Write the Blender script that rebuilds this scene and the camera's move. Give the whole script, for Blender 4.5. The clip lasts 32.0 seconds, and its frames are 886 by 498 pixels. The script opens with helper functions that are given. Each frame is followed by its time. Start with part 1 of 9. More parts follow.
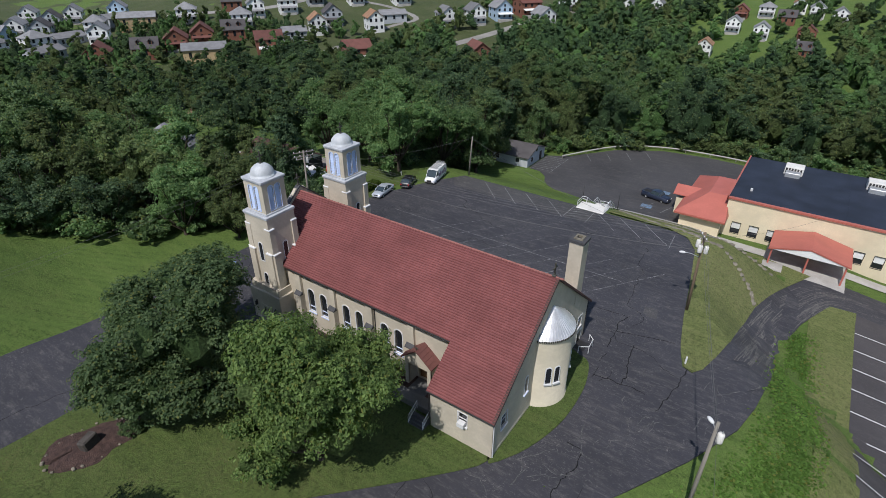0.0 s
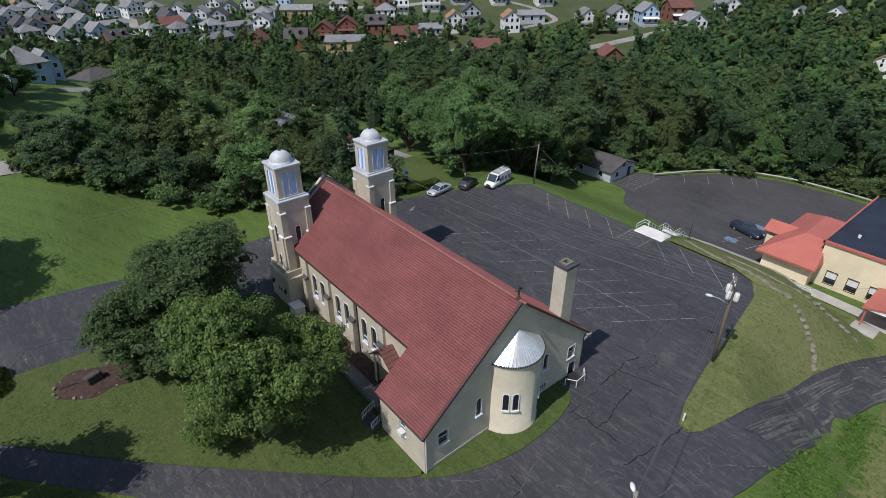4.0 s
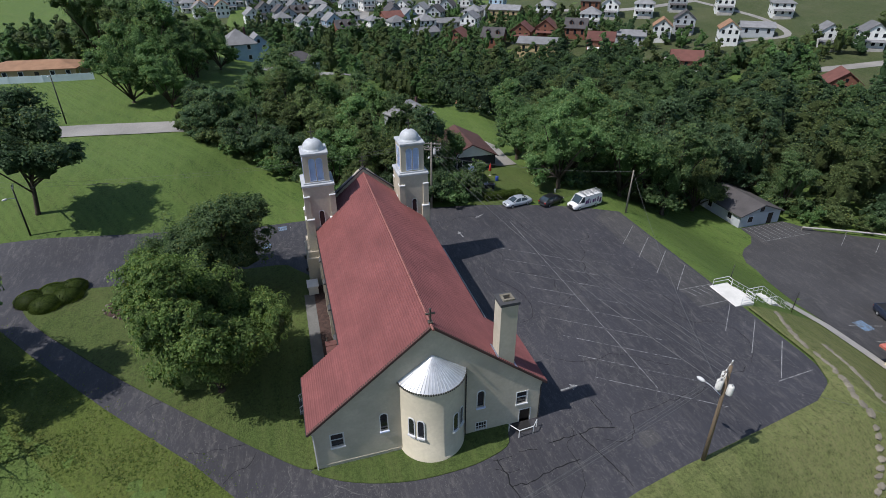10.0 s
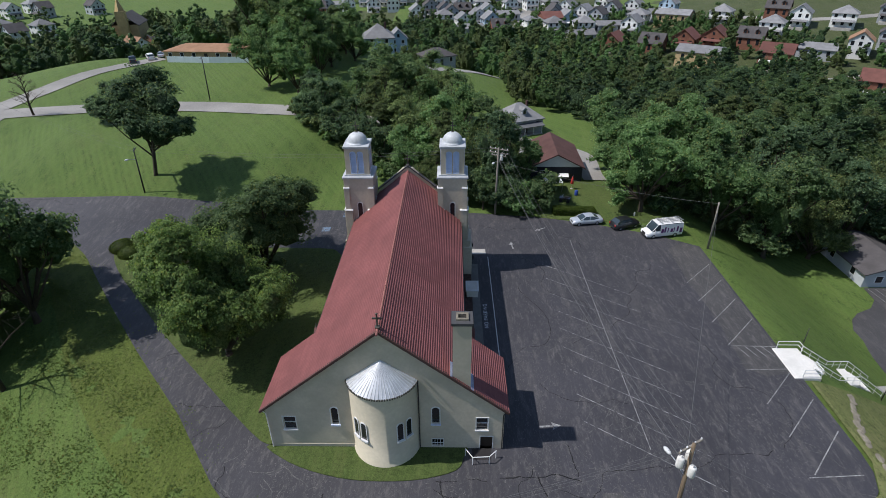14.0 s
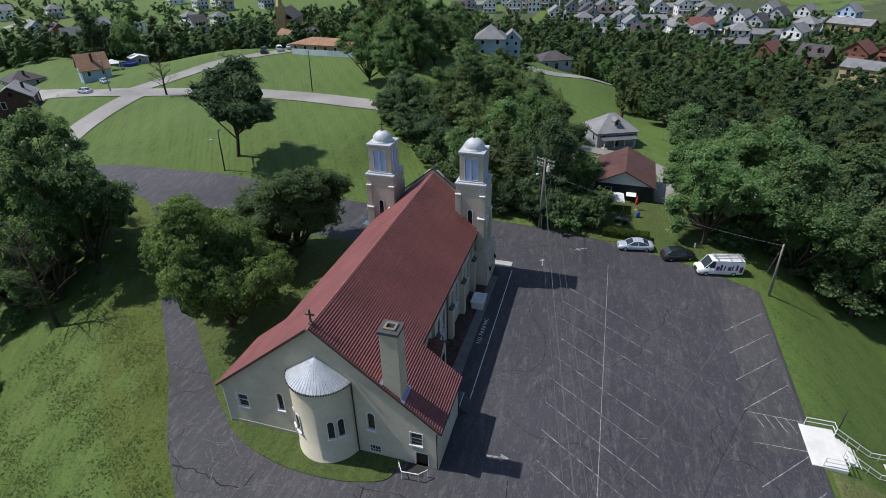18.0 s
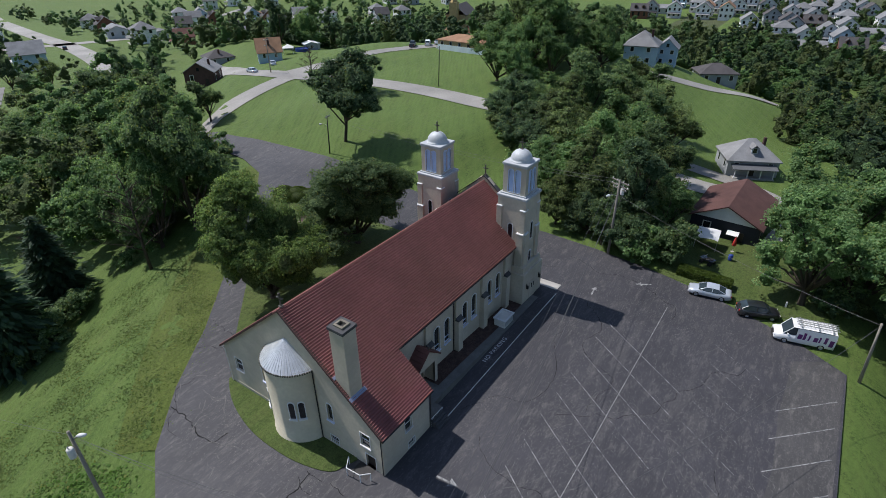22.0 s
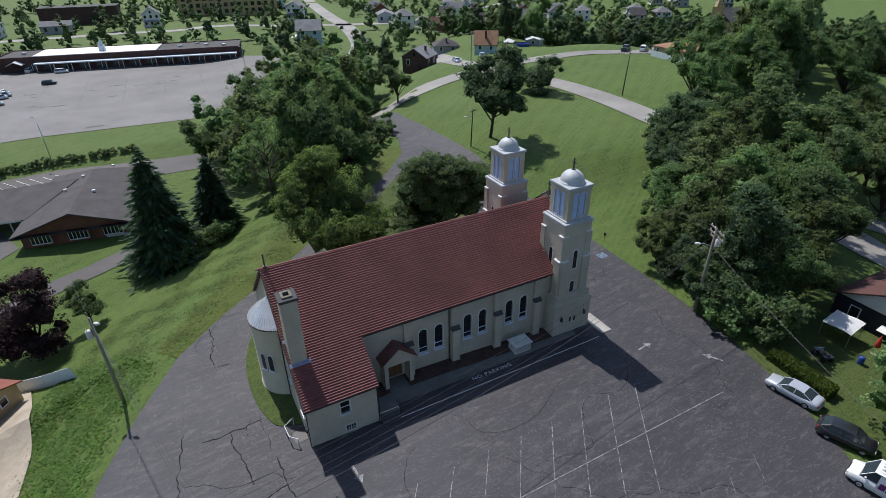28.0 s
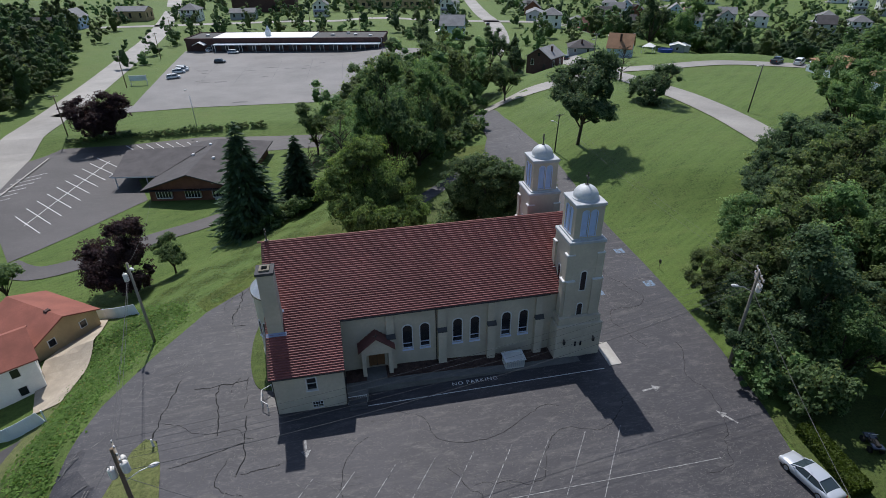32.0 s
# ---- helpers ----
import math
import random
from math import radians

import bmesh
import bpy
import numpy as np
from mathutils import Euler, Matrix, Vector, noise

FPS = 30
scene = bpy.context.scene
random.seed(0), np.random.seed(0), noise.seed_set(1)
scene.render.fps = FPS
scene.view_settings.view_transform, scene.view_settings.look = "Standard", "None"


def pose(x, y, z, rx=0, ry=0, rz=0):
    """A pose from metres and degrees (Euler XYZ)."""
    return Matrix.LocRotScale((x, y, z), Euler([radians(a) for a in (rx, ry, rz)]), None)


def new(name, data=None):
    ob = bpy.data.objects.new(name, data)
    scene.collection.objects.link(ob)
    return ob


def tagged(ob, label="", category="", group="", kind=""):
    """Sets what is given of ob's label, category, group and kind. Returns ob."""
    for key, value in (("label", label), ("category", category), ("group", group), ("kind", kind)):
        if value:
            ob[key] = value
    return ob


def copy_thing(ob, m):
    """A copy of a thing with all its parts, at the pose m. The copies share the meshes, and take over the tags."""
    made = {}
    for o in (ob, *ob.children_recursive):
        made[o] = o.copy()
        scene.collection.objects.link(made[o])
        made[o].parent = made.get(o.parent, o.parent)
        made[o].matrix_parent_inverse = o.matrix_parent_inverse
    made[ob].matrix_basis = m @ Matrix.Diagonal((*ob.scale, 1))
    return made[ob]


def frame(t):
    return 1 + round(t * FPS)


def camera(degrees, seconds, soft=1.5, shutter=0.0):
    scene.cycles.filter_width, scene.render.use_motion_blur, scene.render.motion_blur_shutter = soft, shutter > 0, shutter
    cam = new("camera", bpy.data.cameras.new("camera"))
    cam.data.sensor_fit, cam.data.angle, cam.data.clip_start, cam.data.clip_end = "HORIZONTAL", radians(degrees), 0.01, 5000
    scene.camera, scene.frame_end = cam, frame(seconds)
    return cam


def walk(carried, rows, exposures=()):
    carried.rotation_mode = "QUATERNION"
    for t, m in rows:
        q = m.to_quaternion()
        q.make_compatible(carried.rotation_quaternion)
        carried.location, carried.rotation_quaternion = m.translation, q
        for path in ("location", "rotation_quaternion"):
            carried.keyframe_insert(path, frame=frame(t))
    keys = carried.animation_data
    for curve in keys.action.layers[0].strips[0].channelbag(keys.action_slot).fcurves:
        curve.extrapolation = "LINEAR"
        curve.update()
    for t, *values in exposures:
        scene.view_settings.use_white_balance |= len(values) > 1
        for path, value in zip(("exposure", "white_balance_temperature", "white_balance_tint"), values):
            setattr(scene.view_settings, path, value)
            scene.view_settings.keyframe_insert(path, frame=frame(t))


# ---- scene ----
cam = camera(78.6, 32.0, 0.7)
METRES, EYE, TILT, LEAN, TURN = 112.0, 38.7, 0.0, 0.0, 34.7
ROWS = [
    (0.0, 0.0, 0.0, 0.0, 0.04, -30.36, -0.07),
    (0.5, 0.0153, 0.0017, 0.0003, 2.03, -30.39, -0.08),
    (1.0, 0.0308, 0.0034, 0.0006, 3.97, -30.38, -0.05),
    (1.5, 0.0457, 0.0059, 0.0007, 5.87, -30.39, -0.04),
    (2.0, 0.0607, 0.009, 0.0008, 7.75, -30.41, -0.04),
    (2.5, 0.0758, 0.0125, 0.0007, 9.73, -30.41, -0.01),
    (3.0, 0.0907, 0.0167, 0.0006, 11.64, -30.41, 0.02),
    (3.5, 0.1053, 0.0215, 0.0004, 13.69, -30.4, 0.02),
    (5.5, 0.1635, 0.0453, 0.0005, 21.64, -30.37, 0.14),
    (6.0, 0.1774, 0.0522, 0.0004, 23.62, -30.33, 0.15),
    (6.5, 0.191, 0.0599, 0.0004, 25.41, -30.3, 0.16),
    (7.0, 0.2048, 0.0677, 0.0005, 27.15, -30.28, 0.21),
    (7.5, 0.2178, 0.0762, 0.0005, 28.97, -30.26, 0.23),
    (8.0, 0.2306, 0.0853, 0.0004, 30.75, -30.26, 0.25),
    (8.5, 0.2429, 0.0948, 0.0001, 32.48, -30.22, 0.29),
    (9.0, 0.2546, 0.105, 0.0002, 34.69, -30.22, 0.29),
    (9.5, 0.2662, 0.1155, 0.0003, 36.84, -30.21, 0.3),
    (10.0, 0.2772, 0.1261, 0.0006, 38.78, -30.21, 0.26),
    (10.5, 0.2881, 0.1373, 0.0006, 40.74, -30.19, 0.29),
    (11.0, 0.2986, 0.149, 0.0011, 42.46, -30.2, 0.37),
    (11.5, 0.3085, 0.161, 0.0017, 44.3, -30.23, 0.36),
    (12.0, 0.3186, 0.1736, 0.0016, 46.77, -30.22, 0.39),
    (12.5, 0.3277, 0.1866, 0.0014, 49.21, -30.21, 0.4),
    (13.0, 0.3361, 0.1991, 0.0013, 51.62, -30.21, 0.42),
    (13.5, 0.3444, 0.2125, 0.0011, 54.14, -30.19, 0.41),
    (14.0, 0.3523, 0.2262, 0.0014, 56.25, -30.2, 0.42),
    (14.5, 0.3594, 0.24, 0.0014, 58.26, -30.17, 0.49),
    (16.5, 0.3841, 0.2993, 0.0011, 65.91, -30.11, 0.71),
    (17.0, 0.3886, 0.3141, 0.0006, 67.67, -30.09, 0.7),
    (17.5, 0.3927, 0.3293, 0.0002, 69.46, -30.04, 0.78),
    (18.0, 0.3959, 0.3442, -0.0, 71.57, -29.99, 0.79),
    (18.5, 0.3992, 0.3595, 0.0001, 73.71, -29.99, 0.81),
    (19.0, 0.4018, 0.3751, -0.0001, 75.73, -29.97, 0.82),
    (19.5, 0.4031, 0.3907, 0.0, 77.77, -29.97, 0.81),
    (20.0, 0.404, 0.4062, 0.0001, 79.81, -29.95, 0.81),
    (20.5, 0.4045, 0.4222, 0.0004, 82.07, -29.94, 0.76),
    (21.0, 0.4047, 0.4381, 0.0004, 83.78, -29.93, 0.8),
    (21.5, 0.404, 0.4539, 0.0005, 86.68, -29.92, 0.76),
    (22.0, 0.4027, 0.4695, 0.0008, 90.21, -29.91, 0.67),
    (22.5, 0.4009, 0.4857, 0.001, 93.19, -29.92, 0.66),
    (23.0, 0.3986, 0.5011, 0.0007, 95.88, -29.89, 0.63),
    (23.5, 0.3961, 0.5164, 0.0003, 98.23, -29.87, 0.58),
    (24.0, 0.3928, 0.5318, 0.0, 100.25, -29.86, 0.61),
    (24.5, 0.389, 0.5472, 0.0001, 102.01, -29.87, 0.6),
    (26.5, 0.3694, 0.6072, 0.0013, 109.85, -29.92, 0.64),
    (27.0, 0.3629, 0.6214, 0.001, 112.61, -29.93, 0.62),
    (27.5, 0.3562, 0.6352, 0.0006, 115.0, -29.91, 0.58),
    (28.0, 0.3489, 0.6486, 0.0006, 117.22, -29.92, 0.58),
    (28.5, 0.3412, 0.6617, 0.0004, 119.29, -29.94, 0.55),
    (29.0, 0.3327, 0.6746, -0.0, 121.07, -29.94, 0.58),
    (29.5, 0.3242, 0.6872, -0.0002, 122.73, -29.96, 0.59),
    (30.0, 0.3157, 0.6993, -0.0004, 124.34, -29.95, 0.57),
    (30.5, 0.3062, 0.7116, -0.0004, 126.07, -29.95, 0.59),
    (31.0, 0.296, 0.7232, -0.0007, 129.24, -29.95, 0.55),
    (31.5, 0.2853, 0.7345, -0.001, 131.39, -29.96, 0.55),
    (32.0, 0.2742, 0.7456, -0.001, 133.86, -29.96, 0.55),
]
walk(cam, [(t, pose(0, 0, EYE, TILT, LEAN, TURN) @ pose(METRES * x, METRES * y, METRES * z, 90 + pitch, roll, yaw)) for t, x, y, z, yaw, pitch, roll in ROWS], ((0.0, -0.14), (6.0, -0.06), (12.0, 0.02), (17.0, 0.06), (24.0, 0.08), (32.0, 0.0)))

# ---- daylight ----
SUN_FLOW = Vector((-0.075, 0.69, -1.0)).normalized()
world = bpy.data.worlds.new("sky")
scene.world = world
world.use_nodes = True
wn = world.node_tree
sky = wn.nodes.new("ShaderNodeTexSky")
sky.sky_type = "NISHITA"
sky.sun_disc = False
sky.sun_elevation = math.asin(-SUN_FLOW.z)
sky.sun_rotation = math.atan2(-SUN_FLOW.x, -SUN_FLOW.y)
sky.altitude, sky.air_density, sky.dust_density, sky.ozone_density = 300, 1.0, 0.8, 1.0
wn.nodes["Background"].inputs["Strength"].default_value = 0.126
wn.links.new(sky.outputs["Color"], wn.nodes["Background"].inputs["Color"])
sun_data = bpy.data.lights.new("sun", "SUN")
sun_data.energy, sun_data.angle, sun_data.color = 4.45, radians(0.6), (1.0, 0.975, 0.965)
sun = new("sun", sun_data)
sun.matrix_world = Matrix.Translation((0, -60, 120)) @ SUN_FLOW.to_track_quat("-Z", "Y").to_matrix().to_4x4()
scene.view_settings.exposure = 0.0

# ---- materials ----
class Nodes:
    """A small builder for node materials."""

    def __init__(self, name):
        self.m = bpy.data.materials.new(name)
        self.m.use_nodes = True
        self.t = self.m.node_tree
        self.b = self.t.nodes["Principled BSDF"]
        self.out = self.t.nodes["Material Output"]

    def n(self, kind, **props):
        node = self.t.nodes.new("ShaderNode" + kind)
        for k, v in props.items():
            setattr(node, k, v)
        return node

    def link(self, a, b):
        self.t.links.new(a, b)

    def place(self, scale=(1, 1, 1), rot=(0, 0, 0), local=False):
        mp = self.n("Mapping")
        mp.inputs["Scale"].default_value = scale
        mp.inputs["Rotation"].default_value = rot
        if local:
            src = self.n("TexCoord").outputs["Object"]
        else:
            src = self.n("NewGeometry").outputs["Position"]
        self.link(src, mp.inputs["Vector"])
        return mp.outputs["Vector"]

    def noise(self, vec, scale, detail=4, rough=0.6, lo=0.35, hi=0.65):
        nz = self.n("TexNoise")
        nz.inputs["Scale"].default_value = scale
        nz.inputs["Detail"].default_value = detail
        nz.inputs["Roughness"].default_value = rough
        self.link(vec, nz.inputs["Vector"])
        mr = self.n("MapRange")
        mr.inputs["From Min"].default_value = lo
        mr.inputs["From Max"].default_value = hi
        self.link(nz.outputs["Fac"], mr.inputs["Value"])
        return mr.outputs["Result"]

    def mix(self, fac, a, b, blend="MIX"):
        mx = self.n("Mix", data_type="RGBA", blend_type=blend)
        for value, idx in ((fac, 0), (a, 6), (b, 7)):
            if hasattr(value, "is_linked"):
                self.link(value, mx.inputs[idx])
            else:
                mx.inputs[idx].default_value = value if idx == 0 else (*value, 1)
        return mx.outputs[2]

    def math(self, op, a, b):
        mt = self.n("Math", operation=op)
        for i, value in enumerate((a, b)):
            if hasattr(value, "is_linked"):
                self.link(value, mt.inputs[i])
            else:
                mt.inputs[i].default_value = value
        return mt.outputs[0]

    def done(self, color, rough=0.8, metal=0.0, bump=None, strength=0.3, dist=0.02, spec=0.4):
        if hasattr(color, "is_linked"):
            self.link(color, self.b.inputs["Base Color"])
        else:
            self.b.inputs["Base Color"].default_value = (*color, 1)
        if hasattr(rough, "is_linked"):
            self.link(rough, self.b.inputs["Roughness"])
        else:
            self.b.inputs["Roughness"].default_value = rough
        self.b.inputs["Metallic"].default_value = metal
        self.b.inputs["Specular IOR Level"].default_value = spec
        if bump is not None:
            bp = self.n("Bump")
            bp.inputs["Strength"].default_value = strength
            bp.inputs["Distance"].default_value = dist
            self.link(bump, bp.inputs["Height"])
            self.link(bp.outputs["Normal"], self.b.inputs["Normal"])
        return self.m


def lighter(c, k):
    return tuple(min(0.95, v * k) for v in c)


def surf(name, color, rough=0.8, big=0.4, fine=6.0, vary=0.22, metal=0.0, bump=0.25, dist=0.01, rand=0.0, stretch=(1, 1, 1), spec=0.4, local=False):
    """A plain surface with stains at two scales, fine relief and, where asked, a change of tone from piece to piece."""
    q = Nodes(name)
    v = q.place(stretch, local=local)
    a = q.noise(v, big, 5)
    f = q.noise(v, fine, 4)
    c = q.mix(a, lighter(color, 1 - vary), lighter(color, 1 + vary * 0.6))
    c = q.mix(q.math("MULTIPLY", f, 0.5), c, lighter(color, 1 - vary * 1.1))
    if rand:
        info = q.n("ObjectInfo")
        k = q.n("MapRange")
        k.inputs["To Min"].default_value, k.inputs["To Max"].default_value = 1 - rand, 1 + rand
        q.link(info.outputs["Random"], k.inputs["Value"])
        c = q.mix(1.0, c, grey(q, k.outputs["Result"]), "MULTIPLY")
    return q.done(c, rough, metal, f, bump, dist, spec)


def grey(q, value):
    cb = q.n("CombineColor")
    for i in range(3):
        q.link(value, cb.inputs[i])
    return cb.outputs[0]


def leaf_mat(name, dark, light, dry=(0.2, 0.2, 0.05), amount=0.06):
    q = Nodes(name)
    geo = q.n("NewGeometry")
    info = q.n("ObjectInfo")
    v = q.place()
    c = q.mix(geo.outputs["Random Per Island"], dark, light)
    c = q.mix(q.math("MULTIPLY", q.noise(v, 0.35, 3), 0.5), c, lighter(dark, 0.8))
    k = q.n("MapRange")
    k.inputs["To Min"].default_value, k.inputs["To Max"].default_value = 0.78, 1.2
    q.link(info.outputs["Random"], k.inputs["Value"])
    c = q.mix(1.0, c, grey(q, k.outputs["Result"]), "MULTIPLY")
    c = q.mix(q.math("MULTIPLY", q.math("GREATER_THAN", geo.outputs["Random Per Island"], 1 - amount), 0.7), c, dry)
    m = q.done(q.mix(1.0, c, (0.8, 0.8, 0.8), "MULTIPLY"), 0.6, spec=0.14)
    tr = q.n("BsdfTranslucent")
    q.link(q.mix(1.0, c, (1.4, 1.4, 0.95), "MULTIPLY"), tr.inputs["Color"])
    ms = q.n("MixShader")
    ms.inputs[0].default_value = 0.45
    q.link(q.b.outputs[0], ms.inputs[1])
    q.link(tr.outputs[0], ms.inputs[2])
    q.link(ms.outputs[0], q.out.inputs["Surface"])
    return m


def mass_mat(name, dark, light):
    """The dense inside of a crown: leaf-sized mottling and deep relief."""
    q = Nodes(name)
    geo = q.n("NewGeometry")
    v = q.place()
    info = q.n("ObjectInfo")
    c = q.mix(geo.outputs["Random Per Island"], tuple((2 * a + b) / 3 for a, b in zip(dark, light)), light)
    f = q.noise(v, 3.6, 6, 0.85, 0.42, 0.6)
    c = q.mix(f, lighter(dark, 0.75), c)
    k = q.n("MapRange")
    k.inputs["To Min"].default_value, k.inputs["To Max"].default_value = 0.8, 1.2
    q.link(info.outputs["Random"], k.inputs["Value"])
    c = q.mix(1.0, c, grey(q, k.outputs["Result"]), "MULTIPLY")
    m = q.done(c, 0.7, bump=f, strength=0.9, dist=0.3, spec=0.2)
    tr = q.n("BsdfTranslucent")
    q.link(c, tr.inputs["Color"])
    ms = q.n("MixShader")
    ms.inputs[0].default_value = 0.12
    q.link(q.b.outputs[0], ms.inputs[1])
    q.link(tr.outputs[0], ms.inputs[2])
    q.link(ms.outputs[0], q.out.inputs["Surface"])
    return m


def grass_mat(name, a, b, dry, dry_at=(0.55, 0.75), stripes=0.0, turn=0.0):
    q = Nodes(name)
    v = q.place()
    c = q.mix(q.noise(v, 0.13, 6, 0.7, 0.34, 0.66), a, b)
    c = q.mix(q.noise(v, 0.05, 6, 0.7, *dry_at), c, dry)
    c = q.mix(q.math("MULTIPLY", q.noise(v, 1.6, 6, 0.75, 0.4, 0.62), 0.6), c, lighter(a, 0.62))
    streak = q.noise(q.place((0.07, 0.9, 1), (0, 0, turn)), 1.0, 6, 0.8, 0.47, 0.62)
    c = q.mix(q.math("MULTIPLY", streak, 0.55), c, tuple(0.5 * p + 0.6 * w for p, w in zip(lighter(b, 1.5), dry)))
    blot = q.noise(v, 0.8, 6, 0.85, 0.5, 0.64)
    c = q.mix(q.math("MULTIPLY", blot, 0.6), c, lighter(a, 0.7))
    f = q.noise(v, 4.0, 6, 0.85, 0.42, 0.6)
    c = q.mix(q.math("MULTIPLY", f, 0.85), c, lighter(b, 1.6))
    h = q.noise(v, 3.2, 6, 0.85, 0.55, 0.68)
    c = q.mix(q.math("MULTIPLY", h, 0.85), c, lighter(a, 0.42))
    if stripes:
        w = q.n("TexWave", wave_type="BANDS", bands_direction="X")
        w.inputs["Scale"].default_value = 0.09
        w.inputs["Distortion"].default_value = 1.2
        w.inputs["Detail"].default_value = 2
        q.link(q.place(rot=(0, 0, turn)), w.inputs["Vector"])
        c = q.mix(q.math("MULTIPLY", w.outputs["Fac"], stripes), c, lighter(b, 1.35))
        w2 = q.n("TexWave", wave_type="BANDS", bands_direction="X")
        w2.inputs["Scale"].default_value = 0.3
        w2.inputs["Distortion"].default_value = 2.5
        w2.inputs["Detail"].default_value = 3
        q.link(q.place(rot=(0, 0, turn + 0.12)), w2.inputs["Vector"])
        c = q.mix(q.math("MULTIPLY", q.math("MULTIPLY", w2.outputs["Fac"], q.noise(v, 0.07, 3)), stripes * 1.4), c, lighter(b, 1.5))
    return q.done(c, 0.8, bump=f, strength=0.6, dist=0.08, spec=0.2)


def asphalt_mat(name, base, worn, turn=0.0, amount=0.5, patch=0.35):
    q = Nodes(name)
    v = q.place()
    c = q.mix(q.noise(v, 0.07, 5, 0.6), lighter(base, 0.8), lighter(base, 1.3))
    s = q.place((0.5, 1.5, 1), (0, 0, turn))
    c = q.mix(q.math("MULTIPLY", q.noise(s, 0.9, 6, 0.75, 0.52, 0.72), amount), c, worn)
    s2 = q.place((0.09, 0.9, 1), (0, 0, turn + 0.35))
    c = q.mix(q.math("MULTIPLY", q.noise(s2, 0.6, 6, 0.7, 0.55, 0.75), patch), c, lighter(worn, 0.75))
    spot = q.noise(v, 1.3, 6, 0.8, 0.66, 0.74)
    c = q.mix(q.math("MULTIPLY", spot, 0.5), c, lighter(worn, 1.25))
    s3 = q.place((0.4, 2.0, 1), (0, 0, turn + 1.2))
    c = q.mix(q.math("MULTIPLY", q.noise(s3, 1.1, 6, 0.8, 0.56, 0.7), amount * 0.9), c, lighter(worn, 1.05))
    speck = q.math("MULTIPLY", q.noise(v, 3.2, 6, 0.85, 0.57, 0.66), q.noise(s, 0.5, 4, 0.7, 0.42, 0.6))
    c = q.mix(q.math("MULTIPLY", speck, 0.75), c, lighter(worn, 1.15))
    s4 = q.place((1.1, 2.8, 1), (0, 0, turn + 0.5))
    fleck = q.math("MULTIPLY", q.noise(s4, 2.6, 5, 0.75, 0.58, 0.66), q.noise(v, 0.35, 4, 0.7, 0.36, 0.62))
    c = q.mix(q.math("MULTIPLY", fleck, 0.7), c, lighter(worn, 0.95))
    warp = q.n("VectorMath", operation="MULTIPLY_ADD")
    nz = q.n("TexNoise")
    nz.inputs["Scale"].default_value = 1.5
    q.link(v, nz.inputs["Vector"])
    q.link(nz.outputs["Color"], warp.inputs[0])
    warp.inputs[1].default_value = (0.7, 0.7, 0.0)
    q.link(v, warp.inputs[2])
    for size, width, tone, keep in ((0.45, 0.012, lighter(worn, 1.0), 0.6), (1.1, 0.02, lighter(base, 0.5), 0.6)):
        vo = q.n("TexVoronoi", feature="DISTANCE_TO_EDGE")
        vo.inputs["Scale"].default_value = size
        q.link(warp.outputs[0], vo.inputs["Vector"])
        line = q.n("MapRange")
        line.inputs["From Min"].default_value, line.inputs["From Max"].default_value = width, 0.0
        q.link(vo.outputs["Distance"], line.inputs["Value"])
        where = q.noise(v, 0.16 if size < 1 else 0.24, 3, 0.6, keep, keep + 0.12)
        c = q.mix(q.math("MULTIPLY", q.math("MULTIPLY", line.outputs["Result"], where), 0.6), c, tone)
    f = q.noise(v, 8.0, 6, 0.85, 0.4, 0.6)
    c = q.mix(q.math("MULTIPLY", f, 0.4), c, lighter(base, 0.55))
    return q.done(c, 0.68, bump=f, strength=0.2, dist=0.01, spec=0.42)


def worn_paint(name, paint, under, keep=(0.38, 0.56)):
    q = Nodes(name)
    v = q.place()
    c = q.mix(q.noise(v, 2.2, 6, 0.8, *keep), paint, under)
    return q.done(c, 0.75)


MAT = {}
MAT["grass"] = grass_mat("mown_grass", (0.040, 0.075, 0.015), (0.075, 0.116, 0.027), (0.140, 0.128, 0.052), (0.52, 0.78), 0.4, 0.9)
MAT["lawn"] = grass_mat("lawn_grass", (0.037, 0.062, 0.014), (0.061, 0.088, 0.023), (0.115, 0.106, 0.046), (0.44, 0.74), 0.15, -0.75)
MAT["verge"] = grass_mat("verge_grass", (0.040, 0.064, 0.010), (0.072, 0.098, 0.019), (0.125, 0.112, 0.045), (0.46, 0.78), 0.25, 0.75)
MAT["dry"] = grass_mat("dry_lawn_grass", (0.074, 0.098, 0.028), (0.112, 0.130, 0.044), (0.215, 0.185, 0.095), (0.42, 0.68))
MAT["townlawn"] = grass_mat("town_grass", (0.030, 0.046, 0.016), (0.052, 0.066, 0.024), (0.105, 0.098, 0.060), (0.42, 0.66))
MAT["asphalt"] = asphalt_mat("old_asphalt", (0.039, 0.038, 0.045), (0.195, 0.183, 0.172), -0.5, 0.45, 0.4)
MAT["asphalt2"] = asphalt_mat("lower_asphalt", (0.052, 0.050, 0.052), (0.16, 0.15, 0.14), -0.3, 0.45, 0.5)
MAT["asphalt3"] = asphalt_mat("brown_asphalt", (0.058, 0.052, 0.053), (0.125, 0.117, 0.11), 0.2, 0.25, 0.2)
MAT["asphalt4"] = asphalt_mat("bleached_asphalt", (0.135, 0.128, 0.124), (0.215, 0.20, 0.192), 0.15, 0.4, 0.4)
MAT["asphalt5"] = asphalt_mat("broken_asphalt", (0.054, 0.052, 0.053), (0.215, 0.20, 0.187), 0.05, 0.5, 0.4)
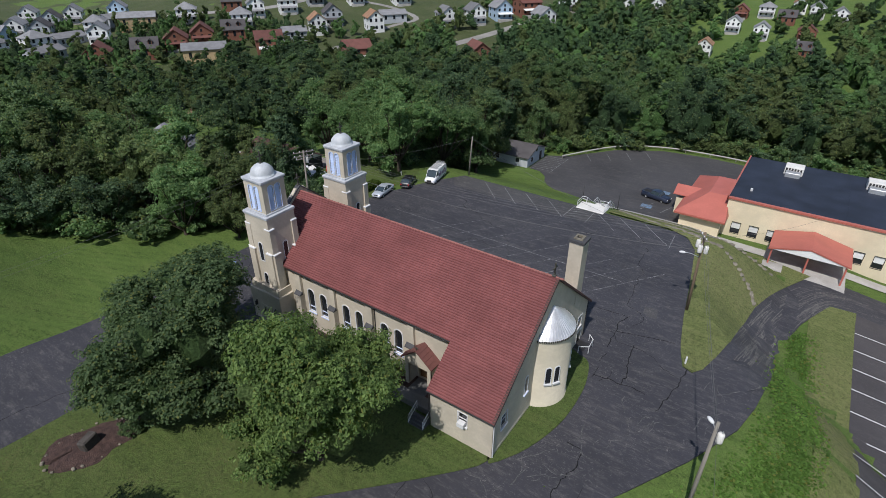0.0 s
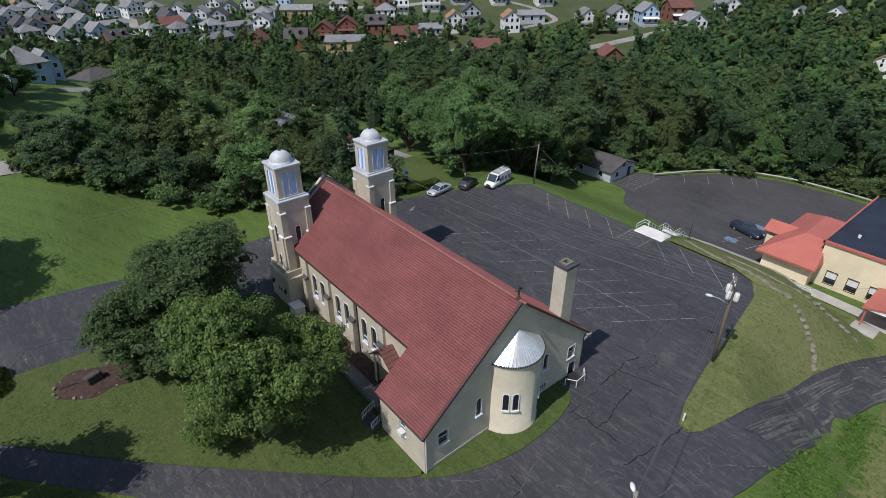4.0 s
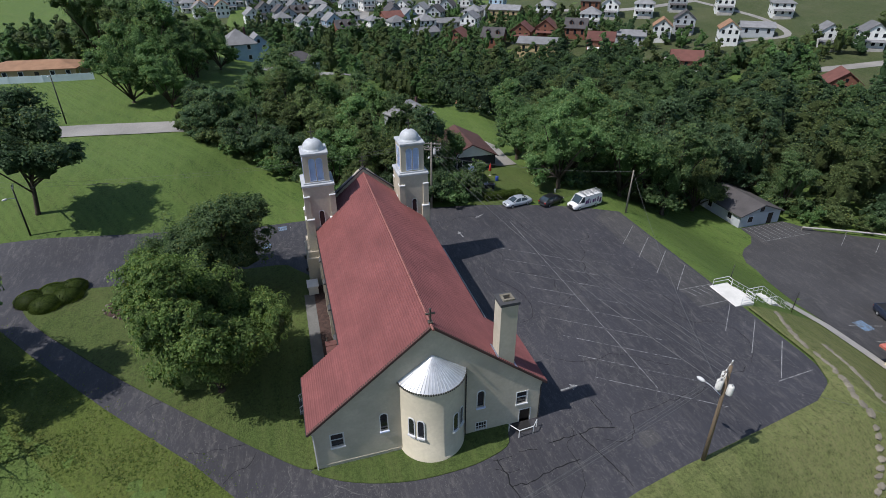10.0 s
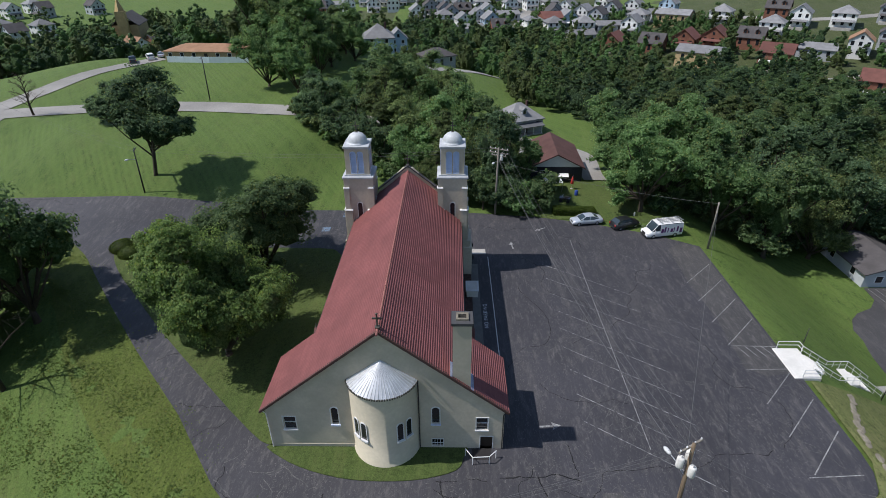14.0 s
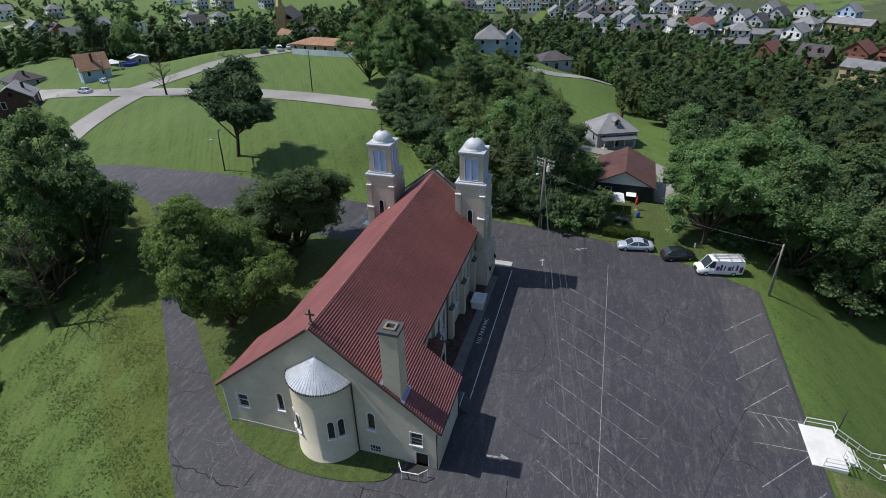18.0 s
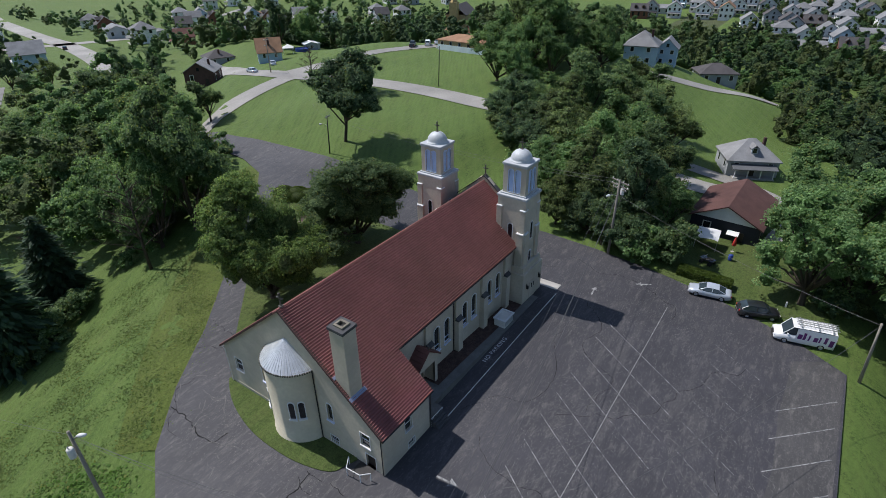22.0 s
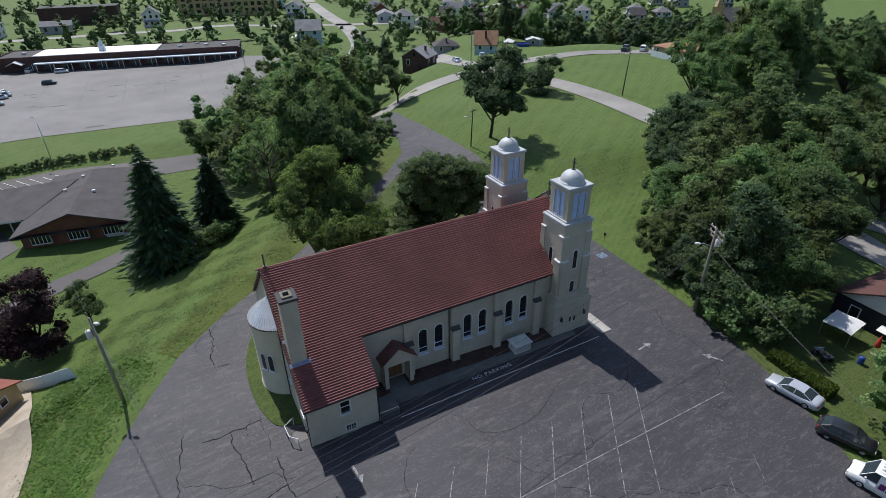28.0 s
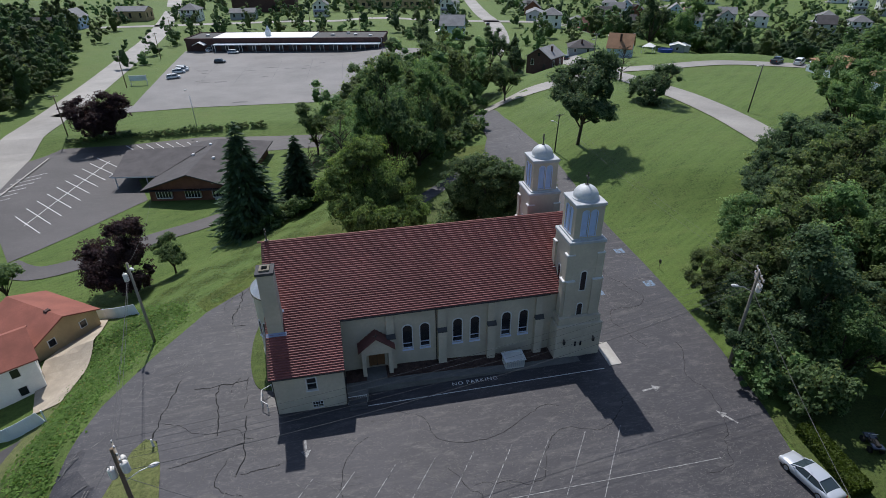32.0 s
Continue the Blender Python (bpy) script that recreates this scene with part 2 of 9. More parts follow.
MAT["road"] = asphalt_mat("pale_road", (0.26, 0.245, 0.225), (0.36, 0.34, 0.31), 0.1, 0.4, 0.3)
MAT["tar"] = surf("tar_seal", (0.024, 0.024, 0.025), 0.95, vary=0.3, spec=0.08)
MAT["paint"] = worn_paint("worn_white_paint", (0.33, 0.33, 0.325), (0.06, 0.06, 0.065), (0.4, 0.62))
MAT["bold"] = worn_paint("white_line_paint", (0.62, 0.62, 0.60), (0.1, 0.1, 0.1), (0.5, 0.75))
MAT["track"] = worn_paint("worn_wheel_track", (0.135, 0.127, 0.118), (0.046, 0.045, 0.05), (0.45, 0.62))
MAT["fleck"] = surf("pale_chips", (0.118, 0.114, 0.110), 0.85, 3, 20, 0.4)
MAT["bluetarp"] = surf("blue_tarpaulin", (0.03, 0.07, 0.33), 0.5)
MAT["stall"] = worn_paint("rubbed_white_paint", (0.36, 0.36, 0.36), (0.05, 0.05, 0.055), (0.38, 0.56))
MAT["scuff"] = worn_paint("pale_scuffs", (0.15, 0.145, 0.138), (0.05, 0.05, 0.053), (0.34, 0.56))
MAT["faint"] = worn_paint("faded_white_paint", (0.30, 0.30, 0.30), (0.045, 0.045, 0.05), (0.30, 0.52))
MAT["bluepaint"] = worn_paint("worn_blue_paint", (0.15, 0.26, 0.40), (0.10, 0.11, 0.13), (0.34, 0.6))
MAT["concrete"] = surf("concrete", (0.40, 0.38, 0.35), 0.85, 0.5, 5, 0.2)
MAT["pale_concrete"] = surf("pale_concrete", (0.66, 0.64, 0.60), 0.8, 0.5, 5, 0.15)
MAT["patio"] = surf("tan_concrete", (0.40, 0.34, 0.265), 0.9, 0.5, 5, 0.22)
MAT["navewalk"] = surf("worn_concrete_walk", (0.15, 0.148, 0.14), 0.85, 0.6, 5, 0.25)
MAT["walk"] = surf("grey_pavement", (0.068, 0.068, 0.072), 0.85, 0.6, 5, 0.25)
MAT["stone"] = surf("limestone", (0.22, 0.195, 0.15), 0.9, 1.2, 5, 0.3, bump=0.6, dist=0.05, rand=0.2)
MAT["mulch"] = surf("red_mulch", (0.085, 0.050, 0.042), 0.95, 2, 12, 0.45, bump=0.9, dist=0.05)
MAT["ridge"] = surf("faded_red_ridge_tile", (0.29, 0.12, 0.10), 0.7, 1, 6, 0.2)
MAT["stucco"] = surf("cream_painted_brick", (0.515, 0.458, 0.365), 0.85, 0.35, 4.0, 0.16, bump=0.2, dist=0.01)
MAT["apse"] = surf("cream_render", (0.57, 0.51, 0.39), 0.85, 0.3, 3.0, 0.14)
MAT["trimwhite"] = surf("white_painted_trim", (0.66, 0.66, 0.66), 0.75, 1.0, 8, 0.12)
MAT["markerstone"] = surf("dark_granite", (0.075, 0.065, 0.058), 0.7, 1.5, 8, 0.35, bump=0.5, dist=0.04)
MAT["cornice"] = surf("weathered_white_stone", (0.44, 0.455, 0.48), 0.7, 1.0, 8, 0.2)
MAT["orange_shingle"] = surf("orange_red_shingle", (0.25, 0.085, 0.06), 0.85, 0.4, 6, 0.2)
MAT["louver"] = surf("pale_blue_louvre", (0.50, 0.60, 0.82), 0.55, 1.0, 8, 0.12)
MAT["sill"] = surf("blue_white_sill", (0.60, 0.66, 0.82), 0.6, 1.0, 8, 0.1)
MAT["dome"] = surf("silver_dome_paint", (0.50, 0.52, 0.54), 0.6, 0.9, 5, 0.2, metal=0.1, bump=0.1)
MAT["silver"] = surf("silver_sheet_metal", (0.68, 0.68, 0.69), 0.38, 0.8, 5, 0.2, metal=0.55, bump=0.1)
MAT["dark"] = surf("dark_metal", (0.03, 0.028, 0.028), 0.5, 1, 8, 0.3)
MAT["bronze"] = surf("weathered_bronze", (0.10, 0.095, 0.08), 0.55, 2, 9, 0.3, metal=0.4)
MAT["rooftile"] = surf("red_tile_roof", (0.212, 0.074, 0.070), 0.66, 0.25, 2.6, 0.22, bump=0.25, dist=0.02, rand=0.05, spec=0.35)
MAT["porchtile"] = surf("brown_red_porch_tile", (0.15, 0.058, 0.05), 0.7, 0.5, 5, 0.25)
MAT["flash"] = surf("bluish_flashing", (0.24, 0.28, 0.40), 0.55, 1.0, 8, 0.15)
MAT["door"] = surf("varnished_wood_door", (0.20, 0.10, 0.045), 0.5, 1.5, 10, 0.3, stretch=(1, 1, 0.2))
MAT["darkdoor"] = surf("dark_brown_door", (0.035, 0.025, 0.02), 0.5, 1.5, 10, 0.3)
MAT["wood"] = surf("weathered_pole_wood", (0.20, 0.145, 0.095), 0.9, 1.0, 8, 0.35, bump=0.5, dist=0.02, stretch=(2, 2, 0.15))
MAT["greywood"] = surf("grey_pole_wood", (0.26, 0.235, 0.20), 0.9, 1.0, 8, 0.3, bump=0.5, dist=0.02, stretch=(2, 2, 0.15))
MAT["bark"] = surf("bark", (0.075, 0.058, 0.042), 0.95, 1.5, 9, 0.35, bump=0.8, dist=0.04, stretch=(2, 2, 0.4))
MAT["rubber"] = surf("tyre_rubber", (0.018, 0.018, 0.018), 0.85, 3, 20, 0.2)
MAT["rim"] = surf("alloy", (0.45, 0.45, 0.46), 0.35, 3, 20, 0.1, metal=0.8)
MAT["steel"] = surf("galvanised_steel", (0.50, 0.51, 0.52), 0.45, 2, 12, 0.12, metal=0.6)
MAT["wire"] = surf("cable", (0.10, 0.10, 0.10), 0.6)
MAT["redmetal"] = surf("red_metal_roof", (0.42, 0.125, 0.095), 0.5, 0.4, 4, 0.12)
MAT["bluemembrane"] = surf("dark_blue_roof_membrane", (0.022, 0.028, 0.045), 0.65, 0.25, 2.0, 0.4)
MAT["schoolwall"] = surf("cream_block_wall", (0.70, 0.60, 0.42), 0.85, 0.3, 5, 0.14)
MAT["brick"] = surf("red_brown_brick", (0.20, 0.085, 0.055), 0.9, 0.8, 7, 0.25, rand=0.1)
MAT["darkbrick"] = surf("dark_brick", (0.085, 0.045, 0.04), 0.9, 0.8, 7, 0.25)
MAT["brownroof"] = surf("brown_shingle", (0.082, 0.075, 0.076), 0.9, 0.4, 6, 0.25)
MAT["greyroof"] = surf("grey_shingle", (0.20, 0.20, 0.205), 0.9, 0.4, 6, 0.22, rand=0.25)
MAT["slate"] = surf("dark_slate_shingle", (0.105, 0.108, 0.115), 0.85, 0.4, 6, 0.25)
MAT["navywall"] = surf("dark_siding", (0.022, 0.024, 0.034), 0.8, 0.6, 6, 0.2)
MAT["rustroof"] = surf("rust_brown_shingle", (0.098, 0.046, 0.040), 0.9, 0.4, 6, 0.25)
MAT["redroof"] = surf("rust_red_shingle", (0.15, 0.062, 0.05), 0.9, 0.4, 6, 0.22, rand=0.2)
MAT["tanroof"] = surf("tan_shingle", (0.30, 0.17, 0.10), 0.9, 0.4, 6, 0.22, rand=0.15)
MAT["whitewall"] = surf("white_siding", (0.72, 0.72, 0.70), 0.75, 0.5, 5, 0.1, rand=0.12)
MAT["bluewall"] = surf("light_blue_siding", (0.36, 0.47, 0.58), 0.75, 0.5, 5, 0.1)
MAT["greywall"] = surf("grey_siding", (0.38, 0.40, 0.42), 0.75, 0.5, 5, 0.1, rand=0.2)
MAT["tanwall"] = surf("buff_brick", (0.42, 0.31, 0.17), 0.85, 0.5, 5, 0.15, rand=0.15)
MAT["flatroof"] = surf("dark_flat_roof", (0.085, 0.082, 0.08), 0.9, 0.3, 4, 0.25)
MAT["whiteroof"] = surf("white_roof_coating", (0.80, 0.79, 0.76), 0.6, 0.3, 4, 0.08)
MAT["fencewhite"] = surf("pale_vinyl_fence", (0.66, 0.72, 0.76), 0.6, 0.5, 5, 0.08)
MAT["purple"] = surf("purple_vinyl", (0.14, 0.03, 0.15), 0.45)
MAT["red"] = surf("red_cloth", (0.55, 0.05, 0.04), 0.7)
MAT["gold"] = surf("gilded_roof", (0.45, 0.32, 0.14), 0.6)
MAT["glassdark"] = Nodes("dark_window_glass").done((0.016, 0.018, 0.022), 0.12, spec=0.6)
MAT["glassblue"] = Nodes("tinted_glass").done((0.035, 0.05, 0.06), 0.08, spec=0.7)
MAT["lens"] = Nodes("lamp_lens").done((0.75, 0.77, 0.8), 0.15, spec=0.6)
MAT["tail"] = Nodes("red_lens").done((0.35, 0.02, 0.02), 0.2, spec=0.6)
for nm, col in (("white", (0.74, 0.74, 0.74)), ("silver", (0.50, 0.53, 0.58)), ("black", (0.014, 0.015, 0.018)), ("navy", (0.018, 0.024, 0.045)), ("maroon", (0.05, 0.012, 0.014)), ("blue", (0.03, 0.06, 0.16))):
    q_ = Nodes("car_paint_" + nm)
    q_.b.inputs["Coat Weight"].default_value = 0.7
    MAT["car_" + nm] = q_.done(col, 0.32, metal=0.35 if nm == "silver" else 0.0, spec=0.5)
MAT["leaf"] = leaf_mat("broad_leaves", (0.075, 0.133, 0.061), (0.257, 0.355, 0.162))
MAT["leaf_bright"] = leaf_mat("bright_leaves", (0.088, 0.170, 0.066), (0.298, 0.441, 0.194))
MAT["leaf_olive"] = leaf_mat("olive_leaves", (0.085, 0.129, 0.052), (0.261, 0.328, 0.139))
MAT["leaf_maple"] = leaf_mat("maple_leaves", (0.072, 0.125, 0.039), (0.282, 0.390, 0.133))
MAT["leaf_deep"] = leaf_mat("deep_green_leaves", (0.059, 0.107, 0.060), (0.196, 0.284, 0.151))
MAT["needle"] = leaf_mat("spruce_needles", (0.042, 0.083, 0.050), (0.131, 0.208, 0.118), amount=0.0)
MAT["leaf_plum"] = leaf_mat("purple_leaves", (0.03, 0.018, 0.0238), (0.083, 0.045, 0.0525), amount=0.0)
MAT["tuft"] = leaf_mat("grass_blades", (0.062, 0.105, 0.022), (0.150, 0.195, 0.050), amount=0.08)
MAT["weed"] = leaf_mat("weeds", (0.105, 0.205, 0.04), (0.23, 0.39, 0.09))
MAT["hedge"] = leaf_mat("clipped_hedge", (0.048, 0.080, 0.016), (0.105, 0.145, 0.032), amount=0.0)

for nm, a, b in (("leaf", (0.050, 0.100, 0.026), (0.125, 0.205, 0.055)), ("leaf_bright", (0.060, 0.135, 0.030), (0.155, 0.270, 0.070)), ("leaf_olive", (0.060, 0.092, 0.025), (0.150, 0.185, 0.052)), ("leaf_maple", (0.062, 0.110, 0.026), (0.175, 0.245, 0.062)), ("leaf_deep", (0.032, 0.068, 0.022), (0.080, 0.140, 0.045)), ("leaf_plum", (0.030, 0.018, 0.019), (0.083, 0.045, 0.042))):
    MAT[nm + "_mass"] = mass_mat(nm + "_mass", lighter(a, 1.15), lighter((b[0], b[1], b[2] * 1.35), 1.2))

# ---- mesh tools ----
class Geo:
    """Collects vertices and faces; every method takes plain metres."""

    def __init__(self):
        self.v, self.f = [], []

    def add(self, verts, faces):
        k = len(self.v)
        self.v += [tuple(p) for p in verts]
        self.f += [tuple(i + k for i in fc) for fc in faces]
        return self

    def box(self, x0, x1, y0, y1, z0, z1, m=None):
        vs = [(x, y, z) for z in (z0, z1) for y in (y0, y1) for x in (x0, x1)]
        if m is not None:
            vs = [m @ Vector(p) for p in vs]
        return self.add(vs, [(0, 2, 3, 1), (4, 5, 7, 6), (0, 1, 5, 4), (2, 6, 7, 3), (0, 4, 6, 2), (1, 3, 7, 5)])

    def soft(self, x0, x1, y0, y1, z0, z1, b=0.03, m=None):
        """A box with chamfered upper and upright edges."""
        def ring(z, i):
            return [(x0 + i, y0, z), (x1 - i, y0, z), (x1, y0 + i, z), (x1, y1 - i, z), (x1 - i, y1, z), (x0 + i, y1, z), (x0, y1 - i, z), (x0, y0 + i, z)]
        top = [(min(max(x, x0 + b), x1 - b), min(max(y, y0 + b), y1 - b), z1) for x, y, _ in ring(z1, b)]
        vs = ring(z0, b) + ring(z1 - b, b) + top
        if m is not None:
            vs = [m @ Vector(p) for p in vs]
        fs = [tuple(range(7, -1, -1)), tuple(range(16, 24))]
        for r in (0, 8):
            fs += [(r + i, r + (i + 1) % 8, r + 8 + (i + 1) % 8, r + 8 + i) for i in range(8)]
        return self.add(vs, fs)

    def prism(self, poly, z0, z1, m=None):
        n = len(poly)
        vs = [(x, y, z0) for x, y in poly] + [(x, y, z1) for x, y in poly]
        if m is not None:
            vs = [m @ Vector(p) for p in vs]
        return self.add(vs, [tuple(range(n - 1, -1, -1)), tuple(range(n, 2 * n))] + [(i, (i + 1) % n, n + (i + 1) % n, n + i) for i in range(n)])

    def tube(self, path, radii, n=8, caps=True):
        path = [Vector(p) for p in path]
        k = len(self.v)
        for i, p in enumerate(path):
            d = (path[min(i + 1, len(path) - 1)] - path[max(i - 1, 0)]).normalized()
            a = d.orthogonal().normalized() if abs(d.z) < 0.99 else Vector((1, 0, 0))
            if abs(d.z) < 0.99:
                a = Vector((0, 0, 1)).cross(d).normalized()
            b = d.cross(a).normalized()
            r = radii[i] if hasattr(radii, "__len__") else radii
            for j in range(n):
                w = 2 * math.pi * j / n
                self.v.append(tuple(p + r * (math.cos(w) * a + math.sin(w) * b)))
        for i in range(len(path) - 1):
            for j in range(n):
                self.f.append((k + i * n + j, k + i * n + (j + 1) % n, k + (i + 1) * n + (j + 1) % n, k + (i + 1) * n + j))
        if caps:
            self.f.append(tuple(k + j for j in range(n - 1, -1, -1)))
            e = k + (len(path) - 1) * n
            self.f.append(tuple(e + j for j in range(n)))
        return self

    def lathe(self, cx, cy, profile, n=24, a0=0.0, a1=2 * math.pi):
        full = abs(a1 - a0 - 2 * math.pi) < 1e-6
        cols = n if full else n + 1
        k = len(self.v)
        for r, z in profile:
            for j in range(cols):
                w = a0 + (a1 - a0) * j / n
                self.v.append((cx + r * math.cos(w), cy + r * math.sin(w), z))
        for i in range(len(profile) - 1):
            for j in range(n):
                j2 = (j + 1) % cols
                self.f.append((k + i * cols + j, k + i * cols + j2, k + (i + 1) * cols + j2, k + (i + 1) * cols + j))
        return self

    def move(self, m):
        self.v = [tuple(m @ Vector(p)) for p in self.v]
        return self

    def mesh(self, name, material, smooth=False):
        me = bpy.data.meshes.new(name)
        me.from_pydata(self.v, [], self.f)
        if material is not None:
            me.materials.append(material)
        if smooth:
            me.polygons.foreach_set("use_smooth", [True] * len(me.polygons))
        me.update()
        return me


def part(name, geo, material, parent=None, label="", smooth=False, category="", group="", kind=""):
    """Links a Geo, bmesh or mesh as one object under a thing."""
    if isinstance(geo, Geo):
        me = geo.mesh(name, material, smooth)
    elif isinstance(geo, bmesh.types.BMesh):
        me = bpy.data.meshes.new(name)
        geo.to_mesh(me)
        geo.free()
        me.materials.append(material)
    else:
        me = geo
    ob = new(name, me)
    ob.parent = parent
    return tagged(ob, label, category, group, kind)


def thing(name, label, category, group="", kind="", at=None):
    ob = new(name)
    ob.empty_display_size = 0.3
    if at is not None:
        ob.matrix_basis = at
    return tagged(ob, label, category, group, kind)


def panel(outer, holes, thick, to3d):
    """A wall of that thickness with real openings. to3d(u, v, w) gives the place of the plane's point, w into the wall."""
    from mathutils.geometry import delaunay_2d_cdt
    loops = [outer] + holes
    pts, faces = [], []
    for lp in loops:
        k = len(pts)
        pts += [Vector(p) for p in lp]
        faces.append(list(range(k, k + len(lp))))
    edges = [(fc[i], fc[(i + 1) % len(fc)]) for fc in faces for i in range(len(fc))]
    vo, _, fo, *_ = delaunay_2d_cdt(pts, edges, [], 0, 1e-4)

    def inside(p, lp):
        r, n = False, len(lp)
        for i in range(n):
            (xa, ya), (xb, yb) = lp[i], lp[i - 1]
            if (ya > p[1]) != (yb > p[1]) and p[0] < (xb - xa) * (p[1] - ya) / (yb - ya) + xa:
                r = not r
        return r
    keep = []
    for fc in fo:
        c = sum((vo[i] for i in fc), Vector((0, 0))) / len(fc)
        if inside(c, outer) and not any(inside(c, h) for h in holes):
            keep.append(fc)
    g = Geo()
    g.add([to3d(p[0], p[1], 0) for p in vo], keep)
    g.add([to3d(p[0], p[1], thick) for p in vo], [tuple(reversed(fc)) for fc in keep])
    for lp in loops:
        n = len(lp)
        g.add([to3d(*p, 0) for p in lp] + [to3d(*p, thick) for p in lp], [(i, (i + 1) % n, n + (i + 1) % n, n + i) for i in range(n)])
    bm = bmesh.new()
    vs = [bm.verts.new(p) for p in g.v]
    for fc in g.f:
        bm.faces.new([vs[i] for i in fc])
    bmesh.ops.remove_doubles(bm, verts=bm.verts, dist=0.0005)
    bmesh.ops.recalc_face_normals(bm, faces=bm.faces)
    return bm


def rect(u0, u1, v0, v1):
    return [(u0, v0), (u1, v0), (u1, v1), (u0, v1)]


def arch(u, v0, w, h, n=8):
    """An opening with a round head: centre u, sill v0, width w, full height h."""
    r = w / 2
    return [(u - r, v0), (u + r, v0)] + [(u + r * math.cos(math.pi * i / n), v0 + h - r + r * math.sin(math.pi * i / n)) for i in range(n + 1)]


def ring_frame(loop, grow, depth, to3d, w0=0.0):
    """A frame that follows an opening's outline, standing proud of the wall."""
    c = (sum(p[0] for p in loop) / len(loop), sum(p[1] for p in loop) / len(loop))
    out = []
    for p in loop:
        d = Vector((p[0] - c[0], p[1] - c[1]))
        out.append((p[0] + grow * (1 if d.x > 0 else -1) * min(1, abs(d.x) * 3), p[1] + grow * (1 if d.y > 0 else -1) * min(1, abs(d.y) * 3)))
    n = len(loop)
    g = Geo()
    g.add([to3d(*p, w0) for p in loop] + [to3d(*p, w0) for p in out] + [to3d(*p, w0 - depth) for p in loop] + [to3d(*p, w0 - depth) for p in out],
          [(2 * n + i, 2 * n + (i + 1) % n, 3 * n + (i + 1) % n, 3 * n + i) for i in range(n)]
          + [(n + i, n + (i + 1) % n, 3 * n + (i + 1) % n, 3 * n + i) for i in range(n)]
          + [(i, (i + 1) % n, 2 * n + (i + 1) % n, 2 * n + i) for i in range(n)])
    return g


def sheet(loop, to3d, w):
    g = Geo()
    return g.add([to3d(*p, w) for p in loop], [tuple(range(len(loop)))])


def bar3(g, a, b, to3d, w0, w1):
    """A box from the corner a to the corner b of a wall plane."""
    (u0, v0), (u1, v1) = a, b
    ps = [to3d(u, v, w) for w in (w0, w1) for v in (v0, v1) for u in (u0, u1)]
    return g.add(ps, [(0, 2, 3, 1), (4, 5, 7, 6), (0, 1, 5, 4), (2, 6, 7, 3), (0, 4, 6, 2), (1, 3, 7, 5)])


def smooth01(t):
    t = min(1.0, max(0.0, t))
    return t * t * (3 - 2 * t)

# ---- ground ----
def bank(t):
    """A nearly even slope with eased ends."""
    t = min(1.0, max(0.0, t))
    return 0.7 * t + 0.3 * t * t * (3 - 2 * t)


def ground_z(x, y):
    """The lie of the land: level round the church, rising to the west field, falling to the east, north and the valley town."""
    flank = (1 - smooth01((y - 8) / 36)) * (1 - smooth01((-60 - y) / 50))
    onset = 6.0 * (1 - smooth01((y - 10) / 14)) * smooth01((y + 46) / 20)
    west = (5.3 * smooth01((-60 + onset - x) / (38 - 1.8 * onset)) + 1.4 * smooth01((-105 - x) / 30)) * flank
    south_rise = 1.3 * smooth01((-28 - x) / 22) * smooth01((14 - y) / 26) * (1 - smooth01((-60 - x) / 38))
    north_west = -(3.5 * smooth01((-64 - x) / 46) + 6.0 * smooth01((-124 - x) / 36) * smooth01((y - 48) / 30)) * smooth01((y - 28) / 30)
    edge = -6.6 + min(y - 23.6, 24.4) * 0.47 - 10.5 * smooth01((y - 43) / 24)
    q = math.hypot(max(x - edge, 0), max(y - 79.3, 0))
    run = 16 - 5.5 * smooth01((y - 50) / 16) * smooth01((x + 12) / 8)
    north_east = -(6.4 * bank(q / run) + 1.6 * smooth01((x - 6) / 14)) * smooth01((y - 14) / 16)
    d = (x + 50) * 0.77 - (y + 20) * 0.64
    south_east = -9.5 * bank((d - 4.6) / 25)
    mall = 2.5 * smooth01((-62 - y) / 14) * smooth01((d - 3) / 31)
    ravine = -10.0 * smooth01((y - 132) / 70)
    shoulder = 27.0 * (1 - smooth01((y - 78) / 22)) * smooth01((y + 60) / 40)
    valley = -20.0 * smooth01((-146 - shoulder - x) / (90 - 0.4 * shoulder))
    z = west + south_rise + north_west + min(north_east, south_east + mall) + ravine + valley
    z = max(z, -18.0 + 0.6 * math.sin(x * 0.013) + 0.8 * math.sin(y * 0.017))
    r, a = math.hypot(x + 40, y), math.atan2(y, -(x + 40))
    if a > 0:
        return z + (0.04 + 0.1 * smooth01((a - 0.38) / 0.32)) * max(0.0, r - 330 + 80 * smooth01((a - 0.26) / 0.35))
    return z + 0.05 * max(0.0, r - 420)


def spread(lo, hi, step, out):
    a = list(np.arange(lo, hi + 0.01, step))
    s, left, right = step, [lo], [hi]
    while right[-1] < out:
        s *= 1.14
        left.append(left[-1] - s)
        right.append(right[-1] + s)
    return [float(v) for v in left[:0:-1] + a + right[1:]]


def in_loop(x, y, loop):
    r = False
    for (xa, ya), (xb, yb) in zip(loop, loop[1:] + loop[:1]):
        if (ya > y) != (yb > y) and x < (xb - xa) * (y - ya) / (yb - ya) + xa:
            r = not r
    return r


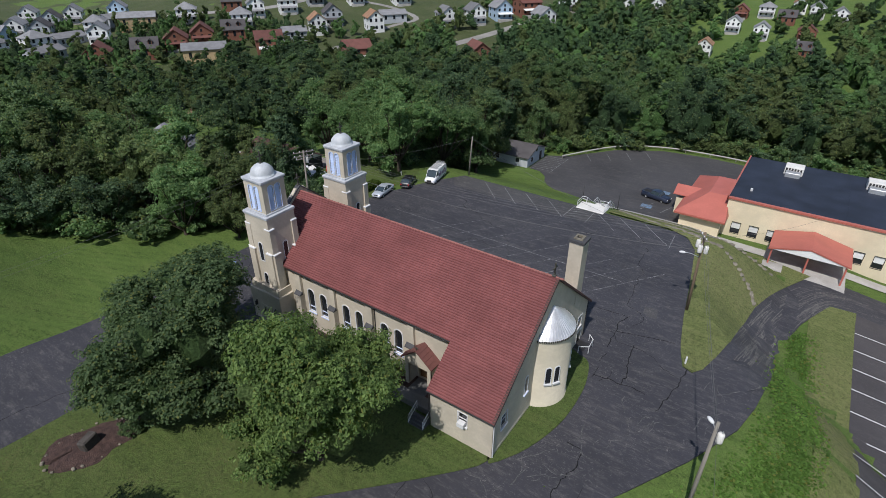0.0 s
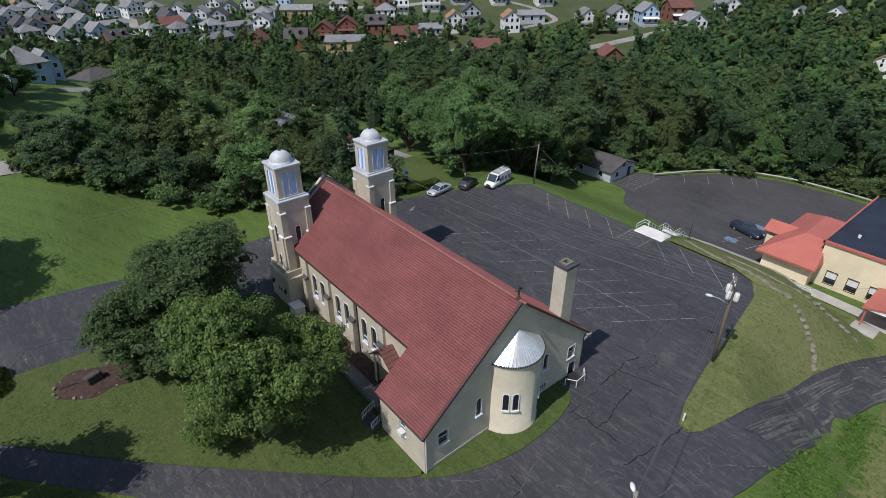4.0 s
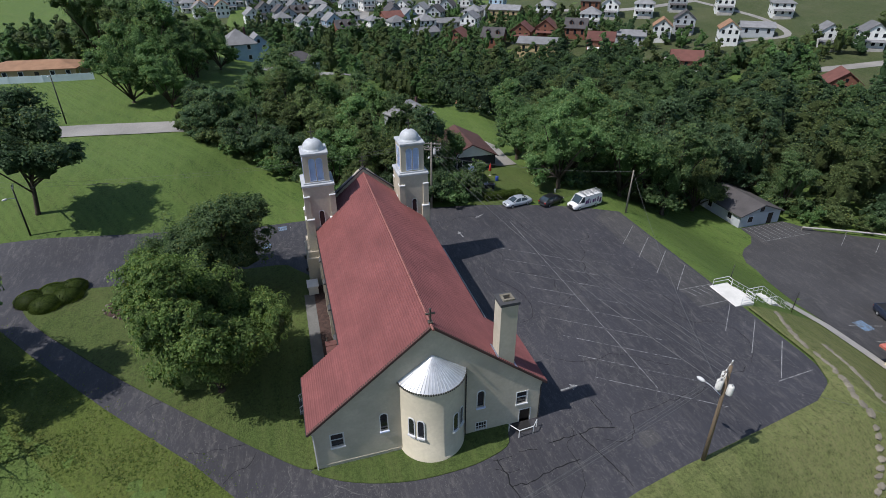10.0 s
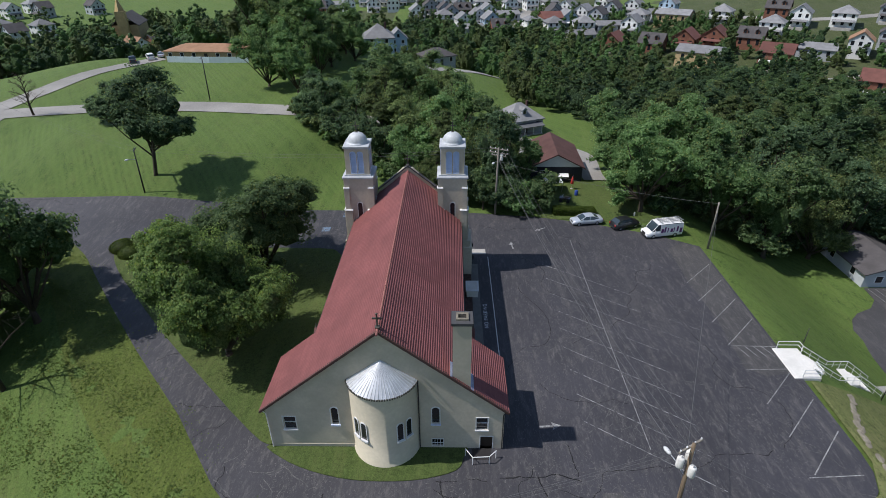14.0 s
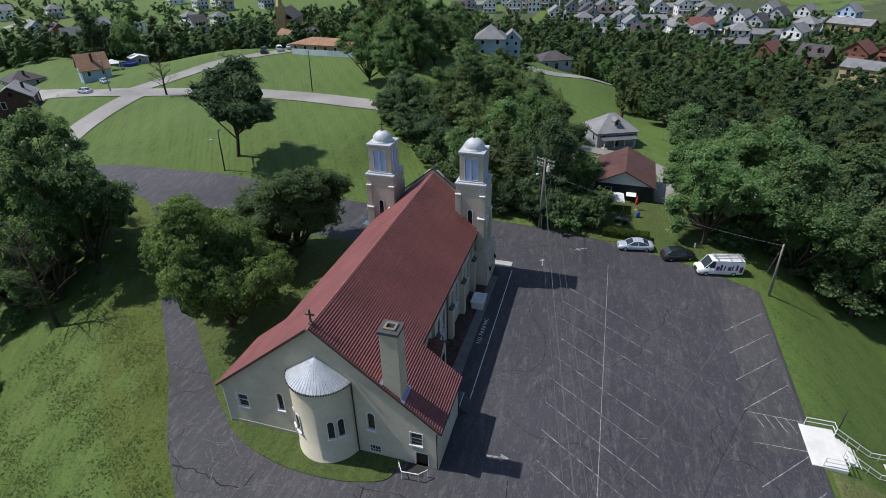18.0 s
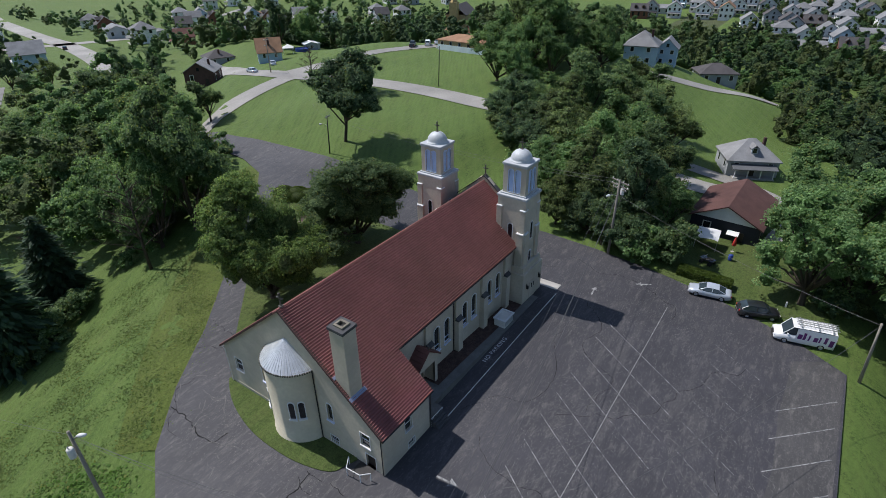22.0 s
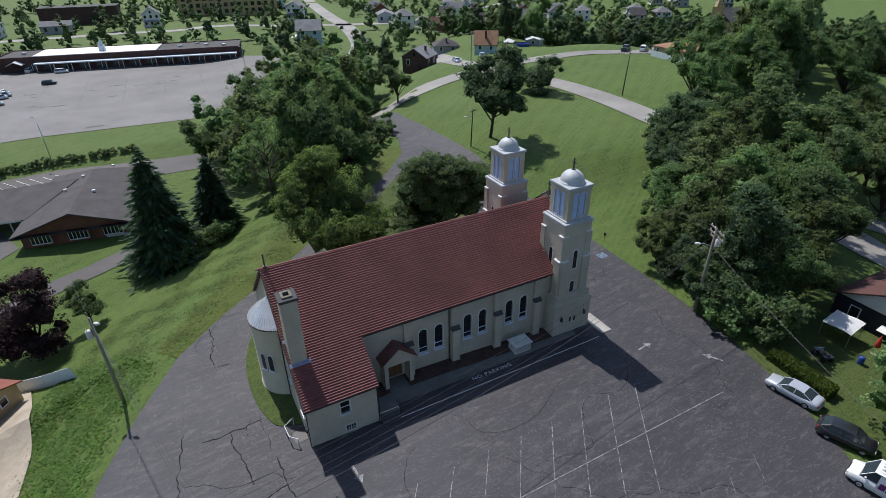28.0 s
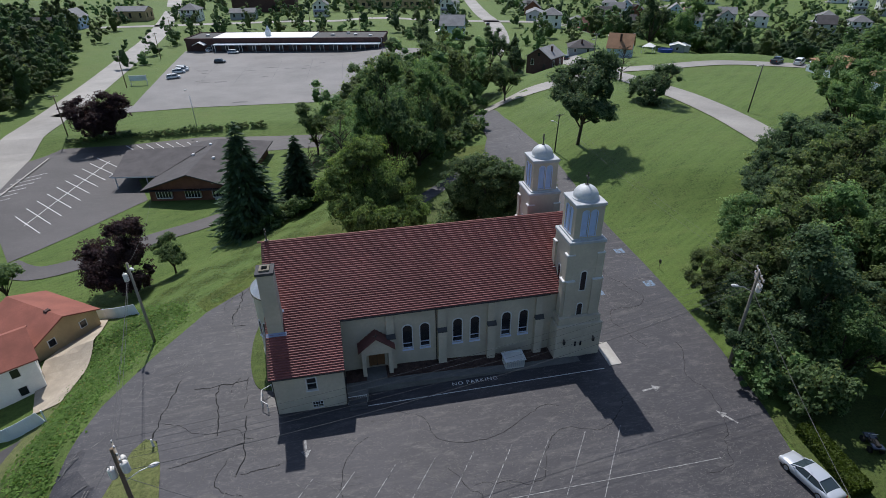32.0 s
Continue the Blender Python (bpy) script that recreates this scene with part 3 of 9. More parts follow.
UPPER = [(-61, 30), (-60.6, 40), (-60, 48), (-58.8, 56), (-56.8, 64), (-53, 73), (-49.5, 78.5), (-14, 78.4), (-12, 78.2), (-10.2, 77.4), (-8.8, 76.0), (-8.0, 74.2), (-7.3, 71), (-6.6, 66),
         (-5.3, 57), (-4.4, 51), (-3.6, 48.6), (-2.6, 48.2), (-1.9, 49.3), (-1.2, 52), (-0.4, 55.9), (0.1, 64), (0.9, 71), (2.0, 76), (4.1, 83.1), (6.6, 87.9), (9, 88.8), (16, 88.9), (30, 89), (30, 82.2), (13.2, 81.6), (11.1, 80.8), (9.3, 79.3), (7.9, 77.3), (6.7, 74.3), (5.5, 69.3),
         (4.9, 64.2), (4.3, 53.6), (3.5, 46.9), (2.6, 43), (-0.2, 37), (-4.6, 29.4), (-10.2, 23.6), (-17.6, 17.6), (-26.4, 9.2), (-36.0, 0.6), (-45.0, -7.2), (-50.4, -13.5),
         (-53.4, -22), (-54.6, -34), (-56.0, -47.5), (-61.5, -46.5), (-61, -34), (-61.3, -20), (-61.8, -5), (-61.2, 12)]
gx, gy = spread(-130, 46, 2.0, 1900), spread(-96, 140, 2.0, 1900)
land = Geo()
land.v = [(x, y, ground_z(x, y) - (0.14 if -64 < x < 32 and -50 < y < 91 and in_loop(x, y, UPPER) else 0)) for y in gy for x in gx]
nx_ = len(gx)
land.f = [(j * nx_ + i, j * nx_ + i + 1, (j + 1) * nx_ + i + 1, (j + 1) * nx_ + i) for j in range(len(gy) - 1) for i in range(nx_ - 1)]
part("ground", land, MAT["grass"], None, "mown green grass over sloping land with dry patches", True, "ground", kind="structure")


def draped(poly, lift, cell=3.0, skirt=0.0):
    """A polygon laid on the land, cut into cells so that it follows the slope."""
    bm = bmesh.new()
    bm.faces.new([bm.verts.new((x, y, 0)) for x, y in poly])
    bmesh.ops.triangulate(bm, faces=bm.faces)
    xs, ys = [p[0] for p in poly], [p[1] for p in poly]
    for ax, lo, hi in ((0, min(xs), max(xs)), (1, min(ys), max(ys))):
        k = lo + cell
        while k < hi:
            co, no = [0, 0, 0], [0, 0, 0]
            co[ax], no[ax] = k, 1
            bmesh.ops.bisect_plane(bm, geom=bm.verts[:] + bm.edges[:] + bm.faces[:], plane_co=co, plane_no=no)
            k += cell
    if skirt:
        edge = [e for e in bm.edges if e.is_boundary]
        made = bmesh.ops.extrude_edge_only(bm, edges=edge)["geom"]
        low = {v for v in made if isinstance(v, bmesh.types.BMVert)}
    else:
        low = set()
    for v in bm.verts:
        v.co.z = ground_z(v.co.x, v.co.y) + lift - (skirt if v in low else 0)
    bmesh.ops.recalc_face_normals(bm, faces=bm.faces)
    if sum(f.normal.z for f in bm.faces) < 0:
        bmesh.ops.reverse_faces(bm, faces=bm.faces)
    return bm


def smooth_loop(pts, n=4, closed=True):
    """Rounds a plan outline (Catmull-Rom)."""
    out, k = [], len(pts)
    for i in range(k if closed else k - 1):
        p = [Vector(pts[(i + j) % k] if closed else pts[min(max(i + j, 0), k - 1)]) for j in (-1, 0, 1, 2)]
        for s in range(n):
            t = s / n
            q = 0.5 * ((2 * p[1]) + (p[2] - p[0]) * t + (2 * p[0] - 5 * p[1] + 4 * p[2] - p[3]) * t * t + (3 * p[1] - p[0] - 3 * p[2] + p[3]) * t ** 3)
            out.append((q.x, q.y))
    if not closed:
        out.append(tuple(pts[-1]))
    return out


def ribbon(line, width, lift, step=2.0):
    """A strip of that width along a line, laid on the land."""
    pts = [Vector(p) for p in line]
    fine = []
    for a, b in zip(pts, pts[1:]):
        k = max(1, int((b - a).length / step))
        fine += [a.lerp(b, i / k) for i in range(k)]
    fine.append(pts[-1])
    cols = max(1, int(width / 3.0))
    g = Geo()
    for i, p in enumerate(fine):
        d = (fine[min(i + 1, len(fine) - 1)] - fine[max(i - 1, 0)]).normalized()
        s = Vector((-d.y, d.x))
        for c in range(cols + 1):
            q = p + s * (0.5 - c / cols) * width
            g.v.append((q.x, q.y, ground_z(q.x, q.y) + lift))
    w = cols + 1
    g.f = [(i * w + c, i * w + c + 1, (i + 1) * w + c + 1, (i + 1) * w + c) for i in range(len(fine) - 1) for c in range(cols)]
    return g


# upper lot, with the drives round the church, the way west and the way down to the school
part("parking_lot", draped(UPPER, 0.06, 2.0, 0.15), MAT["asphalt"], None, "worn dark grey asphalt parking lot and drive", category="parking lot", kind="structure")
ISLAND = smooth_loop([(-14.2, 27.3), (-16.8, 23.8), (-21.9, 18.4), (-29.2, 10.9), (-36, 4.4), (-42.0, -1.2), (-46.2, -3.6), (-48.6, -1.2), (-48.8, 6), (-48.8, 16), (-48.6, 25), (-47, 27.5), (-40, 31.2), (-24, 31.6), (-16, 29.5)], 3)
part("lawn", draped(ISLAND, 0.14, 4.0, 0.2), MAT["lawn"], None, "mown lawn with dry patches beside the church", category="lawn", kind="structure")
APRON = smooth_loop([(-14.4, 27.4), (-12.9, 28.6), (-11.6, 31.5), (-10.8, 35), (-10.7, 38.6), (-11.0, 41.2), (-11.8, 43.6), (-13.0, 44.2), (-14.4, 44.0), (-14.4, 36)], 3)
part("lawn", draped(APRON, 0.14, 4.0, 0.2), MAT["lawn"], None, "strip of mown lawn round the apse", category="lawn", kind="structure")
VERGE = [(-4.9, 29.6), (-10.5, 23.9), (-17.9, 17.9), (-26.7, 9.5), (-36.3, 0.9), (-45.3, -6.9), (-50.7, -13.2), (-52.4, -18)] + smooth_loop([(-46, -17), (-40, -9.5), (-31, -2.5), (-22, 4.5), (-13, 13.2), (-6, 21.5), (-2.6, 26)], 4, False)
part("lawn", draped(VERGE, 0.035, 2.0), MAT["verge"], None, "mown olive green verge beside the drive", category="lawn", kind="structure")

# ---- church ----
RIDGE_Y, RIDGE_Z, PITCH = 37.6, 13.05, 0.815
GABLE_X, STEP_X, WEST_X = -14.1, -20.4, -46.4
NAVE_HALF, CROSS_HALF = 6.3, 10.05
church = thing("church", "cream painted church with red tiled roof and two domed towers", "church")


def roof_z(y):
    return RIDGE_Z - PITCH * abs(y - RIDGE_Y)


def arched_window(u, v0, w, h, to3d, parent, glass="glassdark", bars=True):
    loop = arch(u, v0, w, h)
    win = part("window", ring_frame(loop, 0.09, 0.05, to3d), MAT["trimwhite"], parent)
    part("pane", sheet(loop, to3d, 0.16), MAT[glass], win)
    if bars:
        for va, vb in ((v0 + h * 0.2, v0 + h * 0.2 + 0.05), (v0, v0 + 0.07)):
            part("glazing_bar", bar3(Geo(), (u - w / 2, va), (u + w / 2, vb), to3d, 0.08, 0.15), MAT["sill"], win)
    g = Geo()
    bar3(g, (u - w / 2 - 0.12, v0 - 0.16), (u + w / 2 + 0.12, v0 - 0.01), to3d, -0.14, 0.1)
    part("sill", g, MAT["sill"], win)
    return loop


def square_window(u0, u1, v0, v1, to3d, parent, unit=False, wall="trimwhite", sashes=2):
    loop = rect(u0, u1, v0, v1)
    win = part("window", ring_frame(loop, 0.07, 0.04, to3d), MAT[wall], parent)
    part("pane", sheet(loop, to3d, 0.14), MAT["glassdark"], win)
    g = Geo()
    for i in range(1, sashes):
        vm = v0 + (v1 - v0) * i / sashes
        bar3(g, (u0, vm - 0.03), (u1, vm + 0.03), to3d, 0.07, 0.13)
    bar3(g, (u0, v0), (u0 + 0.05, v1), to3d, 0.07, 0.13)
    bar3(g, (u1 - 0.05, v0), (u1, v1), to3d, 0.07, 0.13)
    part("sash", g, MAT["trimwhite"], win)
    g = Geo()
    bar3(g, (u0 - 0.1, v0 - 0.13), (u1 + 0.1, v0 - 0.005), to3d, -0.12, 0.08)
    part("sill", g, MAT["trimwhite"], win)
    if unit:
        g = Geo()
        um = (u0 + u1) / 2
        bar3(g, (um - 0.33, v0 + 0.02), (um + 0.33, v0 + 0.46), to3d, -0.42, 0.1)
        part("window_air_conditioner", g, MAT["trimwhite"], win, "white window air conditioner")
    return loop


def grille_window(u0, u1, v0, v1, to3d, parent):
    loop = rect(u0, u1, v0, v1)
    win = part("window", ring_frame(loop, 0.06, 0.03, to3d), MAT["trimwhite"], parent)
    part("pane", sheet(loop, to3d, 0.14), MAT["glassdark"], win)
    g = Geo()
    for i in range(1, 4):
        u = u0 + (u1 - u0) * i / 4
        bar3(g, (u - 0.015, v0), (u + 0.015, v1), to3d, -0.03, 0.0)
    bar3(g, (u0, (v0 + v1) / 2 - 0.015), (u1, (v0 + v1) / 2 + 0.015), to3d, -0.035, -0.002)
    part("grille", g, MAT["trimwhite"], win)
    return loop


# the wide east gable
def at_gable(u, v, w):
    return (GABLE_X - w, u, v)


holes = [square_window(28.95, 30.0, 2.35, 3.8, at_gable, church),
         arched_window(33.4, 2.95, 0.58, 1.95, at_gable, church, bars=False),
         arched_window(41.9, 3.1, 0.62, 1.9, at_gable, church, "glassdark", False),
         grille_window(41.55, 42.5, 0.35, 1.2, at_gable, church),
         square_window(45.3, 46.3, 2.4, 3.8, at_gable, church)]
door_hole = rect(45.7, 46.75, 0.06, 1.55)
lo, hi = RIDGE_Y - CROSS_HALF, RIDGE_Y + CROSS_HALF
part("gable_wall", panel([(lo, -0.3), (hi, -0.3), (hi, roof_z(hi) - 0.12), (RIDGE_Y, RIDGE_Z - 0.12), (lo, roof_z(lo) - 0.12)], holes + [door_hole], 0.4, at_gable), MAT["stucco"], church)
d = part("side_door", sheet(door_hole, at_gable, 0.2), MAT["darkdoor"], church, "dark brown basement door")
part("door_frame", ring_frame(door_hole, 0.07, 0.03, at_gable), MAT["trimwhite"], d)
g = Geo()
bar3(g, (27.7, 0.42), (34.8, 0.5), at_gable, -0.03, 0.02)
part("base_band", g, MAT["stucco"], church)

# transept side walls and returns
for side in (-1, 1):
    yw = RIDGE_Y + side * CROSS_HALF
    flat = (lambda u, v, w, yw=yw, side=side: (u, yw - side * w, v))
    zt = roof_z(yw) - 0.1
    if side > 0:
        hs = [square_window(-17.9, -17.0, 2.55, 3.95, flat, church), grille_window(-18.2, -17.3, 0.3, 1.0, flat, church)]
    else:
        hs = [square_window(-17.5, -16.6, 2.3, 3.7, flat, church, True)]
    part("transept_wall", panel([(STEP_X, -0.3), (GABLE_X - 0.402, -0.3), (GABLE_X - 0.402, zt), (STEP_X, zt)], hs, 0.4, flat), MAT["stucco"], church)
    inner = RIDGE_Y + side * NAVE_HALF
    back = (lambda u, v, w: (STEP_X + w, u, v))
    ys = sorted((inner, yw - side * 0.402))
    part("return_wall", panel([(ys[0], -0.3), (ys[1], -0.3), (ys[1], roof_z(ys[1]) - 0.12), (ys[0], roof_z(ys[0]) - 0.12)], [], 0.4, back), MAT["stucco"], church)

# nave walls with paired windows and stepped buttresses
WINDOWS = (-26.9, -28.65, -32.0, -33.8, -37.1, -38.95)
for side in (-1, 1):
    yw = RIDGE_Y + side * NAVE_HALF
    flat = (lambda u, v, w, yw=yw, side=side: (u, yw - side * w, v))
    hs = [arched_window(u, 2.65, 0.92, 2.95, flat, church) for u in WINDOWS]
    hs.append(rect(-24.5, -22.9, 0.85, 3.2))
    zt = roof_z(yw) - 0.12
    part("nave_wall", panel([(WEST_X + 0.402, -0.3), (STEP_X, -0.3), (STEP_X, zt), (WEST_X + 0.402, zt)], hs, 0.4, flat), MAT["stucco"], church)
    for u in (-25.2, -30.35, -35.45, -40.5):
        g = Geo()
        bar3(g, (u - 0.42, -0.2), (u + 0.42, 4.7), flat, -0.62, 0.0)
        bar3(g, (u - 0.38, 4.7), (u + 0.38, 7.2), flat, -0.30, 0.0)
        b = part("buttress", g, MAT["stucco"], church)
        g = Geo()
        p = [flat(u - 0.47, 4.68, -0.68), flat(u + 0.47, 4.68, -0.68), flat(u + 0.47, 5.0, -0.28), flat(u - 0.47, 5.0, -0.28), flat(u - 0.47, 4.6, -0.68), flat(u + 0.47, 4.6, -0.68), flat(u + 0.47, 4.6, -0.2), flat(u - 0.47, 4.6, -0.2)]
        g.add(p, [(0, 1, 2, 3), (4, 5, 1, 0), (7, 6, 5, 4), (1, 5, 6, 2), (0, 3, 7, 4)])
        part("weathering", g, MAT["walk"], b, "grey sloped stone cap")
    # porch with a gabled roof
    g = Geo()
    bar3(g, (-25.2, 0.0), (-24.8, 4.1), flat, -1.2, 0.0)
    porch = part("porch", g, MAT["stucco"], church, "small gabled porch")
    g = Geo()
    bar3(g, (-22.6, 0.0), (-22.2, 4.1), flat, -1.2, 0.0)
    part("porch_side", g, MAT["stucco"], porch)
    face = (lambda u, v, w, flat=flat: flat(u, v, w - 1.25))
    part("porch_front", panel([(-25.2, 0.3), (-25.2, 4.15), (-23.7, 5.35), (-22.2, 4.15), (-22.2, 0.3), (-22.6, 0.3), (-22.6, 3.5), (-24.8, 3.5), (-24.8, 0.3)], [], 0.22, face), MAT["stucco"], porch)
    g = Geo()
    for s in (-1, 1):
        um, ue = -23.7, -23.7 + s * 1.8
        p = [(um, 5.62), (ue, 4.1), (ue, 3.98), (um, 5.48)]
        g.add([flat(a, b, w) for w in (-1.5, 0.0) for a, b in p], [(0, 1, 2, 3), (4, 7, 6, 5), (0, 4, 5, 1), (1, 5, 6, 2), (2, 6, 7, 3), (3, 7, 4, 0)])
        for i in range(5):
            t0, t1 = i / 5, (i + 1) / 5
            a0, b0, a1, b1 = um + (ue - um) * t0, 5.62 - 1.52 * t0, um + (ue - um) * t1, 5.62 - 1.52 * t1
            g.add([flat(a, b, w) for w in (-1.54, 0.0) for a, b in ((a0, b0 + 0.01), (a1, b1 + 0.07), (a1, b1))], [(0, 1, 4, 3), (1, 2, 5, 4), (0, 2, 1), (3, 4, 5)])
    part("porch_roof", g, MAT["porchtile"], porch, kind="stuff")
    part("porch_door", sheet(rect(-24.5, -22.9, 0.85, 3.2), flat, 0.25), MAT["door"], porch, "pair of varnished wooden doors")
    g = Geo()
    bar3(g, (-23.72, 0.85), (-23.68, 3.2), flat, 0.2, 0.26)
    part("door_gap", g, MAT["dark"], porch)
    g = Geo()
    bar3(g, (-23.73, 5.55), (-23.67, 6.15), flat, -1.4, -1.34)
    bar3(g, (-23.9, 5.85), (-23.5, 5.91), flat, -1.4, -1.34)
    part("porch_cross", g, MAT["bronze"], porch)
    # gutter and downpipes
    g = Geo()
    ye, ze = RIDGE_Y + side * (NAVE_HALF + 0.5), roof_z(RIDGE_Y + NAVE_HALF + 0.5)
    g.tube([(WEST_X + 5.0, ye, ze - 0.03), (STEP_X - 0.15, ye, ze - 0.03)], 0.075, 8)
    yt, zt = RIDGE_Y + side * (CROSS_HALF + 0.36), roof_z(RIDGE_Y + CROSS_HALF + 0.36)
    g.tube([(STEP_X - 0.2, yt, zt - 0.03), (GABLE_X + 0.25, yt, zt - 0.03)], 0.075, 8)
    part("gutter", g, MAT["dark"], church)
    g = Geo()
    g.tube([(STEP_X - 0.1, yt, zt - 0.05), (STEP_X - 0.1, yt - side * 0.28, zt - 0.4), (STEP_X - 0.1, yt - side * 0.28, 0.1)], 0.05, 6)
    part("downpipe", g, MAT["dark"], church)
    g = Geo()
    g.tube([(-29.8, ye, ze - 0.05), (-29.8, ye - side * 0.42, ze - 0.4), (-29.8, ye - side * 0.42, 0.1)], 0.05, 6)
    part("downpipe", g, MAT["dark"], church)
    g = Geo()
    g.tube([(GABLE_X + 0.06, yt - side * 0.2, zt - 0.1), (GABLE_X + 0.06, yt - side * 0.45, zt - 0.4), (GABLE_X + 0.06, yt - side * 0.45, 0.1)], 0.045, 6)
    part("downpipe", g, MAT["dark" if side > 0 else "trimwhite"], church)

# west front between the towers
front = (lambda u, v, w: (WEST_X + w, u, v))
part("front_wall", panel([(RIDGE_Y - 6.3, -0.3), (RIDGE_Y + 6.3, -0.3), (RIDGE_Y + 6.3, 7.8), (RIDGE_Y + 0.6, RIDGE_Z + 0.35), (RIDGE_Y - 0.6, RIDGE_Z + 0.35), (RIDGE_Y - 6.3, 7.8)], [rect(RIDGE_Y - 1.2, RIDGE_Y + 1.2, 0.2, 3.2)], 0.4, front), MAT["stucco"], church)
part("front_door", sheet(rect(RIDGE_Y - 1.2, RIDGE_Y + 1.2, 0.2, 3.2), front, 0.2), MAT["door"], church, "double wooden doors")
g = Geo()
for s in (-1, 1):
    a, b = (RIDGE_Y, RIDGE_Z + 0.55), (RIDGE_Y + s * 4.2, RIDGE_Z + 0.55 - 4.2 * PITCH)
    g.add([(x, y, z + k) for x in (WEST_X - 0.12, WEST_X + 0.5) for y, z in (a, b) for k in (0, 0.16)], [(0, 2, 3, 1), (4, 5, 7, 6), (1, 3, 7, 5), (0, 4, 6, 2), (2, 6, 7, 3)])
    g.box(WEST_X - 0.02, WEST_X + 0.4, min(RIDGE_Y, b[0]), max(RIDGE_Y, b[0]), b[1] - 0.6, b[1] - 0.2)
part("coping", g, MAT["walk"], church, "grey stone gable coping")
part("floor_slab", Geo().box(WEST_X + 0.4, STEP_X, RIDGE_Y - 5.9, RIDGE_Y + 5.9, 0.0, 0.1), MAT["concrete"], church)

# roof: a deck under tiled courses
g = Geo()
for side in (-1, 1):
    for x0, x1, h0, h1 in ((WEST_X + 0.3, GABLE_X + 0.2, 0.0, NAVE_HALF + 0.45), (STEP_X - 0.15, GABLE_X + 0.2, NAVE_HALF + 0.45, CROSS_HALF + 0.32)):
        p = [(RIDGE_Y + side * h0, RIDGE_Z - PITCH * h0), (RIDGE_Y + side * h1, RIDGE_Z - PITCH * h1)]
        vs = [(x, y, z + k) for x in (x0, x1) for y, z in p for k in (-0.14, -0.02)]
        g.add(vs, [(0, 2, 3, 1), (4, 5, 7, 6), (1, 3, 7, 5), (0, 4, 6, 2), (2, 6, 7, 3)])
part("roof_deck", g, MAT["darkbrick"], church)


def course_mesh(x0, x1, side, run):
    """One row of tiles: raised lower lip, shallow pans along the row. Local origin at the row's upper edge."""
    g = Geo()
    n = int((x1 - x0) / 0.21)
    for i in range(n + 1):
        x = x0 + (x1 - x0) * i / n
        k = (0.0, 0.01, 0.014, 0.006)[i % 4]
        yb, zb = side * run, -PITCH * run
        g.v += [(x, 0, 0.012 + k * 0.4), (x, yb * 0.5, zb * 0.5 + 0.055 + k), (x, yb * 1.04, zb * 1.04 + 0.135 + k), (x, yb * 1.0, zb * 1.0 - 0.015)]
    for i in range(n):
        a, b = i * 4, i * 4 + 4
        for j in range(3):
            g.f.append((a + j, a + j + 1, b + j + 1, b + j) if side < 0 else (a + j, b + j, b + j + 1, a + j + 1))
    return g.mesh("roof_course", MAT["rooftile"], False)


RUN = 0.1825
for side in (-1, 1):
    n1 = 37
    long_row = course_mesh(WEST_X + 0.35, GABLE_X + 0.25, side, RUN)
    short_row = course_mesh(STEP_X - 0.18, GABLE_X + 0.25, side, RUN)
    for i in range(57):
        ob = part("roof_course", long_row if i < n1 else short_row, None, church)
        ob.location = (0, RIDGE_Y + side * RUN * i, RIDGE_Z - PITCH * RUN * i)
n = 70
cap = Geo().tube([(0, 0, 0), (0.5, 0, 0.02)], [0.085, 0.1], 8).mesh("ridge_tile", MAT["ridge"], False)
for i in range(n):
    ob = part("ridge_tile", cap, None, church)
    ob.location = (WEST_X + 0.3 + i * (32.6 / n), RIDGE_Y, RIDGE_Z)
g = Geo()
for s in (-1, 1):
    b = CROSS_HALF + 0.33
    g.add([(x, RIDGE_Y + s * h, RIDGE_Z - PITCH * h + k) for x in (GABLE_X + 0.04, GABLE_X + 0.3) for h in (0, b) for k in (-0.16, 0.1)], [(0, 2, 3, 1), (4, 5, 7, 6), (1, 3, 7, 5), (0, 4, 6, 2), (2, 6, 7, 3)])
part("rake_board", g, MAT["darkbrick"], church, "dark red rake board")
# shallow eaves overhang where the rake steps below the chimney


def cross_geo(x, y, z, h, r=0.05, along="y"):
    g = Geo()
    g.soft(x - r * 3, x + r * 3, y - r * 3, y + r * 3, z, z + 0.12, 0.02)
    g.box(x - r, x + r, y - r, y + r, z + 0.1, z + h)
    a = h * 0.3
    if along == "y":
        g.box(x - r * 0.9, x + r * 0.9, y - a, y + a, z + h * 0.62, z + h * 0.62 + 2 * r)
    else:
        g.box(x - a, x + a, y - r * 0.9, y + r * 0.9, z + h * 0.62, z + h * 0.62 + 2 * r)
    for p in ((0, 0, h),):
        g.lathe(x, y, [(0.001, z + h + 0.1), (r * 1.7, z + h + 0.04), (r * 1.7, z + h - 0.02), (0.001, z + h - 0.06)], 8)
    return g


part("gable_cross", cross_geo(GABLE_X - 0.25, RIDGE_Y, RIDGE_Z + 0.1, 1.25, 0.06), MAT["bronze"], church)
part("gable_cross", cross_geo(WEST_X + 0.15, RIDGE_Y, RIDGE_Z + 0.65, 1.25, 0.06), MAT["bronze"], church)

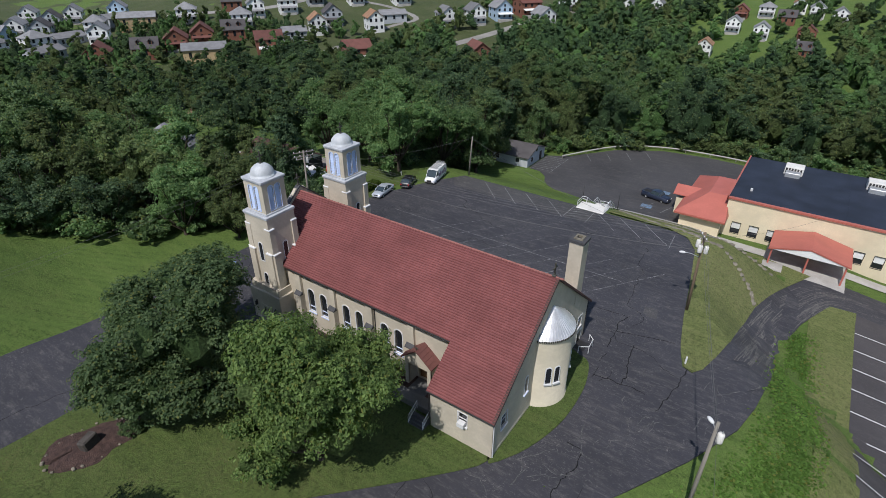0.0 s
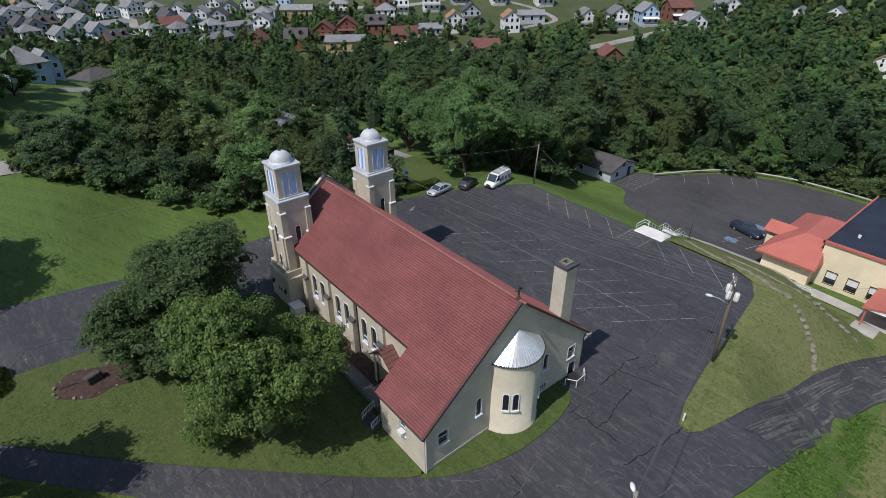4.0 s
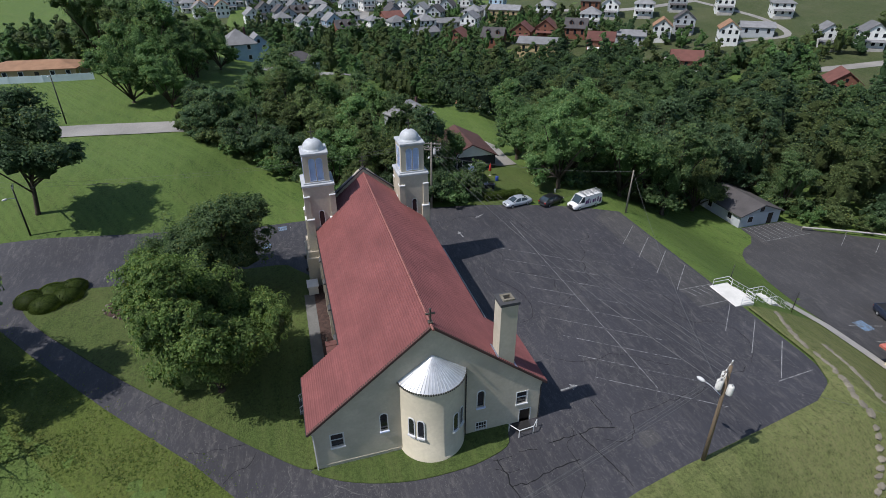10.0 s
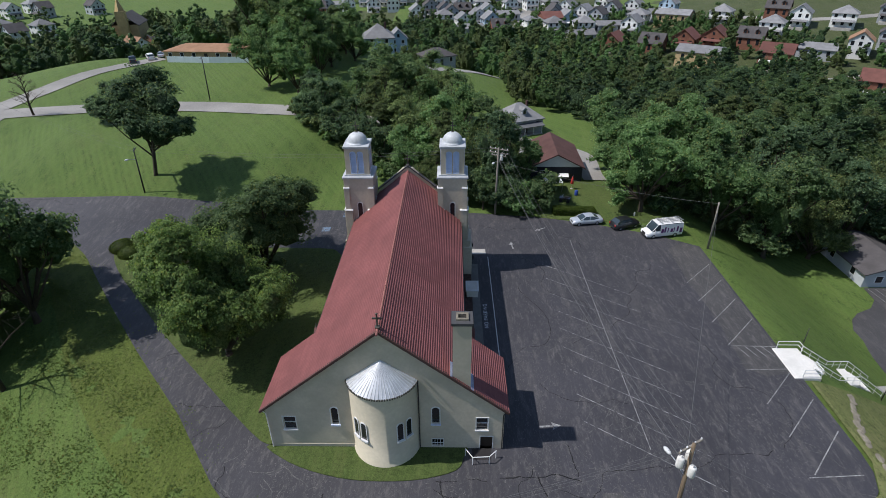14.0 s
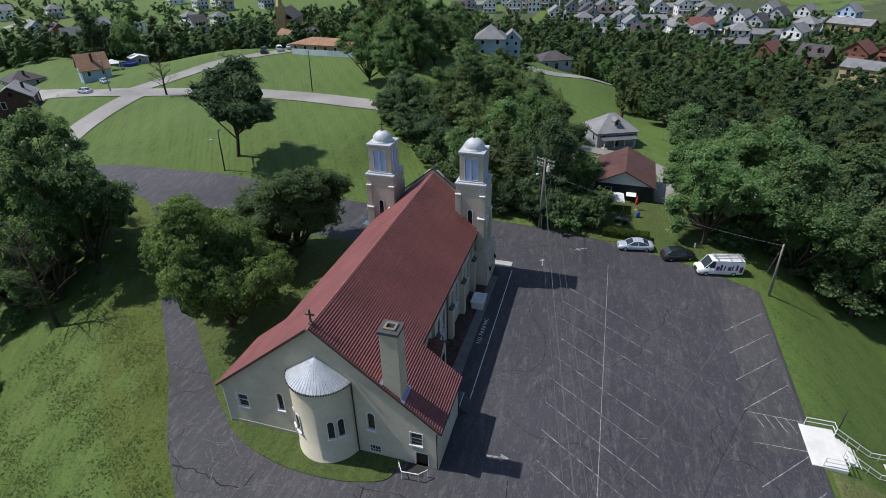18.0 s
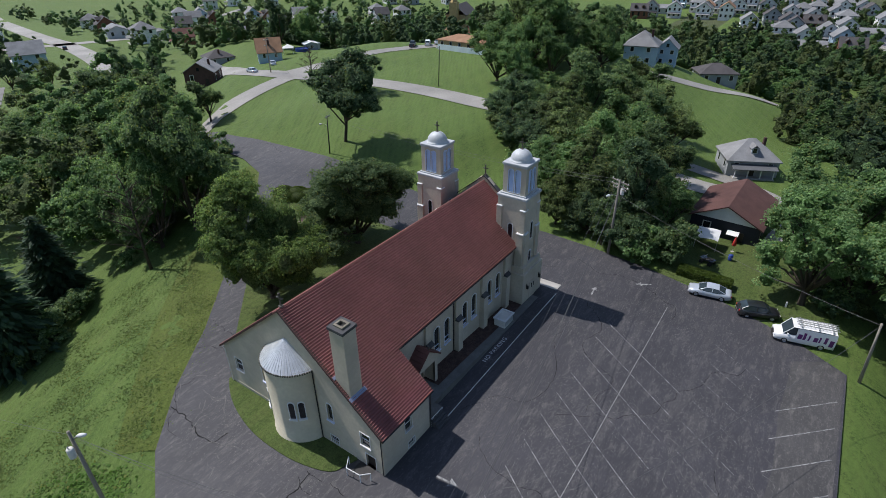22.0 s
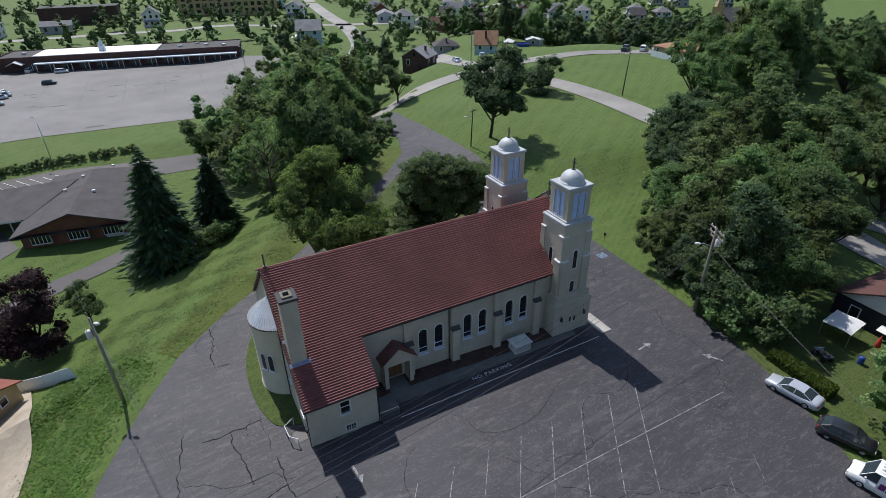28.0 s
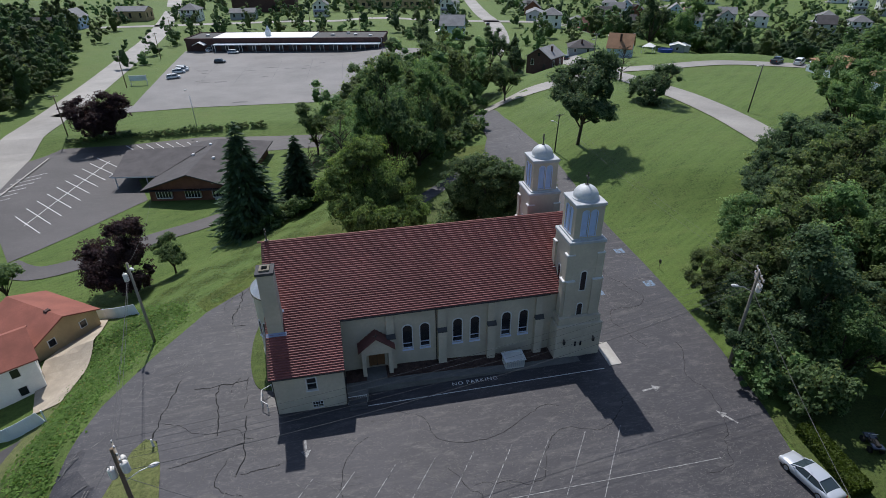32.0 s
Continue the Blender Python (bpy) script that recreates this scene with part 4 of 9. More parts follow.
# apse
AX, AR, AZ, AC = GABLE_X - 0.8, 2.88, 8.15, 10.15
g = Geo()
g.lathe(AX, RIDGE_Y, [(AR + 0.08, -0.3), (AR + 0.08, 0.35), (AR, 0.42), (AR, AZ)], 48, -math.pi / 2, math.pi / 2)
apse = part("apse", g, MAT["apse"], church, "round rendered apse", True)
n = 30
roof_ob = part("apse_roof", Geo().lathe(AX, RIDGE_Y, [(AR + 0.1, AZ - 0.25), (AR + 0.1, AZ - 0.2)], 30, -math.pi / 2, math.pi / 2), MAT["silver"], apse, "silver sheet metal half cone")
for i in range(n):
    w0, w1 = -math.pi / 2 + math.pi * i / n, -math.pi / 2 + math.pi * (i + 1) / n
    wm = (w0 + w1) / 2
    R2 = AR + 0.12
    pts = [(GABLE_X + 0.06, RIDGE_Y, AC)]
    for w, lift in ((w0, 0.05), (w0 + 0.012, 0.0), (w1 - 0.012, 0.0), (w1, 0.05)):
        pts.append((AX + R2 * math.cos(w), RIDGE_Y + R2 * math.sin(w), AZ - 0.12 + lift))
    pts.append((AX + R2 * math.cos(wm), RIDGE_Y + R2 * math.sin(wm), AZ - 0.24))
    part("roof_pan", Geo().add(pts, [(0, 1, 2), (0, 2, 3), (0, 3, 4), (1, 5, 2), (2, 5, 3), (3, 5, 4)]), MAT["silver"], roof_ob)
g = Geo()
for i in range(48):
    w = -math.pi / 2 + math.pi * (i + 0.5) / 48
    m = Matrix.Translation((AX, RIDGE_Y, 0)) @ Matrix.Rotation(w, 4, "Z")
    g.box(AR + 0.01, AR + 0.19, -0.055, 0.055, AZ - 0.24, AZ - 0.1, m)
part("eaves_trim", g, MAT["bronze"], apse)
for wc in (-0.68, 0.68):
    for dw in (-0.145, 0.145):
        w = wc + dw
        ca, sa = math.cos(w), math.sin(w)
        rnd = (lambda u, v, d_, ca=ca, sa=sa: (AX + ca * (AR + 0.03 - d_) - sa * u, RIDGE_Y + sa * (AR + 0.03 - d_) + ca * u, v))
        loop = arch(0, 3.05, 0.5, 1.85)
        win = part("window", ring_frame(loop, 0.1, 0.05, rnd, 0.02), MAT["trimwhite"], apse)
        part("pane", sheet(loop, rnd, 0.0), MAT["glassdark"], win)
        gs = Geo()
        bar3(gs, (-0.36, 2.88), (0.36, 3.04), rnd, -0.14, 0.1)
        part("sill", gs, MAT["trimwhite"], win)
g = Geo()
g.tube([(GABLE_X + 0.07, RIDGE_Y + AR + 0.02, AZ - 0.2), (GABLE_X + 0.07, RIDGE_Y + AR + 0.02, 0.1)], 0.05, 6)
part("downpipe", g, MAT["dark"], church)

# chimney
g = Geo()
g.box(-15.45, GABLE_X + 0.03, 43.3, 44.75, 6.8, 13.55)
chimney = part("chimney", g, MAT["stucco"], church, "tall square painted chimney")
g = Geo()
for a in (rect(-15.55, -13.97, 43.2, 43.55), rect(-15.55, -13.97, 44.5, 44.85), rect(-15.55, -15.2, 43.55, 44.5), rect(-14.32, -13.97, 43.55, 44.5)):
    g.prism(a, 13.55, 13.8)
part("cap", g, MAT["walk"], chimney)
g = Geo()
for a in (rect(-15.2, -14.32, 43.55, 43.72), rect(-15.2, -14.32, 44.33, 44.5), rect(-15.2, -15.0, 43.72, 44.33), rect(-14.52, -14.32, 43.72, 44.33)):
    g.prism(a, 13.6, 13.95)
part("flue_liner", g, MAT["stone"], chimney)
part("flue", Geo().box(-15.0, -14.52, 43.72, 44.33, 13.5, 13.7), MAT["dark"], chimney)
g = Geo()
g.add([(x, y, roof_z(y) + k) for x in (-15.7, -13.85) for y in (44.76, 45.02) for k in (0.1, 0.13)], [(0, 2, 3, 1), (4, 5, 7, 6), (1, 3, 7, 5), (0, 4, 6, 2), (2, 6, 7, 3)])
part("flashing", g, MAT["flash"], chimney, "bluish metal flashing")
g = Geo()
g.add([(x, y, roof_z(y) + k) for x in (-15.6, -13.9) for y in (43.1, 43.29) for k in (0.1, 0.16)], [(0, 2, 3, 1), (4, 5, 7, 6), (1, 3, 7, 5), (0, 4, 6, 2), (2, 6, 7, 3)])
part("flashing", g, MAT["flash"], chimney, "bluish metal flashing")


# towers
def tower(cy, mirror):
    cx = -44.4
    tw = part("tower", Geo().box(cx - 1.78, cx + 1.78, cy - 1.78, cy + 1.78, -0.3, 13.4), MAT["stucco"], church, "square bell tower with pale blue louvres")
    # wide lower stage
    g = Geo()
    g.soft(cx - 2.5, cx + 2.5, cy - 2.5, cy + 2.5, -0.3, 4.2, 0.05)
    g.box(cx - 2.25, cx + 2.25, cy - 2.25, cy + 2.25, 4.2, 5.0)
    part("lower_stage", g, MAT["stucco"], tw)
    # corner buttresses that step back, with white caps
    for sx in (-1, 1):
        for sy in (-1, 1):
            g, caps = Geo(), []
            for z0, z1, o, wd in ((4.0, 9.2, 2.12, 0.85), (9.2, 12.1, 1.95, 0.65)):
                c = Geo()
                caps.append(c)
                for ax in (0, 1):
                    if ax == 0:
                        xs = sorted((cx + sx * (1.75 - wd + 0.35), cx + sx * o))
                        ys = sorted((cy + sy * (1.8 - wd), cy + sy * 1.82))
                    else:
                        ys = sorted((cy + sy * (1.75 - wd + 0.35), cy + sy * (o - 0.12)))
                        xs = sorted((cx + sx * (1.8 - wd), cx + sx * 1.82))
                    g.box(xs[0], xs[1], ys[0], ys[1], z0, z1)
                    a, b = 0.04, 0.13
                    c.soft(xs[0] - a, xs[1] + a, ys[0] - a, ys[1] + a, z1, z1 + b, 0.05)
            bt = part("buttress", g, MAT["stucco"], tw)
            for c in caps:
                part("buttress_cap", c, MAT["trimwhite"], bt, "white painted cap")
    # ledge, belfry, cornice
    g = Geo()
    g.soft(cx - 1.9, cx + 1.9, cy - 1.9, cy + 1.9, 13.34, 13.6, 0.05)
    g.box(cx - 1.6, cx + 1.6, cy - 1.6, cy + 1.6, 13.58, 13.75)
    part("ledge", g, MAT["cornice"], tw, "white painted ledge")
    hb = 1.42
    for k in range(4):
        m = Matrix.Translation((cx, cy, 0)) @ Matrix.Rotation(k * math.pi / 2, 4, "Z")
        wall = (lambda u, v, w, m=m: tuple(m @ Vector((hb - w, u, v))))
        hs = [arch(u, 13.95, 0.62, 2.65) for u in (-0.43, 0.43)]
        e = hb if k % 2 == 0 else hb - 0.252
        part("belfry_wall", panel(rect(-e, e, 13.7, 16.98), hs, 0.25, wall), MAT["stucco"], tw)
        for u, lp in zip((-0.43, 0.43), hs):
            fr = part("louvre_frame", ring_frame(lp, 0.07, 0.04, wall), MAT["louver"], tw)
            g = Geo()
            for i in range(13):
                v = 14.0 + i * 0.2
                half = 0.29
                top = 13.95 + 2.65 - 0.31
                if v > top:
                    half = math.sqrt(max(0.02, 0.31 ** 2 - (v - top) ** 2)) - 0.02
                p = [wall(u - half, v, 0.03), wall(u + half, v, 0.03), wall(u + half, v + 0.17, 0.17), wall(u - half, v + 0.17, 0.17),
                     wall(u - half, v - 0.03, 0.04), wall(u + half, v - 0.03, 0.04)]
                g.add(p, [(0, 1, 2, 3), (4, 5, 1, 0)])
            part("louvre_slats", g, MAT["louver"], fr)
            part("louvre_backing", sheet(lp, wall, 0.2), MAT["louver"], fr)
    g = Geo()
    g.box(cx - 1.45, cx + 1.45, cy - 1.45, cy + 1.45, 16.95, 17.1)
    g.soft(cx - 1.56, cx + 1.56, cy - 1.56, cy + 1.56, 17.1, 17.32, 0.05)
    for k in range(4):
        m = Matrix.Translation((cx, cy, 0)) @ Matrix.Rotation(k * math.pi / 2, 4, "Z")
        for i in range(11):
            u = -1.35 + i * 0.27
            g.box(1.42, 1.52, u - 0.06, u + 0.06, 16.98, 17.12, m)
    part("cornice", g, MAT["cornice"], tw, "white dentilled cornice")
    g = Geo()
    prof = [(1.28, 17.3), (1.28, 17.42), (1.24, 17.44)] + [(1.22 * math.cos(a), 17.44 + 1.17 * math.sin(a)) for a in [i * math.pi / 2 / 9 for i in range(9)]] + [(0.1, 18.6), (0.001, 18.61)]
    g.lathe(cx, cy, prof, 28)
    dome = part("dome", g, MAT["dome"], tw, "silver painted dome", True)
    part("cross", cross_geo(cx, cy, 18.55, 1.2, 0.055), MAT["bronze"], dome)
    # slit windows on the shaft
    for k in range(4):
        m = Matrix.Translation((cx, cy, 0)) @ Matrix.Rotation(k * math.pi / 2, 4, "Z")
        wall = (lambda u, v, w, m=m: tuple(m @ Vector((1.82 - w, u, v))))
        for v0, h in ((8.0, 2.2),) + (((4.9, 1.5),) if k in (1, 3) else ()):
            off = 0.0
            lp = arch(off, v0, 0.55, h)
            w2 = (lambda u, v, w, m=m: tuple(m @ Vector((1.785 - w, u, v))))
            fr = part("slit_window", ring_frame(lp, 0.09, 0.06, w2), MAT["trimwhite"], tw)
            part("pane", sheet(lp, w2, -0.012), MAT["glassdark"], fr)
            if v0 < 6:
                gs = Geo()
                bar3(gs, (-0.8, v0 - 0.3), (0.8, v0 - 0.05), w2, -0.32, 0.0)
                part("sill", gs, MAT["walk"], fr)
    # side door at the outer face, with a lamp on either side
    m = Matrix.Translation((cx, cy, 0)) @ Matrix.Rotation(math.pi / 2 * mirror, 4, "Z")
    wall = (lambda u, v, w, m=m: tuple(m @ Vector((2.5 - w, u, v))))
    g = Geo()
    bar3(g, (-0.75, 0.0), (0.75, 2.4), wall, -0.05, 0.02)
    dr = part("tower_door", g, MAT["stucco"], tw, "cream double door with two small panes")
    for u in (-0.3, 0.3):
        g = Geo()
        bar3(g, (u - 0.11, 1.5), (u + 0.11, 2.1), wall, -0.065, -0.04)
        part("door_pane", g, MAT["glassdark"], dr)
    for u in (-1.6, 1.6):
        g = Geo()
        bar3(g, (u - 0.1, 2.0), (u + 0.1, 2.45), wall, -0.28, -0.06)
        bar3(g, (u - 0.04, 2.2), (u + 0.04, 2.6), wall, -0.1, 0.02)
        part("wall_lantern", g, MAT["dark"], tw, "dark metal wall lantern")
    return tw


tower(RIDGE_Y - 5.8, -1)
tower(RIDGE_Y + 5.65, 1)

# ---- round the church ----
def flat_quad(g, a, b, w, z, land=False):
    """A painted line from a to b."""
    a, b = Vector(a), Vector(b)
    d = (b - a).normalized()
    s = Vector((-d.y, d.x)) * w / 2
    n = max(1, int((b - a).length / 4)) if land else 1
    for i in range(n):
        p, q = a.lerp(b, i / n), a.lerp(b, (i + 1) / n)
        g.add([(c.x, c.y, (ground_z(c.x, c.y) if land else 0) + z) for c in (p - s, q - s, q + s, p + s)], [(0, 1, 2, 3)])


def terrace(side):
    """Raised walk beside the nave, falling to the level of the lot at the towers."""
    g, bed = Geo(), Geo()
    for i in range(12):
        x0, x1 = -20.5 - i * 2.0, -20.5 - (i + 1) * 2.0
        z0, z1 = (0.82 - 0.7 * smooth01((-x - 24) / 18) for x in (x0, x1))
        ya, yb, yc = (RIDGE_Y + side * v for v in (6.3, 8.1, 9.3 if side < 0 else 10.0 if i == 0 else 9.05))
        for gg, p, q, up in ((bed, ya, yb, 0.04), (g, yb, yc, 0.0)):
            if gg is bed and i == 1:
                gg = g
            gg.add([(x0, p, z0 + up), (x1, p, z1 + up), (x1, q, z1 + up), (x0, q, z0 + up), (x0, q, -0.2), (x1, q, -0.2)], [(0, 1, 2, 3), (3, 2, 5, 4)])
        g.add([(x0, yc, z0), (x0, yc, -0.2), (x0, ya, -0.2), (x0, ya, z0)], [(0, 1, 2, 3)] if i == 0 else [])
    part("walkway", g, MAT["navewalk"], None, "grey concrete walk along the nave wall", category="pavement", kind="structure")
    part("flower_bed", bed, MAT["mulch"], None, "bed of dark red mulch against the nave wall", category="flower bed", kind="structure")


def steps_and_rail(side):
    st = thing("entrance_steps", "grey concrete steps with a white iron handrail by the transept", "steps")
    y0 = RIDGE_Y + side * 10.02
    for i in range(4):
        g = Geo()
        ys = sorted((y0, y0 + side * (1.0 - i * 0.25)))
        g.soft(-22.3, -20.6, ys[0], ys[1], 0.0 if i == 0 else 0.19 * i, 0.19 * (i + 1), 0.02)
        part("step", g, MAT["walk"], st)
    if side > 0:
        g = Geo().tube([(-22.3, 47.75, 1.0), (-20.5, 47.75, 1.0)], 0.03, 6).tube([(-22.3, 47.75, 0.3), (-20.5, 47.75, 0.3)], 0.02, 5)
        for i in range(10):
            g.tube([(-22.3 + i * 0.2, 47.75, 0.06), (-22.3 + i * 0.2, 47.75, 1.0)], 0.014 if 0 < i < 9 else 0.028, 5)
        part("handrail", g, MAT["trimwhite"], st, "white iron handrail")
        return
    for x in (-22.25, -20.65):
        g = Geo()
        a, b = (x, y0 - side * 0.4, 1.75), (x, y0 + side * 0.95, 1.05)
        g.tube([a, b], 0.03, 6)
        g.tube([(x, y0 - side * 0.4, 1.2), (x, y0 + side * 0.95, 0.45)], 0.02, 5)
        for i in range(9):
            t = i / 8
            y = a[1] + (b[1] - a[1]) * t
            g.tube([(x, y, 1.75 - 0.7 * t), (x, y, 0.85 - 0.75 * t)], 0.014 if 0 < i < 8 else 0.028, 5)
        part("handrail", g, MAT["trimwhite"], st, "white iron handrail")


for side in (1, -1):
    terrace(side)
    steps_and_rail(side)

rail = thing("basement_railing", "white pipe railing round the basement door", "railing")
g = Geo()
pts = [(-13.3, 44.4), (-12.4, 45.0), (-12.5, 46.4), (-13.1, 47.0)]
for z in (0.95,):
    g.tube([(x, y, z) for x, y in pts], 0.045, 6)
part("handrail", g, MAT["trimwhite"], rail)
for x, y in pts:
    part("post", Geo().tube([(x, y, 0.05), (x, y, 0.98)], 0.04, 6), MAT["trimwhite"], rail)
part("well_floor", Geo().box(-14.05, -12.9, 45.0, 46.6, 0.065, 0.075), MAT["dark"], rail)

box = thing("cooling_unit", "large white air conditioning cabinet beside the nave", "cooling unit")
part("cabinet", Geo().soft(-38.5, -36.5, 45.0, 46.4, 0.25, 1.2, 0.05), MAT["pale_concrete"], box)
part("lid", Geo().box(-38.6, -36.4, 44.9, 45.1, 1.2, 1.32).box(-38.6, -36.4, 46.3, 46.5, 1.2, 1.32).box(-38.6, -38.4, 45.1, 46.3, 1.2, 1.32).box(-36.6, -36.4, 45.1, 46.3, 1.2, 1.32), MAT["trimwhite"], box)
g = Geo()
for i in range(9):
    g.box(-38.35 + i * 0.2, -38.25 + i * 0.2, 46.4, 46.43, 0.45, 1.1)
part("grille", g, MAT["steel"], box)
box = thing("cooling_unit", "white air conditioning cabinet south of the nave", "cooling unit")
part("cabinet", Geo().soft(-41.6, -40.0, 28.9, 30.1, 0.1, 1.3, 0.05), MAT["pale_concrete"], box)
part("lid", Geo().soft(-41.7, -39.9, 28.8, 30.2, 1.3, 1.4, 0.03), MAT["trimwhite"], box)

# ramp at the tower and a low edge wall
part("ramp", Geo().soft(-48.6, -47.2, 44.3, 47.9, 0.0, 0.12, 0.02), MAT["concrete"], None, "pale concrete ramp by the tower", category="pavement", kind="structure")
part("tower_steps", Geo().soft(-48.4, -46.9, 38.5, 43.0, 0.0, 0.55, 0.04).soft(-47.9, -46.9, 39, 43, 0.55, 0.8, 0.04), MAT["concrete"], None, "concrete steps at the church front", category="steps", kind="structure")

# painted lines
g = Geo()
for i in range(9):
    x = -17.2 - i * 3.42
    flat_quad(g, (x, 55.4), (x + 7.2, 65.4), 0.075, 0.075)
lines = part("stall_lines", g, MAT["stall"], None, "worn white stall lines on the lot", category="road marking", kind="structure")
g = Geo()
flat_quad(g, (-51.2, 60.4), (-14.1, 60.5), 0.07, 0.078)
for x in (-44.7, -40.8, -36.7, -32.6, -24.1, -20.2, -16.3):
    flat_quad(g, (x, 77.9), (x + 4.6, 73.2), 0.09, 0.076)
flat_quad(g, (-11.4, 72.6), (-11.7, 77.2), 0.09, 0.076)
flat_quad(g, (-27.9, 73.5), (-27.8, 78.2), 0.08, 0.077)
flat_quad(g, (-24.2, 73.4), (-24.3, 78.0), 0.08, 0.077)
for i in range(5):
    flat_quad(g, (-27.8, 74.0 + i * 0.9), (-26.2, 74.6 + i * 0.9), 0.08, 0.078)
part("edge_lines", g, MAT["paint"], None, "worn white lines along the lot's edge", category="road marking", kind="structure")
g = Geo()
for i in range(6):
    x = -46.0 + i * 3.34
    flat_quad(g, (x - 1.2, 66.5), (x + 2.2, 71.4), 0.08, 0.076)
for a, b in (((-62.0, 8.3), (-59.6, 8.3)), ((-53.4, 12.1), (-49.8, 12.2)), ((-52.0, 3.9), (-49.8, 3.9)), ((-60.8, 27.5), (-57.6, 27.6)), ((-60.5, 33.5), (-56.8, 33.6))):
    flat_quad(g, a, b, 0.1, 0.085, True)
part("faded_lines", g, MAT["faint"], None, "faded white lines on the asphalt", category="road marking", kind="structure")
g = Geo()
flat_quad(g, (-20.8, 48.3), (-46.5, 48.15), 0.09, 0.0765)
part("kerb_line", g, MAT["bold"], None, "long white line beside the church walk", category="road marking", kind="structure")
txt = bpy.data.curves.new("no_parking_text", "FONT")
txt.body, txt.size, txt.align_x, txt.space_character = "NO PARKING", 0.68, "CENTER", 1.18
txt.materials.append(MAT["trimwhite"])
ob = new("no_parking_text", txt)
ob.matrix_basis = pose(-33.05, 47.4, 0.082, 0, 0, 180)
tagged(ob, "white painted words on the asphalt by the walk", "road marking", kind="structure")


def arrow(x, y, a):
    g = Geo()
    m = pose(x, y, 0.078 + ground_z(x, y), 0, 0, a)
    g.add([m @ Vector(p) for p in ((-1.0, -0.1, 0), (0.2, -0.1, 0), (0.2, 0.1, 0), (-1.0, 0.1, 0), (0.2, -0.42, 0), (1.0, 0, 0), (0.2, 0.42, 0))], [(0, 1, 2, 3), (4, 5, 6)])
    part("arrow_marking", g, MAT["paint"], None, "worn white arrow painted on the asphalt", category="road marking", kind="structure")


arrow(-54.6, 56.5, -60)
arrow(-49.7, 51.8, 185)
arrow(-16.6, 52.2, 95)
for x, y in ((-51.9, 35.4), (-59.1, 34.8), (-54.5, 24.0), (-59.3, 26.4)):
    g = Geo().add([(x - 0.65, y - 0.6, 0.078), (x + 0.65, y - 0.6, 0.078), (x + 0.65, y + 0.6, 0.078), (x - 0.65, y + 0.6, 0.078)], [(0, 1, 2, 3)])
    hc = part("accessible_bay_marking", g, MAT["bluepaint"], None, "worn blue accessible parking square", category="road marking", kind="structure")
    g = Geo()
    flat_quad(g, (x - 0.1, y + 0.5), (x - 0.1, y - 0.1), 0.14, 0.084)
    flat_quad(g, (x - 0.1, y - 0.1), (x + 0.4, y - 0.2), 0.14, 0.0845)
    flat_quad(g, (x - 0.45, y - 0.45), (x + 0.3, y - 0.5), 0.14, 0.085)
    part("symbol", g, MAT["faint"], hc)

# seams, cracks and tar lines
rng = np.random.default_rng(8)
dark_g, pale_g = Geo(), Geo()


def crack(g, x, y, heading, length, w, z):
    p = Vector((x, y))
    a = heading
    for _ in range(int(length / 0.45)):
        a += rng.normal() * 0.4
        a = heading + (a - heading) * 0.85
        q = p + Vector((math.cos(a), math.sin(a))) * 0.45
        if in_loop(q.x, q.y, UPPER) and in_loop(p.x, p.y, UPPER) and not in_loop(q.x, q.y, ISLAND) and not in_loop(q.x, q.y, APRON):
            flat_quad(g, p, q, w * rng.uniform(0.6, 1.4), z, True)
        p = q


for x, y, h, ln in ((-12, 50, 0.5, 10), (-15, 20, 2.3, 18), (-25, 12, 2.3, 22), (-19, 17, 2.0, 10), (-50, 0, 1.6, 24), (-55, 30, 1.4, 22),
                    (-10, 52, 1.5, 22), (-22, 52, 0.4, 14), (-57, -30, 1.5, 22), (-56, 46, 0.9, 20), (-47, 52, 0.8, 22), (-30, 70, 0.1, 20), (-45, 70, -0.2, 24), (-40, 52, 0.2, 20), (-12, 24, 1.0, 9)):
    crack(dark_g, x, y, h, ln, 0.045, 0.07)
for i in range(70):
    crack(pale_g, rng.uniform(-54, -10), rng.uniform(50, 77), rng.choice((0.45, 2.2, -0.2, 0.9)), rng.uniform(1.0, 5.5), 0.05, 0.072)
for i in range(14):
    t = rng.random()
    crack(pale_g, -12 - 34 * t + rng.uniform(-2, 2), 23.5 - 27 * t + rng.uniform(-2, 2), rng.choice((2.3, 2.1, 0.7)), rng.uniform(1, 6), 0.06, 0.072)
for line in (((-4.2, 40.9), (-3.7, 43), (-3.3, 46), (-3.1, 48.5)), ((-8, 42.5), (-8, 44.6), (-8.5, 46.4), (-8.8, 49.1)), ((-11.1, 47.2), (-11.2, 49.8), (-11.5, 52), (-10.9, 53.9)), ((-5.6, 42.5), (-7.2, 42.7), (-8.3, 42.4), (-10.8, 42.3)),
             ((-5.2, 51.9), (-7.9, 51.3), (-11.2, 50.4)), ((-8.4, 25.7), (-8.4, 29.1), (-7.8, 30.8), (-8.1, 32.8), (-9.5, 32.9)), ((-11.3, 53.7), (-14.5, 53.4))):
    for a, b in zip(line, line[1:]):
        a, b = Vector(a), Vector(b)
        n = max(2, int((b - a).length / 0.4))
        ps = [a.lerp(b, i / n) + Vector((rng.normal(), rng.normal())) * (0.07 if 0 < i < n else 0.0) for i in range(n + 1)]
        for p, q in zip(ps, ps[1:]):
            flat_quad(dark_g, p, q, rng.uniform(0.05, 0.12), 0.0708, True)
